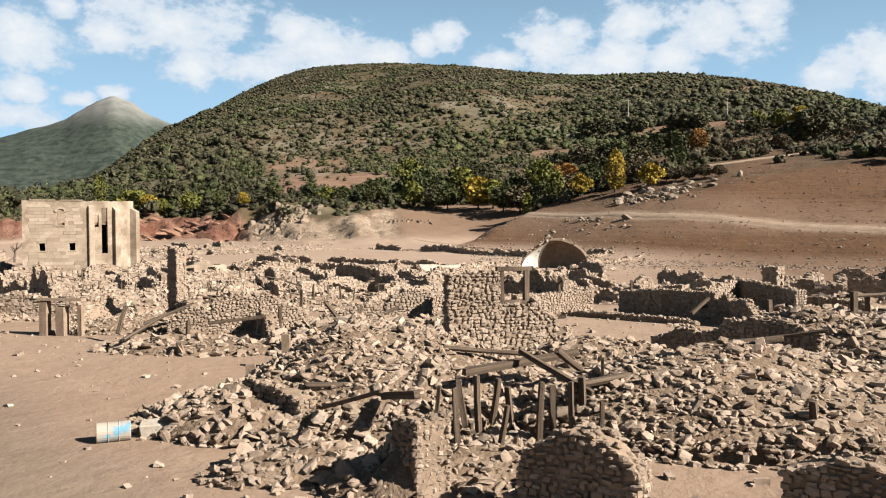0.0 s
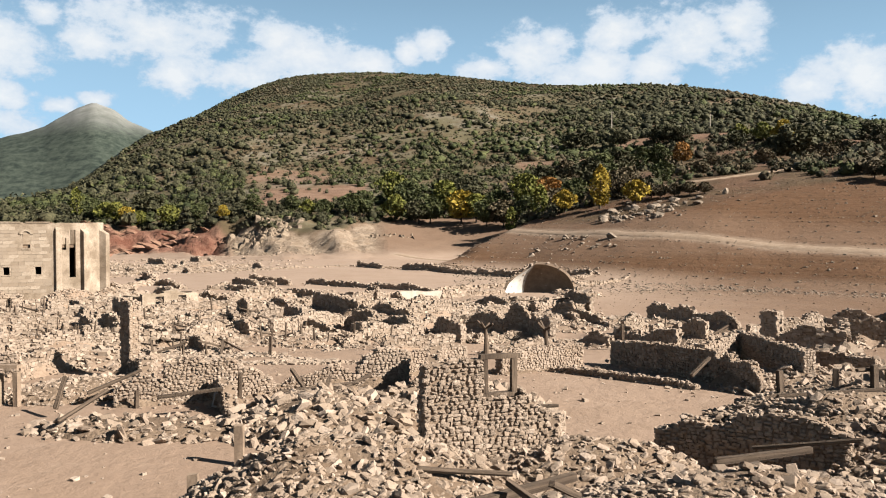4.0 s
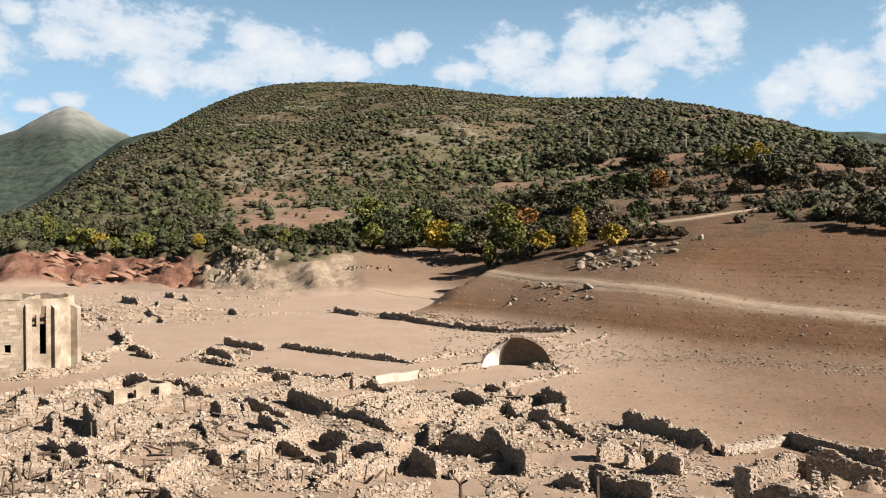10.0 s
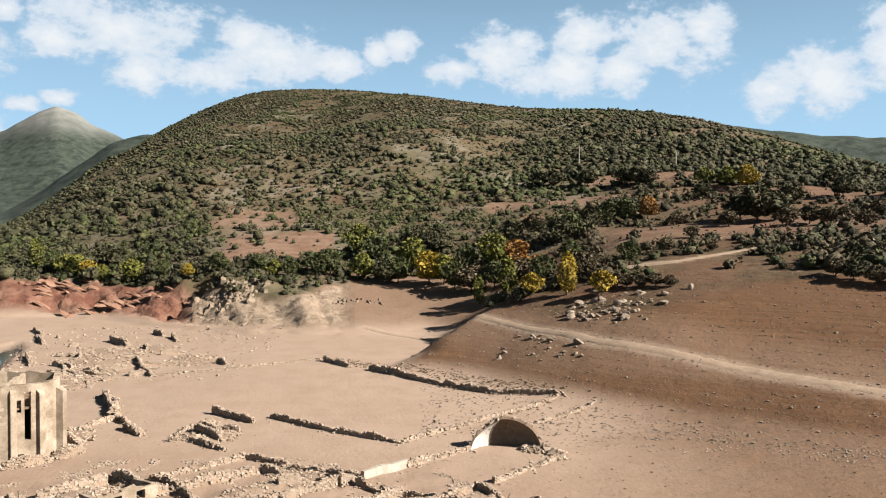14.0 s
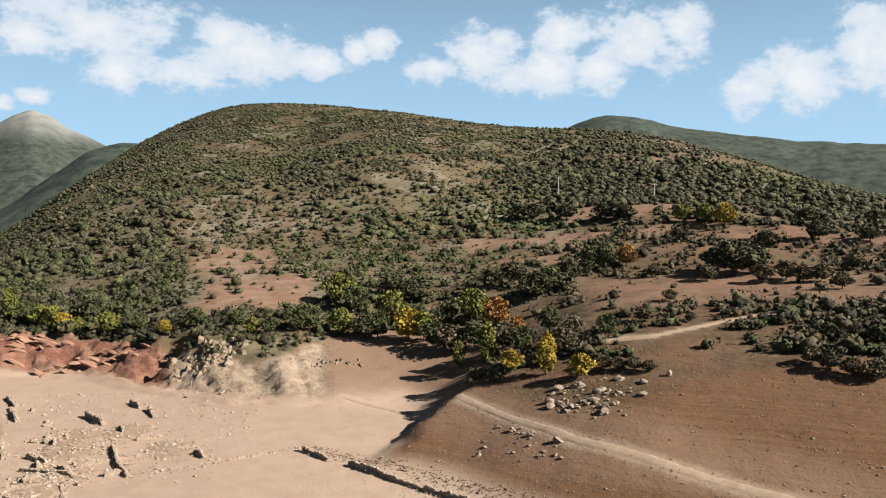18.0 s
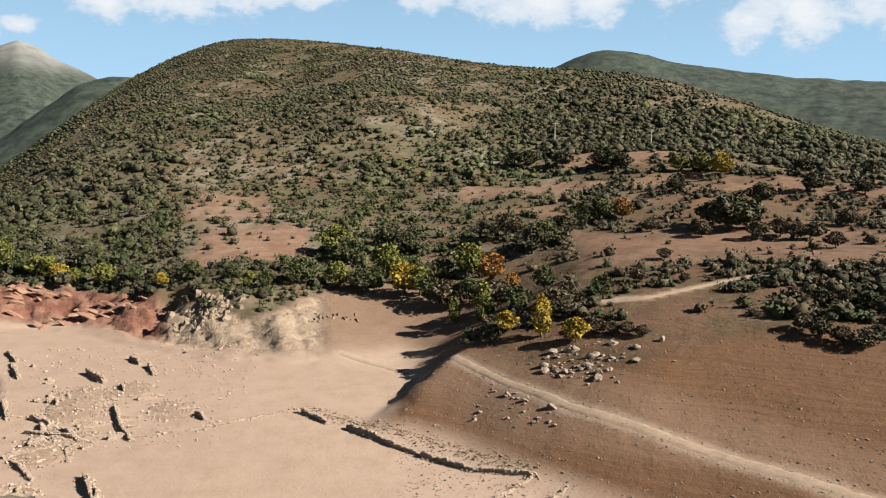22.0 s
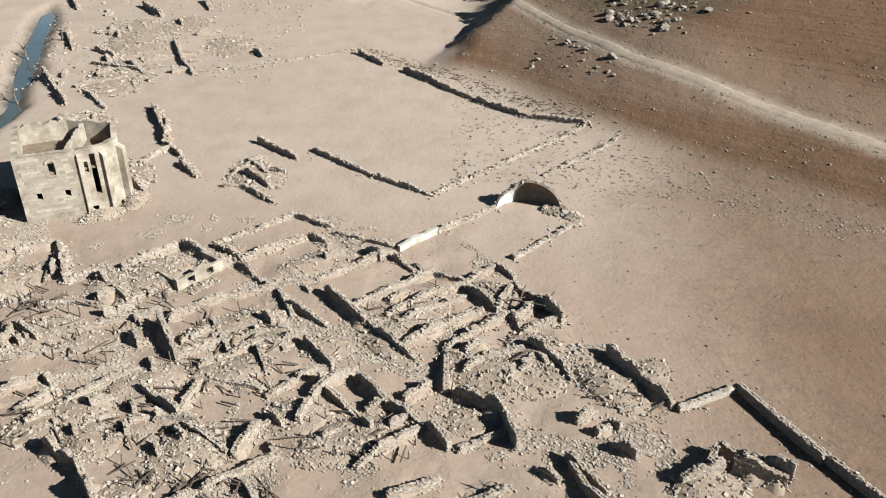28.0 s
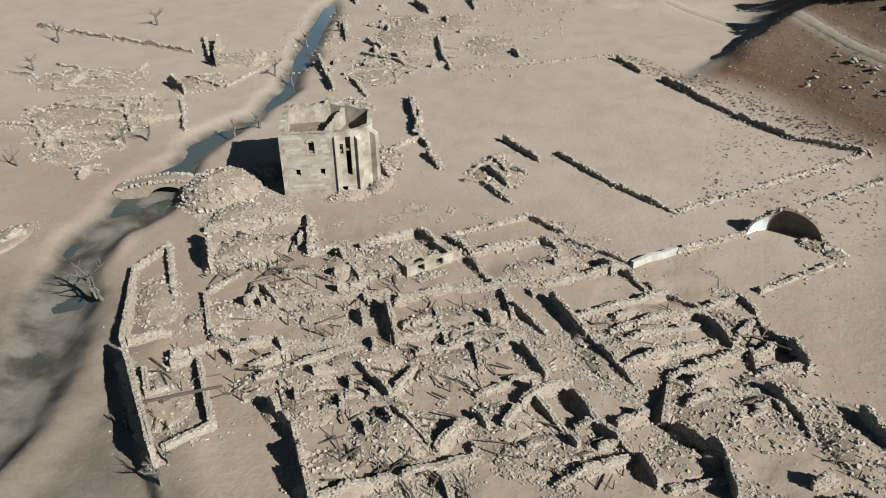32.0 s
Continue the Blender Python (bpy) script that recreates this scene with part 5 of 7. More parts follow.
wall("N", -0.2, 14.5, -1.1, 16.5, 1.9, 1.0, 0.75, 220)
wall("N", 1.5, 14.3, 3.3, 13.2, 1.5, 1.7, 0.7, 260)
wall("N", 5.9, 13.7, 7.8, 12.3, 1.4, 1.6, 0.7, 150)
wall("N", 10.2, 28.6, 13.4, 26.4, 1.3, 1.9, 0.7, 150)
wall("N", 13.4, 26.4, 14.6, 29.2, 2.2, 1.5, 0.7)
wall("N", -8.2, 36.4, -7.0, 33.4, 1.8, 0.9, 0.6, 100)
wall("K", 6.6, 44.0, 12.2, 38.6, 0.3, 0.3, 0.5)
wall("F", 10.6, 47.5, 12.0, 43.5, 1.3, 1.5)
wall("F", 12.0, 43.5, 13.8, 40.4, 1.5, 1.5)
wall("N", 13.8, 40.4, 14.6, 37.2, 1.5, 1.1)
wall("F", 13.5, 42.0, 16.5, 44.9, 1.6, 2.0)
wall("F", 16.5, 44.9, 17.0, 38.3, 2.0, 1.7)
wall("F", 19.8, 44.6, 21.9, 41.6, 1.0, 0.9)
wall("F", 21.4, 53.4, 21.9, 52.4, 2.6, 2.5, 0.6)
wall("N", 21.9, 52.4, 25.1, 50.6, 1.8, 1.7)
wall("F", 25.1, 50.6, 26.4, 53.4, 1.4, 2.0)
wall("N", 28.0, 61.5, 33.5, 57.5, 2.0, 3.0)
wall("N", 25.8, 58.0, 28.0, 61.5, 1.2, 2.0)
wall("F", 14.0, 59.3, 15.1, 55.8, 1.1, 1.0)
wall("F", 15.1, 55.8, 16.2, 54.0, 1.2, 1.3)
wall("N", 11.0, 59.0, 12.6, 57.4, 1.5, 1.6)
wall("F", -2.7, 41.6, 2.2, 44.6, 1.1, 1.3)
wall("F", 3.8, 42.8, 8.4, 45.9, 1.2, 1.3)
wall("F", -2.6, 55.4, 2.0, 57.3, 1.0, 1.0)
wall("N", 4.2, 55.0, 8.4, 56.6, 0.9, 0.9)
wall("F", -14.3, 42.5, -13.6, 41.8, 3.9, 3.7, 0.55)
wall("N", -13.6, 41.8, -12.4, 40.4, 2.4, 1.6, 0.6)
wall("N", -12.4, 40.4, -12.0, 38.2, 1.5, 1.2, 0.6)
wall("N", -24.0, 52.0, -17.0, 50.0, 0.8, 0.9)
wall("N", -30.0, 41.0, -19.0, 41.5, 1.0, 1.3)
wall("N", -19.0, 41.5, -18.2, 47.0, 1.2, 1.0)

# timbers by the lane
random.seed(11)
beam(2.0, 20.2, 3.4, 62, 4, 3.0, 0.05, 0.24)
beam(4.4, 19.4, 3.3, 66, 5, 2.8, 0.05, 0.22)
beam(2.7, 19.4, 2.2, -52, 22, 2.9, 0.05, 0.17)
beam(3.2, 20.4, 1.8, 30, -24, 3.0, 0.05, 0.18)
beam(-2.1, 17.9, 2.6, -40, -18, 2.5, 0.1, 0.12)
beam(-1.0, 18.4, 1.5, -35, -12, 2.6, 0.0, 0.24)
beam(-2.2, 19.8, 2.4, 88, 0, 2.55, 0.0, 0.2)
beam(1.1, 21.6, 2.2, 82, -6, 3.1, 0.0, 0.16)
beam(8.3, 22.4, 2.6, 78, 3, 3.2, 0.0, 0.2)
beam(9.8, 23.4, 2.6, -60, -12, 3.2, 0.0, 0.14)
beam(3.2, 27.4, 2.0, 85, 0, 3.3, 0.0, 0.13)
for x, y, h, t in ((0.5, 18.6, 1.0, 0.24), (0.8, 18.2, 1.1, 0.26), (1.15, 18.9, 0.9, 0.2), (1.6, 19.2, 0.8, 0.22), (2.05, 17.2, 1.4, 0.2), (2.5, 18.3, 0.8, 0.24), (2.9, 18.0, 0.95, 0.2),
                   (3.3, 18.8, 0.9, 0.24), (3.5, 17.8, 0.8, 0.16), (0.3, 17.0, 0.9, 0.2), (1.2, 16.9, 0.9, 0.16), (3.9, 19.6, 1.1, 0.14), (6.8, 22.0, 0.8, 0.3), (4.3, 18.4, 0.7, 0.14),
                   (8.0, 17.2, 0.9, 0.26), (9.4, 15.8, 0.9, 0.24), (-0.2, 18.2, 0.7, 0.16)):
    post(x, y, h * random.uniform(0.6, 1.1), t * 0.72, 0.25, 2.1)
for x, y, h in ((16.2, 31.6, 1.5), (17.2, 32.4, 1.3), (17.8, 30.6, 1.5), (18.8, 31.5, 1.6), (16.8, 28.8, 1.2), (19.6, 30.0, 1.4), (15.2, 32.6, 1.2), (18.2, 28.0, 1.3), (13.6, 33.4, 1.0)):
    post(x, y, h, 0.26, 0.08, 2.3)
beam(17.2, 32.2, 3.6, 70, 0, 3.6, 0.0, 0.18)
beam(14.5, 31.2, 4.2, 84, 2, 2.9, 0.0, 0.16)
for x, y, h in ((-5.4, 27.6, 1.2), (-5.8, 24.2, 0.8)):
    bm = bmesh.new()
    z = ground_z(x, y)
    box(bm, x - 0.14, y - 0.1, z - 0.3, x + 0.14, y + 0.1, z + h, 0.02)
    ob = part("stone_post", bm, CORE, None)
    tagged(ob, "upright dressed stone door post on silt", "post", "stone posts", "thing")
for x, y, L, a, t_ in ((-11.8, 31.8, 2.0, 40, 24), (-13.6, 34.0, 1.3, 8, 60), (-8.6, 33.6, 2.4, 80, 6), (-12.4, 36.2, 2.2, 60, 20), (-4.0, 34.8, 3.2, 75, 4), (-4.8, 35.6, 2.2, -30, 22), (-2.9, 35.0, 2.4, 50, 16),
                       (-3.6, 33.6, 1.8, 10, 35), (13.2, 45.6, 2.6, -40, 14), (13.8, 46.2, 2.2, 30, 22), (14.0, 41.0, 2.2, 64, 10), (12.6, 39.4, 1.6, 52, 24)):
    beam(x, y, L, a, t_, None, 0.9, 0.17)
for x, y, h in ((-4.4, 34.0, 0.9), (-2.2, 33.6, 0.8), (-7.4, 36.2, 1.2), (-11.2, 35.2, 0.7), (12.8, 54.4, 1.7), (-9.2, 52.0, 1.2), (-3.0, 30.6, 0.8)):
    post(x, y, h)
bm = bmesh.new()
for b in ((-0.3, -0.04, 0, -0.24, 0.04, 0.6), (0.24, -0.04, 0, 0.3, 0.04, 0.6), (-0.3, -0.04, 0, 0.3, 0.04, 0.06), (-0.3, -0.04, 0.54, 0.3, 0.04, 0.6), (-0.03, -0.03, 0, 0.03, 0.03, 0.6)):
    box(bm, *b)
WHITE = plain_rough("white_flaking_paint", (0.62, 0.60, 0.56), (0.78, 0.77, 0.74), 4.0, 0.6)
ob = part("casement", bm, WHITE, None)
ob.matrix_world = pose(-7.9, 35.0, ground_z(-7.9, 35.0) + 0.02, 0, 12, 10)
tagged(ob, "white painted casement leaning in a dark doorway", "window", "", "thing")

# ---- the village beyond ----
wall("A", -27.2, 100.0, -18.0, 107.8, 0.7, 0.7)
wall("A", -17.9, 107.4, -12.6, 104.3, 0.9, 0.7)
wall("A", -11.7, 102.5, -7.5, 100.2, 1.0, 0.9)
wall("A", -7.5, 100.2, -3.8, 98.3, 0.9, 0.9)
wall("A", -23.3, 95.2, -15.1, 101.5, 1.1, 0.8)
wall("A", -15.1, 101.3, -12.6, 99.3, 1.3, 0.7)
wall("A", -23.1, 94.3, -19.2, 89.6, 1.4, 1.0)
wall("A", -13.0, 90.6, -8.1, 94.0, 0.9, 1.1)
wall("A", -8.1, 94.0, -4.0, 97.1, 1.1, 1.2)
wall("A", -3.7, 96.1, -0.9, 93.1, 1.5, 1.0)
wall("A", -19.0, 89.4, -13.0, 90.8, 0.9, 0.8)
wall("A", -15.6, 85.0, -10.4, 80.8, 1.3, 0.8)
wall("A", -11.5, 87.9, -6.2, 81.1, 1.5, 1.3)
wall("A", -27.3, 98.9, -23.4, 95.6, 0.8, 0.9)
wall("B", -8.0, 84.8, -3.4, 88.8, 1.0, 1.1)
wall("B", -3.4, 88.8, 1.4, 92.7, 1.1, 1.3)
wall("B", 1.4, 92.8, 5.7, 90.4, 1.2, 0.8)
wall("B", -4.0, 83.2, 1.7, 88.0, 1.1, 1.1)
wall("B", 1.7, 88.0, 5.4, 90.0, 1.1, 1.0)
wall("B", -2.6, 81.9, 5.4, 87.4, 0.9, 1.1)
wall("B", -1.9, 77.5, 2.7, 81.2, 1.4, 1.4)
wall("B", 2.7, 81.2, 7.3, 84.6, 1.4, 1.5)
wall("B", 2.7, 77.0, 6.7, 80.6, 1.5, 1.4)
wall("B", 6.7, 80.6, 10.7, 83.7, 1.4, 1.3)
wall("B", -7.7, 83.4, -4.7, 79.8, 1.5, 1.4)
wall("B", -4.7, 79.8, -2.1, 76.7, 1.3, 1.5)
wall("B", -2.1, 76.7, 0.2, 74.5, 1.7, 0.9)
wall("B", 5.7, 90.7, 9.7, 94.5, 1.0, 1.0)
wall("B", 9.7, 94.5, 11.7, 91.6, 1.0, 0.8)
wall("B", 5.6, 89.2, 9.1, 84.4, 1.5, 1.4)
wall("B", 11.5, 89.6, 14.6, 85.5, 1.6, 1.9)
wall("B", 14.6, 85.3, 16.4, 81.9, 2.0, 1.7)
wall("B", 16.6, 82.6, 11.8, 80.5, 1.0, 0.8)
wall("B", 10.8, 82.4, 14.9, 86.7, 1.5, 1.4)
wall("B", 9.1, 84.7, 11.4, 89.9, 1.3, 1.1)
wall("B", 10.7, 83.7, 11.7, 80.2, 1.3, 1.0)
wall("C", 2.9, 76.5, 2.7, 69.9, 1.0, 1.3)
wall("C", 3.4, 69.9, 6.4, 67.8, 2.2, 2.2)
wall("C", 6.4, 67.8, 8.4, 66.3, 2.2, 2.3)
wall("C", 8.4, 66.3, 9.4, 61.6, 2.3, 1.7)
wall("C", 3.9, 61.6, 8.7, 64.2, 0.9, 0.8)
wall("C", 0.7, 65.0, 2.9, 61.6, 1.6, 1.4)
wall("C", 12.1, 78.1, 15.3, 74.5, 1.8, 1.6)
wall("C", 15.3, 74.8, 16.1, 72.1, 1.4, 0.9)
wall("C", 2.5, 76.6, 6.9, 75.8, 0.8, 0.9)
wall("C", 6.9, 75.8, 11.4, 77.0, 0.9, 0.9)
wall("C", 20.6, 76.5, 23.2, 71.8, 1.9, 1.8)
wall("C", 23.2, 71.8, 25.5, 67.8, 1.8, 1.6)
wall("C", 16.3, 77.0, 21.0, 78.0, 0.5, 0.8)
wall("P", 26.1, 67.4, 33.3, 70.8, 0.8, 0.8)
wall("Q", 33.2, 70.5, 35.8, 64.5, 1.1, 1.1)
wall("Q", 35.8, 64.5, 37.5, 60.2, 1.1, 1.2)
wall("Q", 33.3, 70.2, 40.9, 54.0, 1.1, 1.2)
wall("C", 13.8, 60.6, 16.7, 55.6, 1.3, 1.2)
wall("D", -29.7, 81.5, -25.9, 74.8, 2.0, 1.7)
wall("D", -28.7, 83.2, -23.2, 86.6, 0.9, 0.9)
wall("D", -23.2, 86.6, -17.5, 89.0, 0.9, 0.8)
wall("D", -26.2, 75.5, -20.8, 78.7, 0.8, 0.9)
wall("D", -20.8, 78.7, -15.0, 81.3, 0.9, 0.9)
wall("D", -17.4, 88.5, -14.8, 82.8, 0.9, 0.7)
wall("D", -20.2, 76.5, -13.0, 79.4, 0.8, 1.0)
wall("D", -12.7, 78.0, -9.2, 73.8, 1.6, 1.2)
wall("D", -15.4, 68.9, -12.8, 71.9, 1.2, 1.0)
wall("D", -12.8, 71.9, -9.5, 74.5, 1.0, 0.8)
wall("D", -11.6, 64.8, -10.8, 68.3, 1.9, 1.7)
wall("D", -10.9, 68.9, -6.7, 73.7, 1.2, 0.9)
wall("D", -5.8, 71.2, -3.0, 67.3, 2.4, 2.2)
wall("D", -3.1, 67.5, 0.1, 65.3, 2.0, 1.2)
wall("D", -1.5, 68.4, 1.1, 71.0, 1.3, 1.6)
wall("D", -9.3, 69.7, -6.0, 66.4, 1.3, 0.7)
wall("D", -5.6, 59.2, -2.4, 62.1, 1.1, 1.1)
wall("D", -2.4, 62.1, 0.8, 64.7, 1.1, 1.0)
wall("D", -24.1, 82.6, -20.8, 76.5, 0.7, 0.9)
wall("D", -17.6, 76.5, -16.0, 72.8, 1.5, 0.9)
wall("E", -43.0, 69.4, -39.1, 72.3, 1.6, 1.2)
wall("E", -39.0, 72.1, -37.4, 70.6, 1.3, 1.0)
wall("E", -38.0, 71.7, -32.2, 73.5, 0.9, 0.8)
wall("E", -34.7, 62.2, -32.6, 60.2, 2.1, 1.9)
wall("E", -30.3, 58.8, -26.7, 53.6, 2.6, 2.5)
wall("E", -26.5, 53.3, -24.0, 49.8, 2.5, 2.3)
wall("E", -32.6, 60.3, -30.6, 59.2, 1.8, 2.2)
wall("E", -29.7, 62.4, -24.7, 63.3, 0.8, 0.7)
wall("E", -25.6, 65.5, -21.4, 65.5, 0.7, 1.0)
wall("E", -24.6, 51.6, -19.1, 55.8, 1.1, 1.1)
wall("E", -19.1, 55.8, -12.8, 60.7, 1.1, 1.1)
wall("E", -27.9, 69.7, -23.4, 66.1, 1.5, 1.6)
wall("E", -23.4, 66.0, -22.6, 71.3, 1.7, 1.4)
wall("E", -23.4, 73.7, -17.7, 77.4, 0.9, 0.8)
wall("E", -17.0, 60.5, -15.2, 64.6, 1.4, 1.1)
wall("E", -20.4, 71.3, -16.1, 69.9, 1.1, 0.8)
wall("E", -39.8, 67.1, -35.9, 69.9, 1.0, 1.2)
wall("E", -35.2, 68.5, -29.3, 73.0, 0.9, 0.8)
wall("E", -45.0, 75.0, -38.1, 77.2, 0.6, 0.7)
wall("E", -22.4, 64.7, -17.6, 60.8, 0.8, 1.0)
wall("F", -53.6, 65.1, -46.8, 58.0, 2.7, 2.8)
wall("F", -46.8, 58.0, -40.2, 51.2, 2.8, 2.9)
wall("F", -54.9, 67.2, -51.5, 70.2, 1.1, 0.8)
wall("F", -48.0, 65.0, -45.8, 66.8, 1.0, 0.8)
wall("F", -45.4, 66.4, -38.8, 58.0, 1.0, 0.9)
wall("F", -41.0, 53.3, -38.2, 57.8, 0.7, 0.8)
wall("F", -64.5, 81.6, -55.2, 66.7, 1.0, 1.6)
wall("F", -63.5, 88.1, -64.5, 81.9, 0.8, 0.8)
wall("F", -63.1, 87.4, -55.9, 77.4, 0.8, 0.6)
wall("F", -50.2, 63.5, -46.9, 59.5, 0.9, 0.9)
wall("G", -59.2, 90.8, -54.2, 83.6, 2.5, 2.5)
wall("G", -60.8, 92.9, -53.2, 97.6, 1.4, 1.0)
wall("G", -53.0, 97.4, -48.6, 100.1, 1.1, 1.5)
wall("G", -48.4, 99.8, -43.8, 90.5, 1.7, 1.2)
wall("G", -55.3, 85.1, -47.5, 86.8, 1.2, 0.9)
wall("G", -40.0, 91.3, -34.4, 85.6, 1.9, 1.1)
wall("G", -37.7, 93.5, -31.7, 99.0, 1.1, 1.3)
wall("G", -31.6, 98.8, -26.2, 94.6, 1.4, 1.2)
wall("G", -31.5, 89.5, -34.6, 86.0, 0.8, 0.8)
wall("G", -52.2, 78.7, -50.3, 83.8, 1.1, 0.9)
wall("G", -52.3, 78.7, -47.0, 71.3, 0.9, 0.8)
wall("G", -46.5, 70.6, -43.1, 70.6, 1.0, 0.9)
wall("G", -45.7, 77.2, -46.1, 81.3, 1.6, 1.2)
wall("G", -45.9, 81.1, -42.1, 78.4, 1.5, 1.2)
wall("G", -45.0, 85.1, -37.5, 85.7, 0.7, 0.6)
wall("G", -42.1, 79.4, -30.2, 84.0, 0.6, 0.7)
wall("G", -43.7, 90.6, -40.6, 92.4, 0.7, 1.2)
wall("H", -30.5, 117.0, -27.6, 117.1, 0.8, 0.6)
wall("H", -30.4, 119.9, -26.7, 127.9, 0.7, 0.9)
wall("H", -28.2, 134.2, -20.7, 127.4, 1.2, 1.0)
wall("H", -27.3, 116.9, -21.6, 111.3, 0.7, 0.5)
wall("H", -27.9, 121.5, -23.3, 116.5, 1.3, 1.0)
wall("H", -24.7, 122.6, -21.9, 122.0, 1.2, 0.9)
wall("H", -28.8, 127.3, -24.3, 121.0, 0.9, 1.0)
wall("I", -18.6, 131.1, -7.8, 121.0, 1.0, 0.9)
wall("I", -7.8, 121.0, 1.6, 114.6, 0.9, 0.9)
wall("J", -15.0, 183.8, -9.1, 175.8, 1.4, 1.0)
wall("J", -4.7, 172.5, 3.5, 162.1, 1.1, 1.1)
wall("J", 3.5, 162.1, 9.9, 155.6, 1.1, 1.0)
wall("J", 9.9, 155.1, 19.0, 146.7, 1.2, 0.9)
wall("J", 19.0, 146.7, 29.3, 141.8, 0.9, 0.7)
wall("K", 29.4, 142.2, 20.5, 134.2, 0.5, 0.5)
wall("K", 20.5, 134.2, 12.8, 126.3, 0.5, 0.5)
wall("K", 12.8, 126.3, 1.6, 115.2, 0.5, 0.5)
wall("K", 34.0, 136.9, 26.6, 129.4, 0.5, 0.5)
wall("K", 26.6, 129.4, 19.0, 122.2, 0.5, 0.5)
wall("K", -15.3, 187.2, -30.5, 177.5, 0.3, 0.3)
wall("K", -30.5, 177.5, -48.6, 170.9, 0.3, 0.3)
wall("L", -50.1, 149.1, -45.6, 141.8, 1.3, 1.4)
wall("L", -45.6, 141.8, -44.0, 133.5, 1.4, 1.4)
wall("L", -44.7, 135.3, -39.7, 128.1, 0.6, 0.8)
wall("L", -39.7, 128.1, -35.4, 121.3, 0.8, 0.9)
wall("L", -59.6, 196.3, -52.8, 178.3, 0.8, 0.9)
wall("L", -52.8, 178.3, -48.3, 169.9, 0.9, 1.0)
wall("M", -3.1, 97.7, -1.2, 100.3, 1.0, 1.1)
wall("M", -1.2, 100.3, 2.0, 103.5, 1.1, 1.1)
wall("M2", 2.2, 103.5, 6.3, 107.0, 0.8, 0.7)
wall("M2", 6.3, 107.0, 10.4, 110.8, 0.7, 0.6)
wall("M2", 12.0, 96.4, 15.7, 100.4, 0.7, 0.6)
wall("M2", 15.7, 100.4, 19.5, 104.3, 0.6, 0.6)
wall("M2", 19.5, 104.5, 22.3, 106.4, 0.5, 0.5)
wall("R", 28.6, 58.8, 32.8, 57.0, 2.2, 2.0)
wall("R", 23.4, 57.1, 27.5, 58.5, 1.7, 2.4)
wall("S", -72.2, 177.9, -59.0, 171.8, 0.9, 0.8)
wall("S", -68.0, 161.4, -59.8, 150.6, 1.0, 0.8)
wall("S", -80.2, 171.8, -68.0, 152.7, 1.6, 1.4)
wall("S", -50.9, 150.4, -43.5, 134.4, 1.4, 1.2)
wall("S", -45.9, 126.0, -42.5, 132.2, 0.7, 0.6)
wall("S", -39.2, 125.6, -35.2, 120.3, 1.2, 0.8)
wall("S", -45.2, 119.7, -41.3, 114.4, 1.4, 0.9)
wall("U", -101.0, 162.5, -93.2, 165.0, 3.0, 3.2)
wall("U", -93.2, 165.0, -93.4, 171.2, 3.2, 2.6)
wall("U", -101.8, 163.7, -110.7, 179.8, 2.6, 2.2)
wall("U", -105.2, 150.1, -97.8, 144.9, 2.2, 2.0)
wall("U", -166.1, 181.5, -137.8, 175.5, 1.2, 1.2)
wall("U", -137.8, 175.5, -112.0, 170.4, 1.2, 1.3)
wall("U", -121.7, 120.3, -109.5, 121.0, 0.9, 0.8)
wall("U", -119.0, 132.3, -103.2, 131.6, 0.9, 0.9)
wall("U", -118.1, 136.3, -96.6, 141.7, 0.8, 0.8)
wall("U", -99.4, 126.3, -90.6, 133.3, 0.9, 0.8)
wall("U", -105.7, 135.9, -95.9, 124.4, 0.9, 0.9)
wall("U", -97.4, 143.0, -86.1, 126.8, 0.9, 0.8)
wall("U", -116.6, 123.3, -108.9, 116.6, 0.9, 0.9)
wall("U", -145.6, 147.9, -136.6, 146.4, 0.9, 0.8)
wall("U", -137.4, 154.4, -119.5, 150.8, 0.8, 0.8)
wall("U", -103.5, 154.5, -92.3, 149.6, 0.9, 0.9)
wall("U", -91.6, 150.6, -89.6, 166.2, 0.6, 0.6)
wall("U", -87.4, 83.3, -86.4, 86.6, 1.2, 1.4)
wall("U", -116.3, 182.2, -104.8, 166.3, 1.2, 1.0)
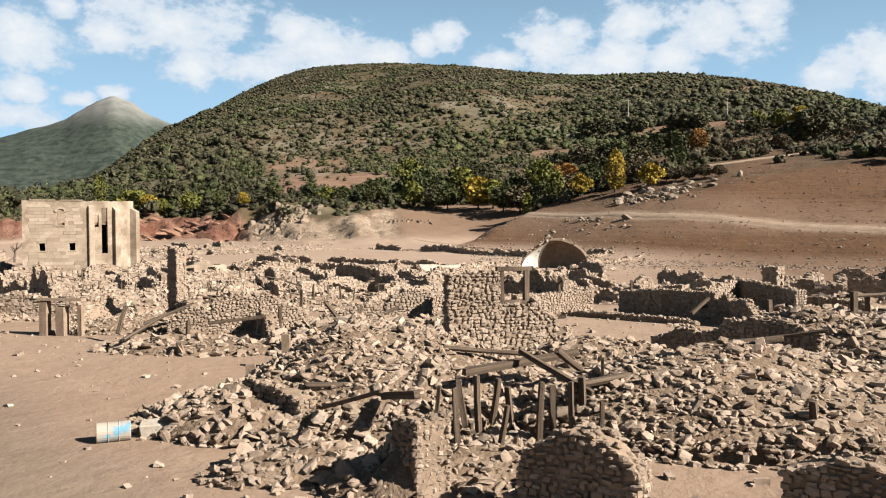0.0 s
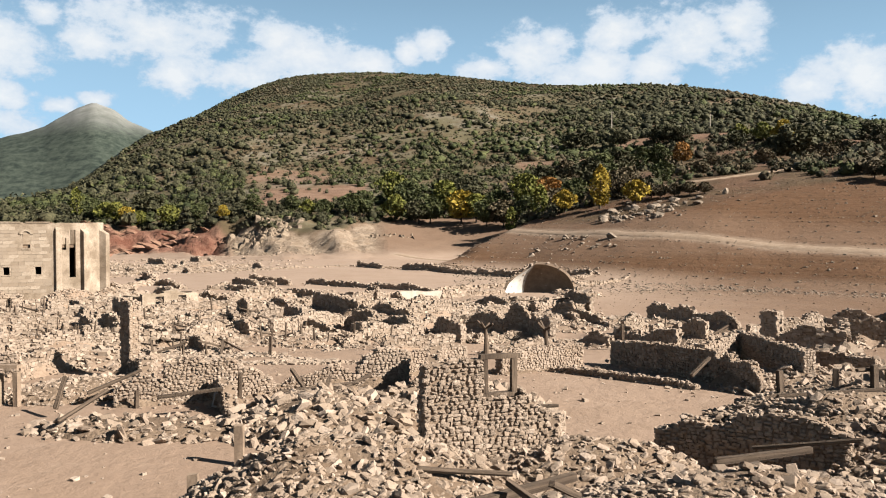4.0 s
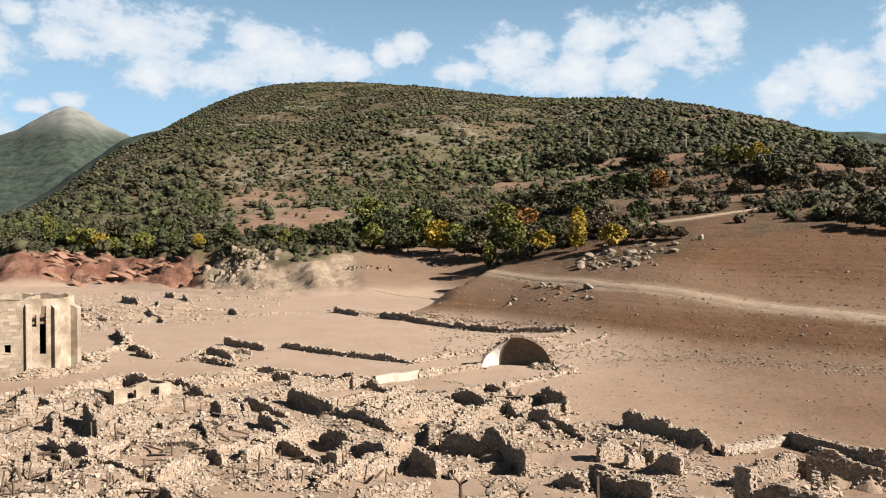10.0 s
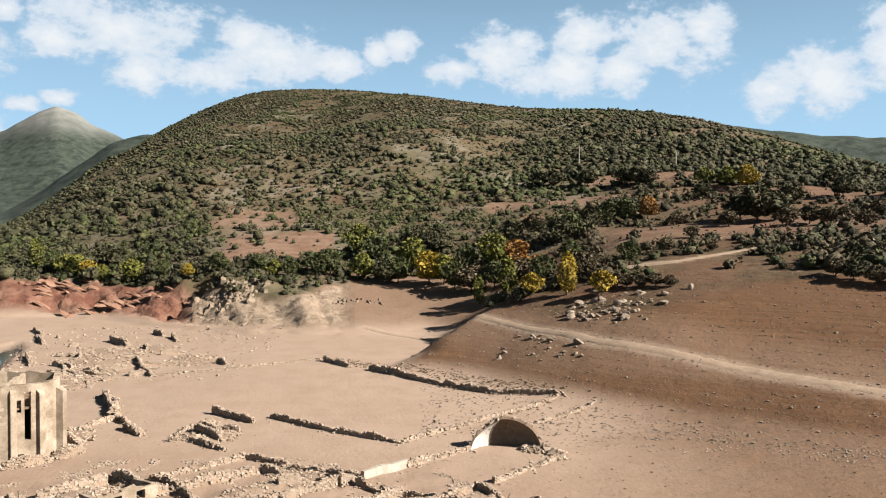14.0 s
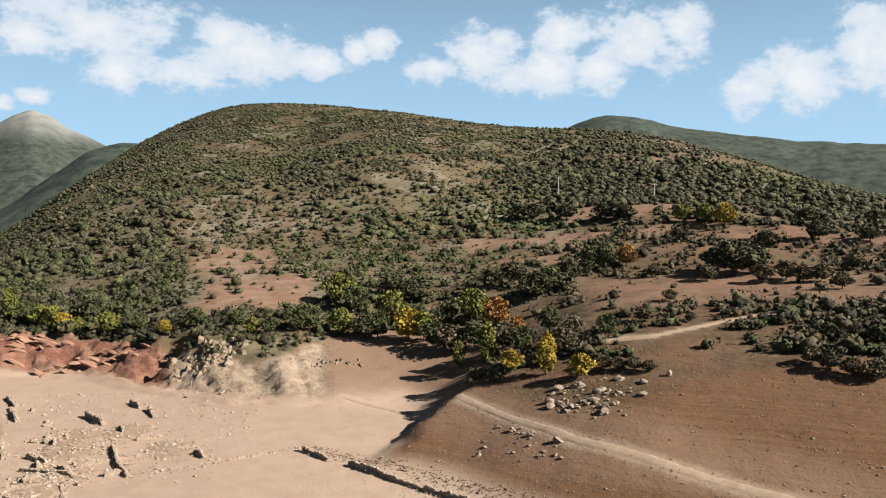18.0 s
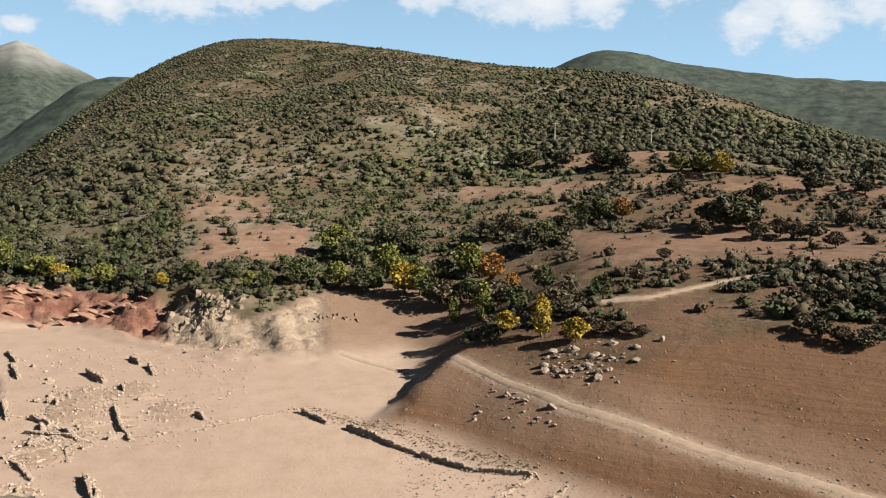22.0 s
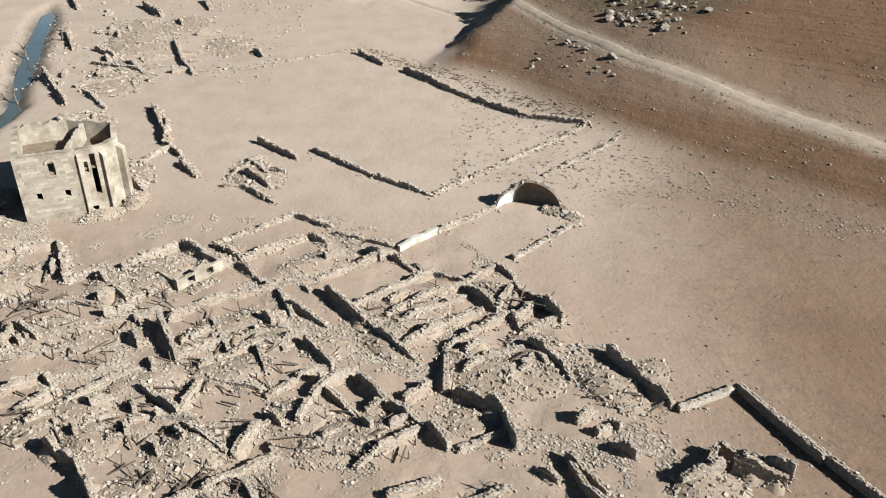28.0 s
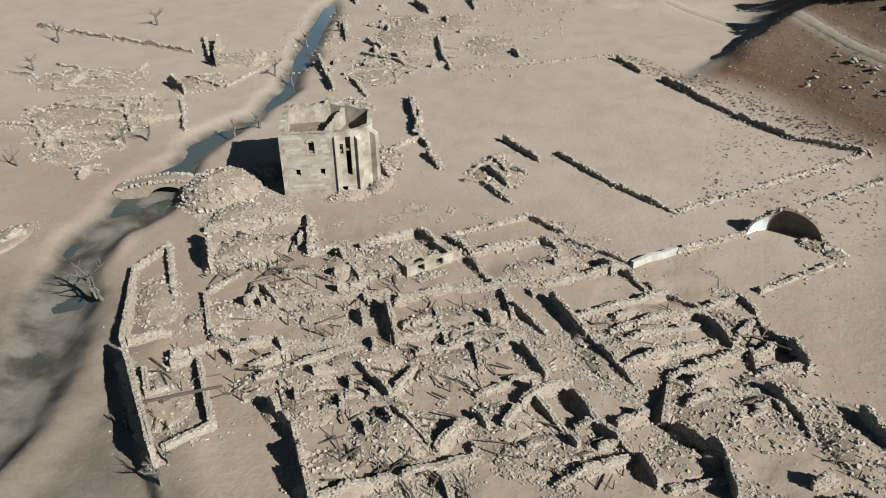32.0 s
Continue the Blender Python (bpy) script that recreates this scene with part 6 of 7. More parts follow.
for x, y, rx, ry, a, h, n in (
        (7, 73, 5.5, 3.4, -35, 0.9, 620), (13, 77, 4.5, 3, -40, 0.8, 460), (20, 71, 5.2, 2.8, -55, 0.8, 560), (12, 71.5, 3.5, 2.5, 0, 0.4, 220), (-35, 66, 5.5, 3.5, 30, 0.8, 560),
        (-28, 71, 4.5, 3, 30, 0.7, 380), (-21, 61, 4.2, 3.6, 30, 1.1, 520), (-7, 63, 5.2, 3, 35, 0.8, 560), (-20, 73, 4.5, 3, 30, 0.7, 380), (-22, 80, 5.5, 3.2, 25, 0.7, 480),
        (-52, 90, 5.5, 5, 30, 1.1, 700), (-33, 92, 4.6, 4.4, 30, 1.2, 560), (-48, 75, 4.5, 3, 30, 0.8, 380), (-13, 95, 5.5, 2.6, 25, 0.5, 380), (-7, 99, 4.5, 2.6, -30, 0.5, 300),
        (0, 84, 4.5, 2.6, 35, 0.5, 320), (9, 88, 4.0, 2.6, -40, 0.6, 320), (-38, 90, 3.4, 3, 0, 0.8, 260), (-42, 80, 4.4, 3, 20, 0.7, 360), (-12, 66, 3.4, 3, 0, 0.6, 300),
        (-26, 55, 3.5, 2.6, 35, 0.5, 240), (-31, 63, 3.8, 2.6, -40, 0.8, 300), (-58, 98, 5, 5, 0, 1.6, 560), (-66, 106, 6.5, 8, 10, 3.2, 900), (-63, 113, 4, 4, 0, 2.0, 260),
        (-46, 60, 3.6, 5.5, 40, 0.6, 360), (-57, 76, 3, 6, 35, 0.5, 300), (-26, 121, 4.2, 6, 30, 0.6, 360), (-46, 121, 4, 7, 20, 0.5, 300), (-64, 165, 6, 9, 20, 0.6, 360),
        (-68, 195, 7, 12, 20, 0.6, 420), (-60, 208, 7, 8, 0, 0.5, 260), (-108, 128, 13, 9, 10, 0.6, 700), (-122, 146, 14, 8, 0, 0.6, 420), (-98, 152, 6, 6, 0, 0.7, 260),
        (5, 66, 2.6, 2.4, 0, 0.4, 160), (-16, 79, 3.2, 2.6, 0, 0.5, 220), (24.5, 72.5, 2, 4, -30, 0.3, 160), (18, 76.5, 3.5, 1.6, 10, 0.4, 240), (26, 56.5, 4, 2.6, 10, 0.7, 240),
        (-88, 84, 3, 6, 0, 0.6, 140), (-3.5, 78, 2.4, 5, 40, 0.6, 300), (-37, 78, 4.5, 2.2, 15, 0.4, 240), (-10, 77, 3, 2.4, 0, 0.4, 180)):
    heap(x, y, rx, ry, a, h * 0.8, int(n * (1.3 if y < 100 else 1)), 0.18 if y < 100 else 0.28)

# the quarters over the stream: rows of low broken walls on one grid
random.seed(77)
for cx, cy, rx, ry, n, turn in ((-108, 128, 19, 14, 14, 12), (-122, 150, 16, 9, 9, 5), (-100, 112, 9, 6, 6, 12), (-64, 172, 7, 14, 9, 22), (-70, 205, 9, 14, 9, 20), (-60, 142, 7, 8, 6, 22), (-45, 190, 8, 12, 5, 20)):
    for _ in range(n):
        a = radians(turn + random.choice((0, 0, 90)) + random.gauss(0, 4))
        px, py, half = cx + random.uniform(-rx, rx), cy + random.uniform(-ry, ry), random.uniform(1.5, 4.0)
        if line_distance(np.array([px]), np.array([py]), RIVER)[0] > 8 + half:
            wall("U", px - half * math.cos(a), py - half * math.sin(a), px + half * math.cos(a), py + half * math.sin(a), random.uniform(0.5, 1.6), random.uniform(0.4, 1.3))
    heap(cx, cy, rx * 0.7, ry * 0.7, turn, 0.35, 420, 0.25)

# crumbled banks and stubs on the flats below the red bank
for ax, ay, bx, by in ((-108.1, 254.5, -100, 241), (-101, 240, -92.5, 224), (-75.9, 226.9, -68, 216), (-68.8, 242.2, -64.2, 234.7), (-61, 232, -57, 222), (-64.9, 179.1, -58, 170), (-75, 188, -69, 183), (-87, 202, -80, 188)):
    wall("U", ax, ay, bx, by, random.uniform(1.0, 1.8), random.uniform(0.9, 1.6), 0.9)
for _ in range(52):
    px, py, a, half = random.uniform(-100, -50), random.uniform(163, 250), radians(random.choice((22, 112)) + random.gauss(0, 9)), random.uniform(0.5, 1.9)
    if px + 0.75 * (py - 165) < -38 and line_distance(np.array([px]), np.array([py]), RIVER)[0] > 7 + half:
        wall("U", px - half * math.cos(a), py - half * math.sin(a), px + half * math.cos(a), py + half * math.sin(a), random.uniform(0.6, 1.5), random.uniform(0.5, 1.3), 0.7)

# stubs of inner walls standing among the heaps
for cx, cy, rx, ry, n, turn in ((-20, 62, 8, 6, 10, 36), (-34, 68, 7, 5, 8, 36), (-8, 68, 7, 5, 8, 36), (-20, 78, 9, 5, 9, 36), (-38, 84, 8, 6, 9, 36), (-52, 92, 6, 6, 7, 30), (8, 76, 8, 5, 7, 36), (-8, 92, 8, 6, 5, 36), (16, 66, 5, 5, 4, 36), (-46, 66, 4, 7, 5, 40)):
    for _ in range(n):
        a = radians(turn + random.choice((0, 90)) + random.gauss(0, 6))
        px, py, half = cx + random.uniform(-rx, rx), cy + random.uniform(-ry, ry), random.uniform(0.5, 1.5)
        wall("E", px - half * math.cos(a), py - half * math.sin(a), px + half * math.cos(a), py + half * math.sin(a), random.uniform(0.8, 2.0), random.uniform(0.6, 1.6), 0.45)

# posts, poles and beams lying all over the ruins
random.seed(23)
for x, y, rx, ry, n in ((-50, 88, 6, 6, 26), (-35, 88, 6, 5, 16), (-34, 66, 7, 4, 24), (-22, 60, 5, 4, 26), (-6, 64, 6, 4, 22), (-20, 80, 6, 4, 20), (-20, 70, 7, 5, 16), (12, 86, 4, 3, 8),
                        (8, 74, 6, 4, 8), (-46, 62, 4, 6, 14), (-18, 55, 6, 2.5, 18), (-40, 78, 7, 4, 14), (-108, 130, 12, 8, 14), (-64, 180, 7, 16, 10), (21, 70, 4, 3, 6), (-2, 86, 6, 4, 6), (-44, 84, 6, 4, 10)):
    for _ in range(int(n * 1.9)):
        px, py = x + random.uniform(-rx, rx), y + random.uniform(-ry, ry)
        if random.random() < 0.45:
            post(px, py, random.uniform(0.5, 1.6), random.uniform(0.1, 0.18), 0.2)
        else:
            beam(px, py, random.uniform(1.1, 3.0), random.uniform(0, 180), random.uniform(-20, 20), None, random.uniform(0.25, 0.6), random.uniform(0.13, 0.21))
beam(-43.0, 60.0, 7.6, 55, 0, None, 1.5, 0.3, "long squared beam spanning two ruined walls")
beam(12.0, 86.2, 4.2, 20, 8, None, 1.2, 0.18)
beam(12.6, 84.6, 4.4, 120, 8, None, 1.2, 0.18)
beam(10.8, 85.6, 3.6, 70, -6, None, 1.1, 0.16)


def ruined_gable():
    """The tall house front across the stream, with two rows of window holes."""
    p, q = Vector((-101.4, 162.6)), Vector((-93.0, 165.2))
    rg = thing("ruined_house", -97, 164, -2.4, "tall roofless stone house front with empty windows", "house")
    inv = rg.matrix_world.inverted()
    d = q - p
    L, u = d.length, d.normalized()
    n = Vector((-u.y, u.x))

    def blockw(name, a, b, z0, z1, o, depth=0.6, away=None):
        bm = bmesh.new()
        c0, c1 = o + u * a, o + u * b
        ring = [c0, c1, c1 + n * depth, c0 + n * depth]
        lo, hi = [bm.verts.new((r.x, r.y, z0)) for r in ring], [bm.verts.new((r.x, r.y, z1 + random.uniform(-0.1, 0.1))) for r in ring]
        bm.faces.new(lo[::-1]), bm.faces.new(hi)
        for i in range(4):
            bm.faces.new((lo[i], lo[(i + 1) % 4], hi[(i + 1) % 4], hi[i]))
        ob = part(name, bm, CORE, rg)
        ob.matrix_parent_inverse = inv
    for i in range(6):
        a = i * (L - 0.7) / 5
        blockw("pier", a, a + 0.75, -3.2, 1.4 + (0.9 if i in (0, 5) else 0), p)
    for z0, z1 in ((-3.2, -1.6), (-0.4, 0.3), (1.2, 1.5)):
        blockw("wall_band", 0.02, L - 0.02, z0, z1, p + n * 0.03, 0.54)


ruined_gable()


def small_house(p, q, h):
    """A low pale house front with two square holes, and its side wall."""
    p, q = Vector(p), Vector(q)
    z = ground_z(*((p + q) / 2))
    sh = thing("ruined_house", *((p + q) / 2), z, "low tan ruined house front with two square dark openings", "house")
    inv = sh.matrix_world.inverted()
    u = (q - p).normalized()
    n = Vector((-u.y, u.x))
    L = (q - p).length
    rs = random.Random(8)

    def block(name, a, b, z0, z1, d0=0.0, d1=0.5):
        bm = bmesh.new()
        ring = [p + u * a + n * d0, p + u * b + n * d0, p + u * b + n * d1, p + u * a + n * d1]
        lo, hi = [bm.verts.new((r.x, r.y, z + z0)) for r in ring], [bm.verts.new((r.x, r.y, z + z1 + rs.uniform(-0.12, 0.12))) for r in ring]
        bm.faces.new(lo[::-1]), bm.faces.new(hi)
        for i in range(4):
            bm.faces.new((lo[i], lo[(i + 1) % 4], hi[(i + 1) % 4], hi[i]))
        ob = part(name, bm, ASHLAR, sh)
        ob.matrix_parent_inverse = inv

    w = 1.0
    s1, s2 = L * 0.3, L * 0.7
    for a, b, top in ((0, s1 - w / 2, h), (s1 + w / 2, s2 - w / 2, h * 1.15), (s2 + w / 2, L, h * 0.9)):
        block("pier", a, b, -0.4, top)
    for s in (s1, s2):
        block("lintel", s - w / 2 - 0.02, s + w / 2 + 0.02, h * 0.78, h * 0.98, 0.01, 0.49)
        block("sill", s - w / 2 - 0.02, s + w / 2 + 0.02, -0.4, h * 0.2, 0.01, 0.49)
    block("side_wall", 0.0, 0.5, -0.4, h * 0.8, 0.52, 4.0)
    block("side_wall", L - 0.5, L, -0.4, h * 0.9, 0.52, 4.0)


small_house((-29.5, 88.3), (-25.1, 93.4), 1.6)
heap(-31.5, 90.6, 3.0, 2.4, 40, 1.0, 420, 0.2)
heap(-26.5, 94.6, 2.4, 2.0, 40, 0.8, 260, 0.2)
heap(-26.6, 89.4, 2.2, 1.0, 49, 0.35, 160, 0.18)


def dead_tree(x, y, h, seed, lean=0.15, z=None, label="leafless dead tree bleached grey, rooted in silt"):
    rs = random.Random(seed)
    z = ground_z(x, y) if z is None else z
    ob = thing("dead_tree", x, y, z - 0.15, label, "tree", "dead trees")

    def limb(bm, a, b, r0, r1, n=6):
        d = b - a
        rot = d.to_track_quat("Z", "Y").to_matrix()
        rings = []
        for k in range(4):
            t = k / 3
            c = a + d * t + Vector((rs.uniform(-1, 1), rs.uniform(-1, 1), 0)) * (0.06 * d.length if 0 < k < 3 else 0)
            r = r0 + (r1 - r0) * t
            rings.append([bm.verts.new(c + rot @ Vector((r * math.cos(2 * math.pi * j / n), r * math.sin(2 * math.pi * j / n), 0))) for j in range(n)])
        for p, q in zip(rings[:-1], rings[1:]):
            for j in range(n):
                bm.faces.new((p[j], p[(j + 1) % n], q[(j + 1) % n], q[j]))
        bm.faces.new(rings[-1])

    bm = bmesh.new()
    top = Vector((rs.uniform(-lean, lean) * h, rs.uniform(-lean, lean) * h, h * 0.55))
    limb(bm, Vector((0, 0, 0)), top, 0.05 * h + 0.03, 0.03 * h + 0.02)
    part("trunk", bm, DEADWOOD, ob)
    for k in range(rs.randint(4, 6)):
        bm = bmesh.new()
        a = rs.uniform(0, 6.28)
        s = top * rs.uniform(0.7, 1.0)
        e = s + Vector((math.cos(a) * 0.45 * h, math.sin(a) * 0.45 * h, rs.uniform(0.15, 0.5) * h)) * rs.uniform(0.6, 1.0)
        limb(bm, s, e, 0.022 * h + 0.01, 0.006 * h + 0.006, 5)
        for _ in range(3):
            t = rs.uniform(0.4, 0.9)
            c = s + (e - s) * t
            limb(bm, c, c + Vector((rs.uniform(-0.2, 0.2), rs.uniform(-0.2, 0.2), rs.uniform(0.0, 0.22))) * h, 0.008 * h + 0.006, 0.004, 4)
        part("branch", bm, DEADWOOD, ob)


def pollard(x, y, h, seed):
    """A dead stump of a street tree with short knuckled arms."""
    rs = random.Random(seed)
    ob = thing("tree_stump", x, y, ground_z(x, y) - 0.1, "dead pollarded tree trunk standing in silt", "tree", "pollard stumps")
    bm = bmesh.new()
    rings = []
    for k in range(6):
        t = k / 5
        r = 0.17 - 0.05 * t + 0.02 * math.sin(5 * t + seed)
        rings.append([bm.verts.new((0.1 * math.sin(2 * t + seed) + r * math.cos(2 * math.pi * j / 9), r * math.sin(2 * math.pi * j / 9), h * t)) for j in range(9)])
    for p, q in zip(rings[:-1], rings[1:]):
        for j in range(9):
            bm.faces.new((p[j], p[(j + 1) % 9], q[(j + 1) % 9], q[j]))
    bm.faces.new(rings[-1])
    part("trunk", bm, TIMBER, ob)
    for k in range(4):
        a = k * 1.6 + seed
        arm = timber("arm", (0, 0, 0), (math.cos(a) * 0.55, math.sin(a) * 0.55, rs.uniform(0.25, 0.5)), 0.17, "", "", "", 2)
        for key in ("category", "group"):
            if key in arm:
                del arm[key]
        m = arm.matrix_world.copy()
        arm.parent = ob
        arm.matrix_basis = Matrix.Translation((0.1 * math.sin(2 + seed), 0, h - 0.15)) @ m


pollard(3.9, 54.0, 1.9, 1)
pollard(7.4, 51.4, 1.9, 2)
for x, y, h, s in ((-66.5, 76, 6.0, 3), (-64.5, 75, 4.5, 4), (-93, 118, 6, 5), (-90, 121, 5, 6), (-105, 106, 4, 7), (-76, 127, 4, 8), (-73, 131, 4.5, 9), (-39.5, 52, 3.0, 10), (-38.5, 49.5, 3.5, 11),
                   (-85, 160, 5, 12), (-80, 158, 5, 13), (-90, 186, 5, 14), (-86, 196, 5, 15), (-135, 190, 6, 16), (-150, 170, 6, 17), (-140, 150, 5, 18), (5.8, 56.5, 1.6, 19), (-2.6, 52.0, 1.5, 20), (-118, 110, 4, 21)):
    dead_tree(x, y, h, s)


def jetty():
    jt = thing("floating_jetty", 66, 90, 0.0, "stranded floating jetty with pale deck and blue steel frames", "jetty", rz=-6)
    z = ground_z(66, 90)
    jt.location.z = z
    BLUE = plain_rough("blue_grey_steel", (0.30, 0.38, 0.43), (0.46, 0.54, 0.58), 3.0, 0.5)
    DECK = plain_rough("pale_deck_boards", (0.52, 0.47, 0.41), (0.68, 0.63, 0.56), 2.0, stretch=(0.3, 4, 1))
    for k in range(14):
        bm = bmesh.new()
        box(bm, -0.95, -5.6 + 0.8 * k, 1.0, 0.95, -5.6 + 0.8 * k + 0.76, 1.07, 0.005)
        part("deck_board", bm, DECK, jt)
    for x in (-0.9, 0.9):
        bm = bmesh.new()
        box(bm, x - 0.07, -5.7, 0.82, x + 0.07, 5.7, 1.0)
        part("deck_rail", bm, BLUE, jt)
    for y in (-4.6, 0, 4.6):
        for x in (-0.7, 0.7):
            bm = bmesh.new()
            bmesh.ops.create_cone(bm, cap_ends=True, segments=14, radius1=0.4, radius2=0.4, depth=2.0, matrix=Matrix.Translation((x, y, 0.42)) @ Matrix.Rotation(radians(90), 4, "X"))
            part("float", bm, BLUE, jt)
    for y in (5.5, -5.5):
        for b in ((-0.9, y - 0.05, 1.0, -0.8, y + 0.05, 2.2), (0.8, y - 0.05, 1.0, 0.9, y + 0.05, 2.2), (-0.9, y - 0.05, 2.1, 0.9, y + 0.05, 2.2)):
            bm = bmesh.new()
            box(bm, *b)
            part("hoop", bm, BLUE, jt)
    for k in range(6):
        bm = bmesh.new()
        box(bm, 0.98 + k * 1.0, 3.9, 0.9, 1.94 + k * 1.0, 5.4, 1.0, 0.01)
        part("gangway_board", bm, DECK, jt)


jetty()


# ---- rocks ----
def boulder_forms():
    out = []
    for k in range(8):
        rs = np.random.RandomState(50 + k)
        v = ICO2[0] @ np.linalg.qr(rs.normal(size=(3, 3)))[0]
        # broken faces: cut flat by a few planes
        for _ in range(9):
            n = rs.normal(size=3)
            n /= np.linalg.norm(n)
            over = np.maximum(v @ n - rs.uniform(0.45, 0.75), 0)
            v = v - over[:, None] * n
        v = v + rs.normal(0, 0.03, v.shape)
        out.append(mesh_from("boulder", v * 0.62, ICO2[1], BOULDER))
    return out


BOULDER = plain_rough("tan_boulder", (0.27, 0.205, 0.15), (0.50, 0.40, 0.305), 1.2, bump=0.7, dist=0.1)
BFORMS = boulder_forms()


def boulder(x, y, w, label="pale tan boulder lying on bare slope", group="boulders on the slope"):
    ob = new("boulder", random.choice(BFORMS))
    m = Matrix.Rotation(random.uniform(0, 6.3), 4, "Z") @ Matrix.Diagonal((w, w * random.uniform(0.6, 1), w * random.uniform(0.45, 0.75), 1))
    m.translation = (x, y, ground_z(x, y) + w * 0.12)
    ob.matrix_world = m
    tagged(ob, label, "boulder", group)


random.seed(31)
for _ in range(210):
    x, y = 30 + random.gauss(9, 8), 172 + random.gauss(0, 7)
    if line_distance(np.array([x]), np.array([y]), ROAD)[0] > 4 and y > 150:
        boulder(x + 3, y + 0.2 * (x - 38), random.choice((0.4, 0.5, 0.6, 0.8, 0.9, 1.1, 1.5, 2.2)))

def outcrop():
    """Tilted strata of rock at the foot of the hill, slab by slab."""
    rs = np.random.RandomState(9)
    for cx, cy, dx, dy, n, sx, sy, mt, lab in ((-53, 271, 4.6, 4.0, 110, 2.5, 3.0, ROCK, "jagged tilted slabs of pale tan rock in a bank"), (-98, 296, 9, 4.0, 34, 7.0, 1.3, REDROCK, "broken ledge of reddish rock in a bank"),
                                               (-122, 310, 8, 4.0, 30, 7.0, 1.3, REDROCK, "broken ledge of reddish rock in a bank"), (-14, 262, 5, 2, 20, 0.8, 2.2, ROCK, "low ledge of pale rock in a bank")):
        forms = [mesh_from("rock_slab", f, CHIPPED[1], mt) for f in near_forms(8, 60, -0.25, 0.05)]
        top = thing("rock_outcrop", cx, cy, ground_z(cx, cy), lab, "rock", "rock outcrops")
        inv = top.matrix_world.inverted()
        x, y = cx + rs.normal(0, dx, n), cy + rs.normal(0, dy, n)
        z = relief(x, y)[0]
        rot = turns(rs.normal(0.35, 0.25, n), rs.normal(0.1, 0.15, n), rs.normal(-0.35, 0.15, n))
        for k in range(n):
            ob = new("rock_slab", forms[k % 8])
            m = Matrix([list(r) for r in rot[k] * np.array((sx, 3.0, sy)) * rs.uniform(0.55, 1.3, 3)]).to_4x4()
            m.translation = (x[k], y[k], z[k] - 0.5)
            ob.parent = top
            ob.matrix_basis = inv @ m


ROCK = plain_rough("pale_strata", (0.26, 0.19, 0.13), (0.46, 0.36, 0.26), 0.5, bump=0.8, dist=0.3)
REDROCK = plain_rough("red_strata", (0.33, 0.17, 0.11), (0.46, 0.28, 0.19), 0.5, bump=0.8, dist=0.3)
outcrop()


def scattered(name, n, region, w0, w1, seed, material, label):
    """Loose stones strewn over ground that nobody could count."""
    rs = np.random.RandomState(seed)
    x, y = region(rs, n)
    n = len(x)
    z = relief(x, y)[0]
    w = rs.uniform(w0, w1, n) * np.clip(np.exp(rs.normal(0, 0.4, n)), 0.5, 2)
    size = np.stack([w, w * rs.uniform(0.6, 1, n), w * rs.uniform(0.4, 0.7, n)], 1)
    rot = turns(rs.uniform(0, 6.3, n), rs.normal(0, 0.2, n), rs.normal(0, 0.2, n))
    ob = new(name, merged_stones(name, np.stack([x, y, z + w * 0.1], 1), size, rot, material, BLOCKS, seed))
    tagged(ob, label, "stones", kind="stuff")


def on_slope(rs, n):
    r, a = rs.uniform(120, 205, n * 4), np.radians(rs.uniform(2, 34, n * 4))
    x, y = r * np.sin(a), r * np.cos(a)
    level = relief(x, y)[0] / 0.9
    pick = np.flatnonzero(np.abs(level - np.round(level)) < rs.uniform(0.02, 0.5, n * 4) ** 1.5)[:n]
    return x[pick], y[pick]


def by_berm(rs, n):
    t = rs.uniform(0, 1, n)
    return -14 + 44 * t + rs.normal(0, 1.3, n), 187 - 44 * t + rs.normal(0, 1.3, n)


def in_village(rs, n):
    k = rs.randint(len(WALLS), size=n)
    W = np.array(WALLS)[k]
    t = rs.uniform(-0.3, 1.3, n)
    return W[:, 0] + (W[:, 2] - W[:, 0]) * t + rs.normal(0, 1.5, n), W[:, 1] + (W[:, 3] - W[:, 1]) * t + rs.normal(0, 1.5, n)


def rubble_field(rs, n):
    x, y = rs.uniform(-66, 27, n * 12), rs.uniform(47, 108, n * 12)
    thick = noise2(x, y, 7, 51, 3) * 2.2 + noise2(x, y, 2.2, 52, 2) * 1.3
    ok = (thick + rs.normal(0, 0.10, n * 12) > 0.34) & ((x + 0.98 * (y - 58.4) > -46) | (y > 67)) & ((y > 55) | (x > -32)) & (line_distance(x, y, LANE) > 2.6) & (x + 0.35 * (y - 80) > -60) & (x + 0.62 * (y - 80) < 19)
    pick = np.flatnonzero(ok)[:n]
    return x[pick], y[pick]


def strand(rs, n):
    # the drift line at the foot of the bare slope
    pts = np.array(((23.8, 113.4), (41.0, 109.9), (54.0, 107.4), (70.0, 102.8)))
    t = rs.uniform(0, len(pts) - 1.001, n)
    i = t.astype(int)
    q = pts[i] + (pts[i + 1] - pts[i]) * (t - i)[:, None]
    return q[:, 0] + rs.normal(0, 1.6, n), q[:, 1] + rs.normal(0, 1.4, n) + 2.0 * np.sin(t * 5)


def right_flat(rs, n):
    return rs.uniform(18, 75, n), rs.uniform(48, 135, n)


def by_lane(rs, n):
    return rs.uniform(-20, 24, n), rs.uniform(12, 46, n)


def far_left(rs, n):
    return rs.uniform(-100, -30, n), rs.uniform(165, 260, n)


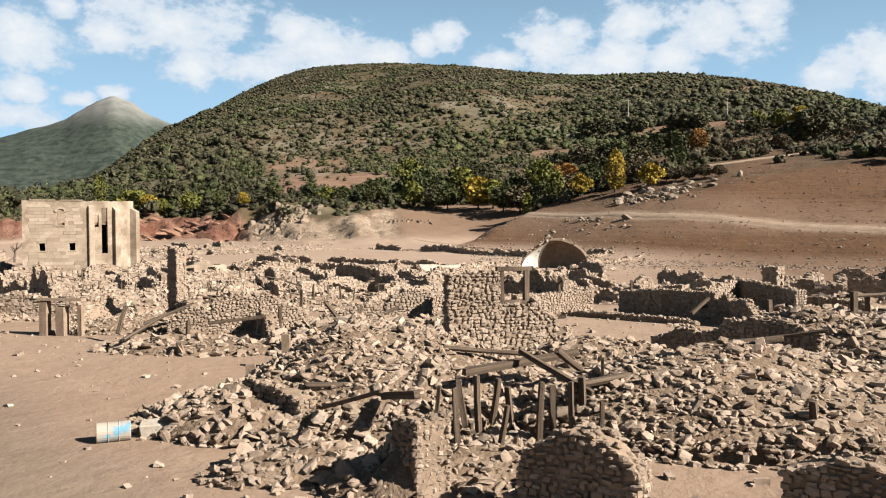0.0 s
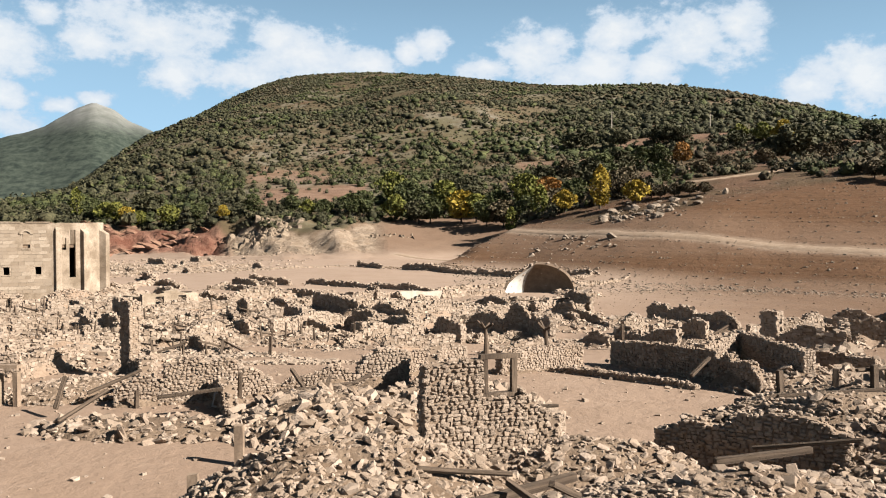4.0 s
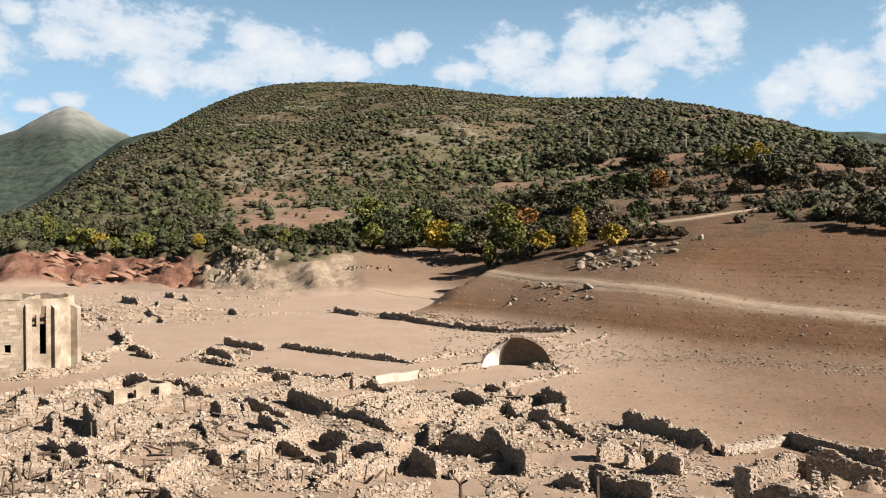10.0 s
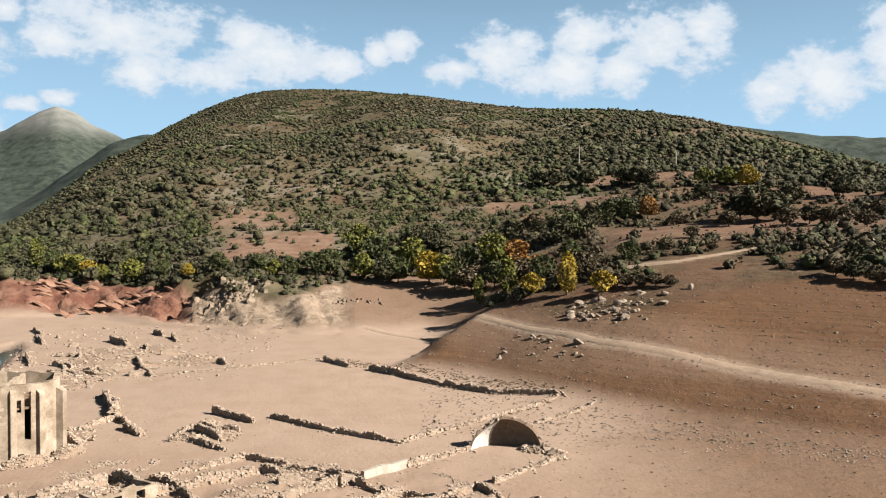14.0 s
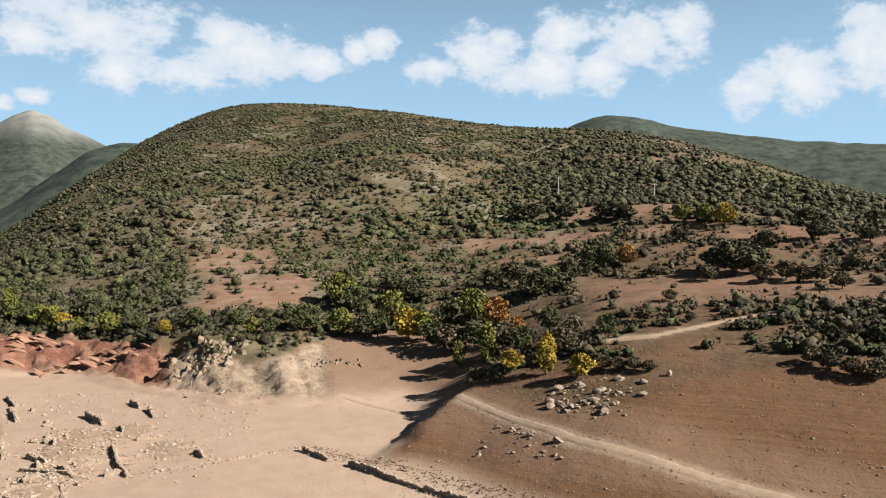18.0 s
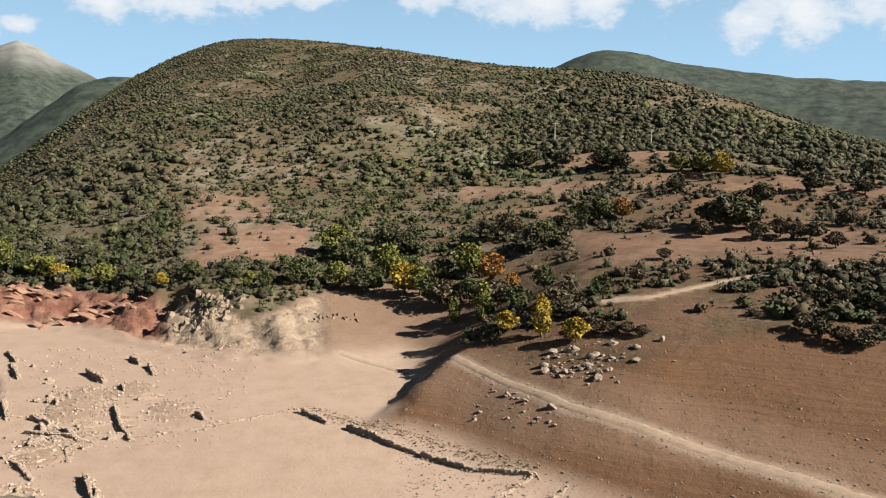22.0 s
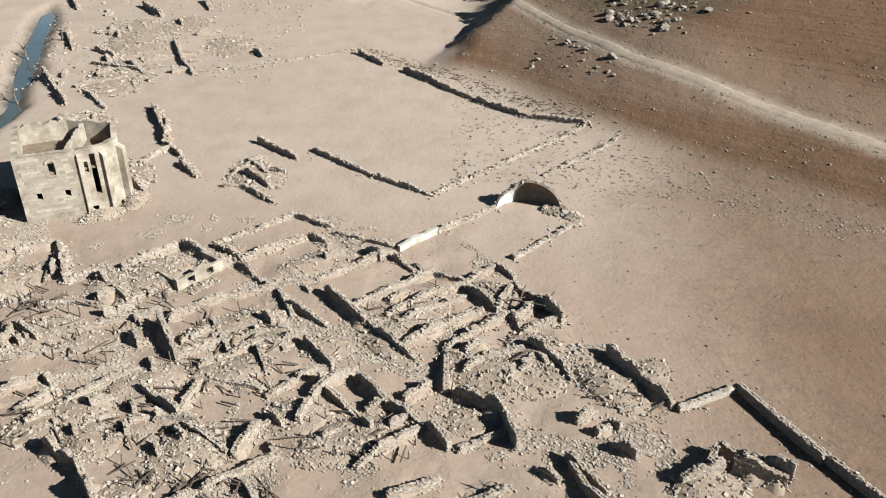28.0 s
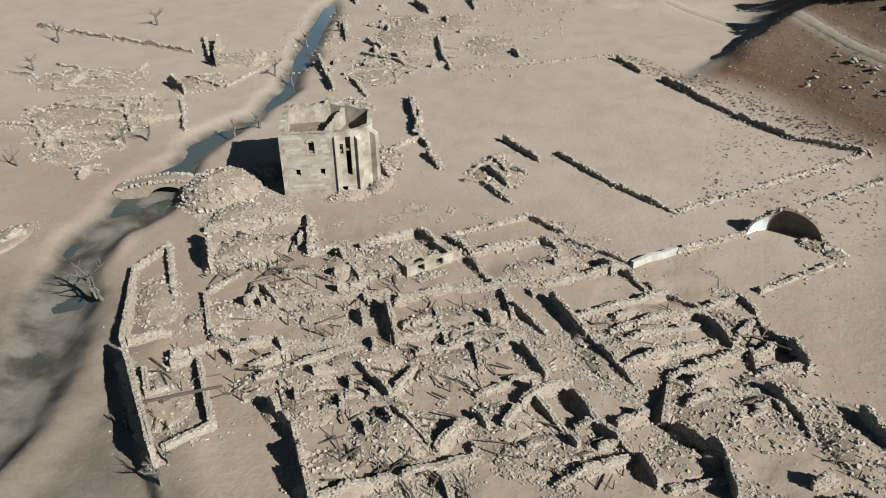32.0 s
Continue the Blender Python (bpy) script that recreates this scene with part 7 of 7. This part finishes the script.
scattered("scattered_stone", 5200, on_slope, 0.08, 0.24, 71, BOULDER, "small stones strewn over bare brown slope")
scattered("scattered_stone", 420, strand, 0.08, 0.2, 76, STONE, "small stones along an old drift line")
scattered("scattered_stone", 900, right_flat, 0.05, 0.16, 77, MOUND, "pebbles strewn over drying flats")
scattered("scattered_stone", 900, by_berm, 0.12, 0.32, 72, MOUND, "stones along the broken field bank")
scattered("scattered_stone", 9000, in_village, 0.06, 0.17, 73, STONE, "loose building stones strewn between ruined walls")
scattered("rubble_spread", 34000, rubble_field, 0.07, 0.19, 78, STONE, "broken building stones spread over the village ground")
scattered("scattered_stone", 900, by_lane, 0.05, 0.16, 74, STONE, "small stones strewn over dried silt")
scattered("scattered_stone", 1300, far_left, 0.15, 0.45, 75, STONE, "stones strewn over silt by the stream")


# ---- trees ----
def bush_forms(n, seed, leaves, w):
    """Low crowns of many small leaf sprays, each in a ball of radius one half."""
    rs = np.random.RandomState(seed)
    out = []
    for k in range(n):
        # a few uneven lobes make the outline
        lobes = rs.normal(0, 0.22, (5, 3)) * (1, 1, 0.6)
        c = lobes[rs.randint(5, size=leaves)]
        d = rs.normal(size=(leaves, 3))
        d /= np.linalg.norm(d, axis=1, keepdims=True)
        c = c + d * rs.uniform(0.16, 0.34, (leaves, 1))
        c[:, 2] = np.where(c[:, 2] < -0.3, -0.3 + 0.25 * (c[:, 2] + 0.3), c[:, 2])
        t = d + (0, 0, 0.25) + rs.normal(0, 0.30, (leaves, 3))             # sprays face outwards, more or less
        t /= np.linalg.norm(t, axis=1, keepdims=True)
        u = np.cross(t, rs.normal(size=(leaves, 3)))
        u /= np.linalg.norm(u, axis=1, keepdims=True)
        v = np.cross(t, u)
        s = w * rs.uniform(0.6, 1.3, (leaves, 1))
        out.append(np.stack([c - u * s, c - v * s * 0.8, c + u * s, c + v * s * 0.8], 1).reshape(-1, 3))
    return np.array(out)


def lump_forms(n, seed):
    """Rough rounded crowns for trees far up the hill."""
    rs = np.random.RandomState(seed)
    out = []
    for k in range(n):
        v = ICO1[0] @ np.linalg.qr(rs.normal(size=(3, 3)))[0]
        v = v * (1 + rs.normal(0, 0.2, (len(v), 1))) * 0.5
        v[:, 2] = np.where(v[:, 2] < -0.2, -0.2 + 0.4 * (v[:, 2] + 0.2), v[:, 2])
        out.append(v)
    return np.array(out)


OCTA = np.array([(0, 2, 4), (2, 1, 4), (1, 3, 4), (3, 0, 4), (2, 0, 5), (1, 2, 5), (3, 1, 5), (0, 3, 5)])


def small_forms(n, seed):
    """Rough small shrubs of eight faces."""
    rs = np.random.RandomState(seed)
    base = np.array([(1, 0, 0), (-1, 0, 0), (0, 1, 0), (0, -1, 0), (0, 0, 1), (0, 0, -0.5)]) * 0.5
    return base[None] * (1 + rs.normal(0, 0.2, (n, 6, 1))) + rs.normal(0, 0.07, (n, 6, 3))


def lumps(name, x, y, w, h, material, seed, label, far):
    """Distant scrub: rough crowns that run together."""
    rs = np.random.RandomState(seed)
    forms, tri = (small_forms(40, seed), OCTA) if far else (lump_forms(24, seed), ICO1[1])
    if far:
        # two or three stems to each clump
        k = np.repeat(np.arange(len(x)), 2)
        x, y, w, h = x[k] + rs.normal(0, 0.45, len(k)) * w[k], y[k] + rs.normal(0, 0.45, len(k)) * w[k], w[k] * rs.uniform(0.55, 1.0, len(k)), h[k] * rs.uniform(0.6, 1.0, len(k))
    nv = forms.shape[1]
    z = relief(x, y)[0]
    n = len(x)
    a = rs.uniform(0, 6.28, n)
    v = forms[rs.randint(len(forms), size=n)] * np.stack([w, w, h], 1)[:, None, :]
    c, s = np.cos(a)[:, None], np.sin(a)[:, None]
    v = np.stack([v[:, :, 0] * c - v[:, :, 1] * s + x[:, None], v[:, :, 0] * s + v[:, :, 1] * c + y[:, None], v[:, :, 2] + (z + h * 0.3)[:, None]], -1)
    me = mesh_from(name, v.reshape(-1, 3), (tri[None] + nv * np.arange(n)[:, None, None]).reshape(-1, 3), material, True)
    shade = me.attributes.new("crown_tone", "FLOAT", "POINT")
    shade.data.foreach_set("value", np.repeat(np.clip(rs.normal(0.5, 0.24, n), 0, 1), nv).astype(np.float32))
    tagged(new(name, me), label, "woodland", kind="stuff")


def wood(name, x, y, w, h, material, seed, label, leaves, spray):
    """Scrub woodland of low crowns."""
    rs = np.random.RandomState(seed)
    forms = bush_forms(24, seed, leaves, spray)
    z = relief(x, y)[0]
    n = len(x)
    i, a = rs.randint(len(forms), size=n), rs.uniform(0, 6.28, n)
    v = forms[i] * np.stack([w, w, h * 1.05], 1)[:, None, :]
    c, s = np.cos(a)[:, None], np.sin(a)[:, None]
    v = np.stack([v[:, :, 0] * c - v[:, :, 1] * s + x[:, None], v[:, :, 0] * s + v[:, :, 1] * c + y[:, None], v[:, :, 2] + (z + h * 0.33)[:, None]], -1)
    me = mesh_from(name, v.reshape(-1, 3), np.arange(n * leaves * 4).reshape(-1, 4), material)
    shade = me.attributes.new("crown_tone", "FLOAT", "POINT")
    shade.data.foreach_set("value", np.repeat(np.clip(rs.normal(0.68, 0.2, n), 0, 1), leaves * 4).astype(np.float32))
    tagged(new(name, me), label, "woodland", kind="stuff")


def hillside():
    rs = np.random.RandomState(101)
    n = 100000
    az = rs.uniform(-33, 40, n)
    r = np.sqrt(rs.uniform(205 ** 2, 1230 ** 2, n))
    x, y = r * np.sin(np.radians(az)), r * np.cos(np.radians(az))
    z, m = relief(x, y)
    crest = np.interp(az, AZ_C, CREST_R)
    edge_left = az < 5.5 + 0.012 * (r - 210)
    ok = (m["hill"] > 0.6) & (r < crest * 1.06) & (m["path"] < 0.2)
    # how thick the scrub stands
    patch = noise2(x, y, 85, 21, 4) * 1.5
    fine = noise2(x, y, 24, 27, 3)
    dens = np.where(edge_left | (r >= 480), 0.72 + 1.3 * patch + 2.0 * fine, 0.0)
    terr = ~edge_left & (r < 480)
    rows = noise2(az * 9, r * 1.7, 36, 22, 3)         # hedges along the terraces
    dens = np.where(terr, np.clip((rows + 0.10) * 7, 0, 0.95) + 0.16, dens)
    dens = np.where((r < 470) & (az < -12.5), dens + 0.5, dens)
    dens = np.where(~edge_left & (r >= 480), dens + np.where(r < 600, 0.5, 0.3), dens)
    dens = np.minimum(dens, openings(x, y, r, az)[0])
    dens = np.where((np.abs(az + 2.4 - (r - 300) * 0.03) < 2.2) & (r < 470), 1.1, dens)     # the wooded stream
    dens = np.where((np.abs(az - 5) < 4.5) & (r > 236) & (r < 300), 1.0, dens)
    dens = np.where((az > 26.8) & (r > 193) & (r < 247), 1.0, dens)
    # wanted number per area grows nearer to the foot
    thin = 0.85
    keep = ok & (rs.uniform(0, 1, n) < dens * thin)
    x, y, r, az = x[keep], y[keep], r[keep], az[keep]
    tint = noise2(x, y, 90, 23, 3) + rs.normal(0, 0.12, len(x))
    size = np.where(r < 420, rs.uniform(1.3, 4.0, len(x)), np.where(r < 700, rs.uniform(1.6, 4.4, len(x)), rs.uniform(2.0, 4.6, len(x))))
    size = size * np.where(r > 0.9 * np.interp(az, AZ_C, CREST_R), 0.75, 1.0)
    size = size * np.clip(np.exp(rs.normal(0, 0.3, len(x))), 0.5, 1.8)
    size = size * np.where(((az > 26.5) & (r < 250)) | ((az > 12) & (r > 480)) | ((az < -12.5) & (r < 520)), 1.35, 1.0)
    hi = size * rs.uniform(0.75, 1.1, len(x))
    right = (az > 4) & (r < 440)
    kind = np.where(tint > 0.2, 2, np.where(tint < -0.24, 1, 0))
    kind = np.where(right & (rs.uniform(0, 1, len(x)) < 0.35), 1, kind)
    stream = (np.abs(az - 1.5) < 5) & (r < 400)
    kind = np.where(stream & (rs.uniform(0, 1, len(x)) < 0.5), 2, kind)
    for k, mt, lab in ((0, LEAF_OAK, "dark evergreen oak scrub on hillside"), (1, LEAF_BROWN, "brownish autumn scrub on hillside"), (2, LEAF_GREEN, "green scrub on hillside")):
        for j, (r0, r1, leaves, spray) in enumerate(((0, 430, 42, 0.094), (430, 620, 14, 0.12), (620, 9000, 0, 0))):
            s = (kind == k) & (r >= r0) & (r < r1)
            if s.sum():
                lumps("woodland", x[s], y[s], size[s] * (0.70, 0.82, 1.0)[j], hi[s] * (0.66, 0.70, 0.66)[j], mt, 150 + k + 5 * j, lab, j == 2)
                if leaves:
                    wood("leafy_scrub", x[s], y[s], size[s], hi[s], mt, 110 + k + 5 * j, lab, leaves, spray)
    # low garrigue between the crowns
    n = 32000
    az = rs.uniform(-31, 12, n)
    r = np.sqrt(rs.uniform(300 ** 2, 1180 ** 2, n))
    x, y = r * np.sin(np.radians(az)), r * np.cos(np.radians(az))
    z, m = relief(x, y)
    ok = (m["hill"] > 0.7) & (r < np.interp(az, AZ_C, CREST_R)) & (m["redhill"] < 0.3) & (rs.uniform(0, 1, n) < 0.75 + 1.6 * noise2(x, y, 40, 29, 3)) & (az < 5.5 + 0.012 * (r - 210))
    x, y, r = x[ok], y[ok], r[ok]
    size = rs.uniform(0.9, 2.3, len(x))
    kind = noise2(x, y, 60, 30, 3) + rs.normal(0, 0.15, len(x))
    for k, mt, lab in ((0, LEAF_OAK, "low dark scrub between the oaks"), (1, LEAF_BROWN, "low brownish scrub between the oaks")):
        s = (kind > 0) == (k == 0)
        lumps("woodland", x[s], y[s], size[s], size[s] * 0.6, mt, 190 + k, lab, True)


hillside()


def leafy(name, kind, seed, n, form):
    """A crown of many small leaf clumps."""
    rs = np.random.RandomState(seed)
    a, t = rs.uniform(0, 6.28, n), rs.uniform(0, 1, n)
    if form == "poplar":
        rad = 0.23 * np.sin(np.pi * np.clip(t * 0.93 + 0.07, 0, 1)) ** 0.7 * (1 + 0.3 * np.sin(3 * a + 9 * t))
        z = 0.10 + 0.9 * t
    else:
        rad = 0.46 * np.sin(np.pi * np.clip(t * 0.9 + 0.08, 0, 1)) ** 0.6 * (1 + 0.28 * np.sin(2 * a + 7 * t + seed))
        z = 0.22 + 0.78 * t
    q = rad * np.sqrt(rs.uniform(0.25, 1, n))
    c = np.stack([q * np.cos(a), q * np.sin(a), z + rs.normal(0, 0.015, n)], 1)
    w = rs.uniform(0.022, 0.05, n) * (1.0 if form == "poplar" else 1.35)
    tri = rs.normal(size=(n, 2, 3))
    tri /= np.linalg.norm(tri, axis=2, keepdims=True)
    u, v = tri[:, 0] * w[:, None], tri[:, 1] * w[:, None]
    verts = np.stack([c - u, c + v, c + u, c - v], 1).reshape(-1, 3)
    f = np.arange(4 * n).reshape(-1, 4)
    me = mesh_from(name, verts, f, kind)
    tone = me.attributes.new("crown_tone", "FLOAT", "POINT")
    tone.data.foreach_set("value", np.full(len(verts), 0.55, np.float32))
    return me


def trunk_mesh(seed, form):
    rs = random.Random(seed)
    bm = bmesh.new()
    rings = []
    for k in range(7):
        t = k / 6
        r = 0.028 * (1 - 0.8 * t) + (0.012 if k == 0 else 0)
        rings.append([bm.verts.new((0.012 * math.sin(4 * t + seed) + r * math.cos(2 * math.pi * j / 7), r * math.sin(2 * math.pi * j / 7), 0.8 * t - 0.02)) for j in range(7)])
    for p, q in zip(rings[:-1], rings[1:]):
        for j in range(7):
            bm.faces.new((p[j], p[(j + 1) % 7], q[(j + 1) % 7], q[j]))
    for k in range(8):
        a, z = rs.uniform(0, 6.28), rs.uniform(0.2, 0.65)
        ln = 0.14 if form == "poplar" else 0.3
        e = Vector((math.cos(a) * ln, math.sin(a) * ln, z + (0.2 if form == "poplar" else 0.12)))
        b = [bm.verts.new((0.008 * math.cos(j * 2.1), 0.008 * math.sin(j * 2.1), z)) for j in range(3)]
        tip = bm.verts.new(e)
        for j in range(3):
            bm.faces.new((b[j], b[(j + 1) % 3], tip))
    me = bpy.data.meshes.new("trunk")
    bm.to_mesh(me)
    bm.free()
    me.materials.append(BARK)
    return me


TRUNKS = {"poplar": trunk_mesh(1, "poplar"), "round": trunk_mesh(2, "round")}
CROWNS = {}


def tree(x, y, h, kind, form, wide=1.0):
    mt, word = {"gold": (LEAF_GOLD, "golden yellow autumn"), "lime": (LEAF_LIME, "yellow-green autumn"), "green": (LEAF_GREEN, "green"), "rust": (LEAF_RUST, "rust-brown autumn"),
                "oak": (LEAF_OAK, "dark evergreen"), "brown": (LEAF_BROWN, "brownish autumn")}[kind]
    key = (kind, form, random.randrange(2))
    if key not in CROWNS:
        CROWNS[key] = leafy("crown", mt, 40 + len(CROWNS), 900 if form == "poplar" else 1100, form)
    z = ground_z(x, y)
    noun = "poplar_tree" if form == "poplar" else "oak_tree" if kind == "oak" else "broadleaf_tree"
    ob = thing(noun, x, y, z - 0.1, f"{word} {'poplar' if form == 'poplar' else 'tree'} with dense leaves on the valley slope", "tree", "valley trees")
    ob.matrix_world = Matrix.Translation((x, y, z - 0.1)) @ Matrix.Rotation(random.uniform(0, 6.3), 4, "Z") @ Matrix.Diagonal((h * wide, h * wide, h, 1))
    for nm, me in (("trunk", TRUNKS[form]), ("crown", CROWNS[key])):
        p = new(nm, me)
        p.parent = ob


random.seed(41)
tree(33.5, 239.0, 11.7, "lime", "poplar", 1.0)
tree(35.2, 206.5, 5.8, "gold", "round", 1.0)
tree(42.3, 198.0, 10.4, "gold", "poplar", 1.0)
tree(48.6, 189.2, 6.0, "gold", "round", 1.0)
tree(26.0, 247.7, 8.4, "lime", "poplar", 1.0)
tree(35.0, 286.2, 11.5, "lime", "round", 1.0)
tree(41.1, 273.1, 10.0, "rust", "round", 1.0)
tree(45.0, 255.0, 6.0, "rust", "round", 1.0)
tree(7.2, 299.9, 12.7, "lime", "round", 1.0)
tree(12.2, 281.0, 11.3, "gold", "round", 1.0)
tree(17.3, 278.8, 9.8, "lime", "round", 1.0)
tree(-13.3, 325.6, 12.3, "lime", "round", 1.0)
tree(-11.0, 291.4, 9.4, "lime", "round", 1.0)
tree(50.7, 233.8, 7.3, "green", "round", 1.0)
tree(25.5, 287.9, 8.4, "green", "round", 1.0)
tree(1.6, 287.4, 9.4, "green", "round", 1.0)
tree(-22.4, 292.9, 9.4, "green", "round", 1.0)
tree(-26.0, 289.5, 8.1, "green", "round", 1.0)
tree(-2.4, 287.4, 8.4, "oak", "round", 1.3)
tree(-6.9, 316.5, 10.4, "green", "round", 1.0)
tree(8.8, 334.1, 9.7, "oak", "round", 1.3)
tree(17.5, 324.6, 9.9, "oak", "round", 1.3)
tree(20.2, 270.2, 9.1, "green", "round", 1.0)
tree(25.3, 264.7, 8.9, "brown", "round", 1.3)
tree(32.3, 261.1, 8.5, "green", "round", 1.0)
tree(39.0, 245.1, 8.0, "brown", "round", 1.3)
tree(40.7, 221.8, 7.2, "green", "round", 1.0)
tree(48.7, 208.7, 6.9, "brown", "round", 1.3)
tree(53.3, 215.3, 6.4, "brown", "round", 1.3)
tree(57.8, 287.5, 9.4, "oak", "round", 1.3)
tree(63.8, 291.5, 10.0, "green", "round", 1.0)
tree(69.8, 295.5, 9.7, "oak", "round", 1.3)
tree(84.0, 317.1, 9.5, "green", "round", 1.0)
tree(90.9, 317.4, 9.6, "green", "round", 1.0)
tree(100.1, 317.8, 8.7, "rust", "round", 1.0)
tree(55.1, 319.0, 8.5, "brown", "round", 1.3)
tree(46.0, 318.2, 8.4, "oak", "round", 1.3)
tree(-144.4, 340.5, 12.4, "lime", "poplar", 1.0)
tree(-129.0, 331.4, 8.8, "lime", "round", 1.0)
tree(-123.9, 329.1, 8.7, "lime", "round", 1.0)
tree(-117.4, 322.7, 6.5, "gold", "round", 1.0)
tree(-111.8, 321.6, 6.5, "lime", "round", 1.0)
tree(-99.4, 318.4, 9.3, "lime", "round", 1.0)
tree(-72.9, 295.4, 4.9, "gold", "round", 1.0)
tree(-62.5, 297.3, 7.5, "green", "round", 1.0)
tree(-47.8, 292.0, 6.5, "green", "round", 1.0)
tree(-112.0, 331.5, 10.2, "oak", "round", 1.3)
tree(-135.5, 334.3, 9.5, "green", "round", 1.0)
tree(-85.6, 310.0, 7.0, "green", "round", 1.0)
tree(-41.0, 285.7, 5.9, "lime", "round", 1.0)
tree(-35.3, 285.5, 6.3, "green", "round", 1.0)
tree(156.6, 404.6, 9.4, "lime", "round", 1.0)
tree(167.1, 401.4, 10.1, "lime", "round", 1.0)
tree(172.9, 391.2, 11.2, "gold", "round", 1.0)
tree(134.5, 350.7, 7.6, "oak", "round", 1.3)
tree(127.9, 426.2, 9.7, "oak", "round", 1.3)
tree(123.3, 431.7, 9.1, "oak", "round", 1.3)
tree(132.5, 421.6, 8.3, "oak", "round", 1.3)
tree(107.0, 447.4, 9.4, "oak", "round", 1.3)
tree(82.0, 457.8, 10.1, "oak", "round", 1.3)
tree(90.0, 457.3, 9.5, "oak", "round", 1.3)
tree(128.4, 283.0, 13.1, "oak", "round", 1.3)
tree(126.8, 293.7, 9.3, "oak", "round", 1.3)
tree(134.9, 283.4, 10.0, "oak", "round", 1.3)
tree(162.3, 328.3, 9.0, "oak", "round", 1.3)
tree(194.0, 343.3, 8.6, "oak", "round", 1.3)
tree(209.3, 380.8, 8.2, "oak", "round", 1.3)
tree(209.8, 331.3, 8.0, "oak", "round", 1.3)
tree(253.3, 395.1, 8.2, "oak", "round", 1.3)
tree(138.8, 266.6, 6.5, "brown", "round", 1.3)
tree(141.0, 259.7, 6.0, "brown", "round", 1.3)
tree(146.0, 258.1, 6.0, "brown", "round", 1.3)
tree(142.1, 239.2, 5.2, "brown", "round", 1.3)
tree(169.8, 277.9, 6.1, "brown", "round", 1.3)
tree(130.2, 265.3, 6.4, "brown", "round", 1.3)
tree(115.0, 275.7, 5.6, "brown", "round", 1.3)
tree(102.7, 292.4, 4.9, "brown", "round", 1.3)
tree(89.5, 242.2, 3.7, "brown", "round", 1.3)
tree(95.6, 173.5, 3.9, "brown", "round", 1.25)
tree(97.0, 169.0, 4.6, "oak", "round", 1.25)
tree(99.6, 164.9, 4.0, "brown", "round", 1.25)
tree(102.6, 161.6, 4.3, "brown", "round", 1.25)
tree(106.5, 162.9, 4.0, "oak", "round", 1.25)
tree(102.6, 188.8, 3.8, "brown", "round", 1.25)
tree(107.4, 187.3, 4.1, "oak", "round", 1.25)
tree(112.5, 184.1, 3.9, "brown", "round", 1.25)
tree(115.9, 180.7, 4.3, "green", "round", 1.25)
tree(62.2, 214.1, 6.2, "green", "round", 1.0)
tree(86.2, 218.1, 2.5, "brown", "round", 1.25)
tree(74.9, 222.3, 4.1, "brown", "round", 1.3)
tree(103.8, 225.1, 2.2, "brown", "round", 1.25)
tree(54.9, 191.1, 3.2, "brown", "round", 1.3)
tree(57.4, 188.3, 3.2, "brown", "round", 1.3)
tree(60.2, 186.3, 3.1, "brown", "round", 1.3)
tree(62.6, 183.4, 2.8, "brown", "round", 1.3)
tree(53.5, 193.7, 3.5, "brown", "round", 1.3)


def pylon(x, y, h):
    py = thing("power_pole", x, y, ground_z(x, y) - 0.3, "slim pale concrete power pole with cross arm", "pole", "power poles")
    bm = bmesh.new()
    vs = box(bm, -0.35, -0.3, 0, 0.35, 0.3, h)
    for v in vs[4:]:
        v.co.x *= 0.5
        v.co.y *= 0.5
    part("pole", bm, PLASTER, py)
    bm = bmesh.new()
    box(bm, -1.6, -0.12, h - 1.0, 1.6, 0.12, h - 0.75)
    part("cross_arm", bm, PLASTER, py)


pylon(114, 498, 13)
pylon(165, 470, 11)


def ribbon(name, pts, wide, seed, label):
    """A dirt road laid over the ground."""
    rs = np.random.RandomState(seed)
    P = []
    for a, b in zip(pts[:-1], pts[1:]):
        n = max(2, int(np.hypot(*(b - a)) / 1.2))
        P += [a + (b - a) * k / n for k in range(n)]
    P = np.array(P)
    for _ in range(6):
        P[1:-1] = (P[:-2] + 2 * P[1:-1] + P[2:]) / 4
    D = np.gradient(P, axis=0)
    D /= np.linalg.norm(D, axis=1, keepdims=True)
    nrm = np.stack([-D[:, 1], D[:, 0]], 1)
    cols = np.array((-1, -0.6, -0.2, 0.2, 0.6, 1.0)) * wide / 2
    jit = 1 + rs.uniform(-0.22, 0.22, (len(P), 1)) * (np.abs(cols) > wide * 0.45)
    x = P[:, :1] + nrm[:, :1] * cols * jit
    y = P[:, 1:] + nrm[:, 1:] * cols * jit
    z = relief(x, y)[0] + np.where(np.abs(cols) > wide * 0.45, -0.03, 0.16)
    m = len(cols)
    i, j = np.meshgrid(np.arange(len(P) - 1), np.arange(m - 1), indexing="ij")
    f = np.stack([i * m + j, (i + 1) * m + j, (i + 1) * m + j + 1, i * m + j + 1], -1).reshape(-1, 4)
    tagged(new(name, mesh_from(name, np.stack([x, y, z], -1), f, ROADDIRT, True)), label, "road", kind="structure")


ROADDIRT = plain_rough("road_dirt", (0.42, 0.30, 0.205), (0.52, 0.39, 0.28), 0.5, 0.95, fine=6.0, bump=0.3)
ribbon("road", ROAD, 2.5, 1, "pale dirt road crossing the bare slope")
ribbon("track", TRACK, 2.2, 2, "pale farm track between meadows")
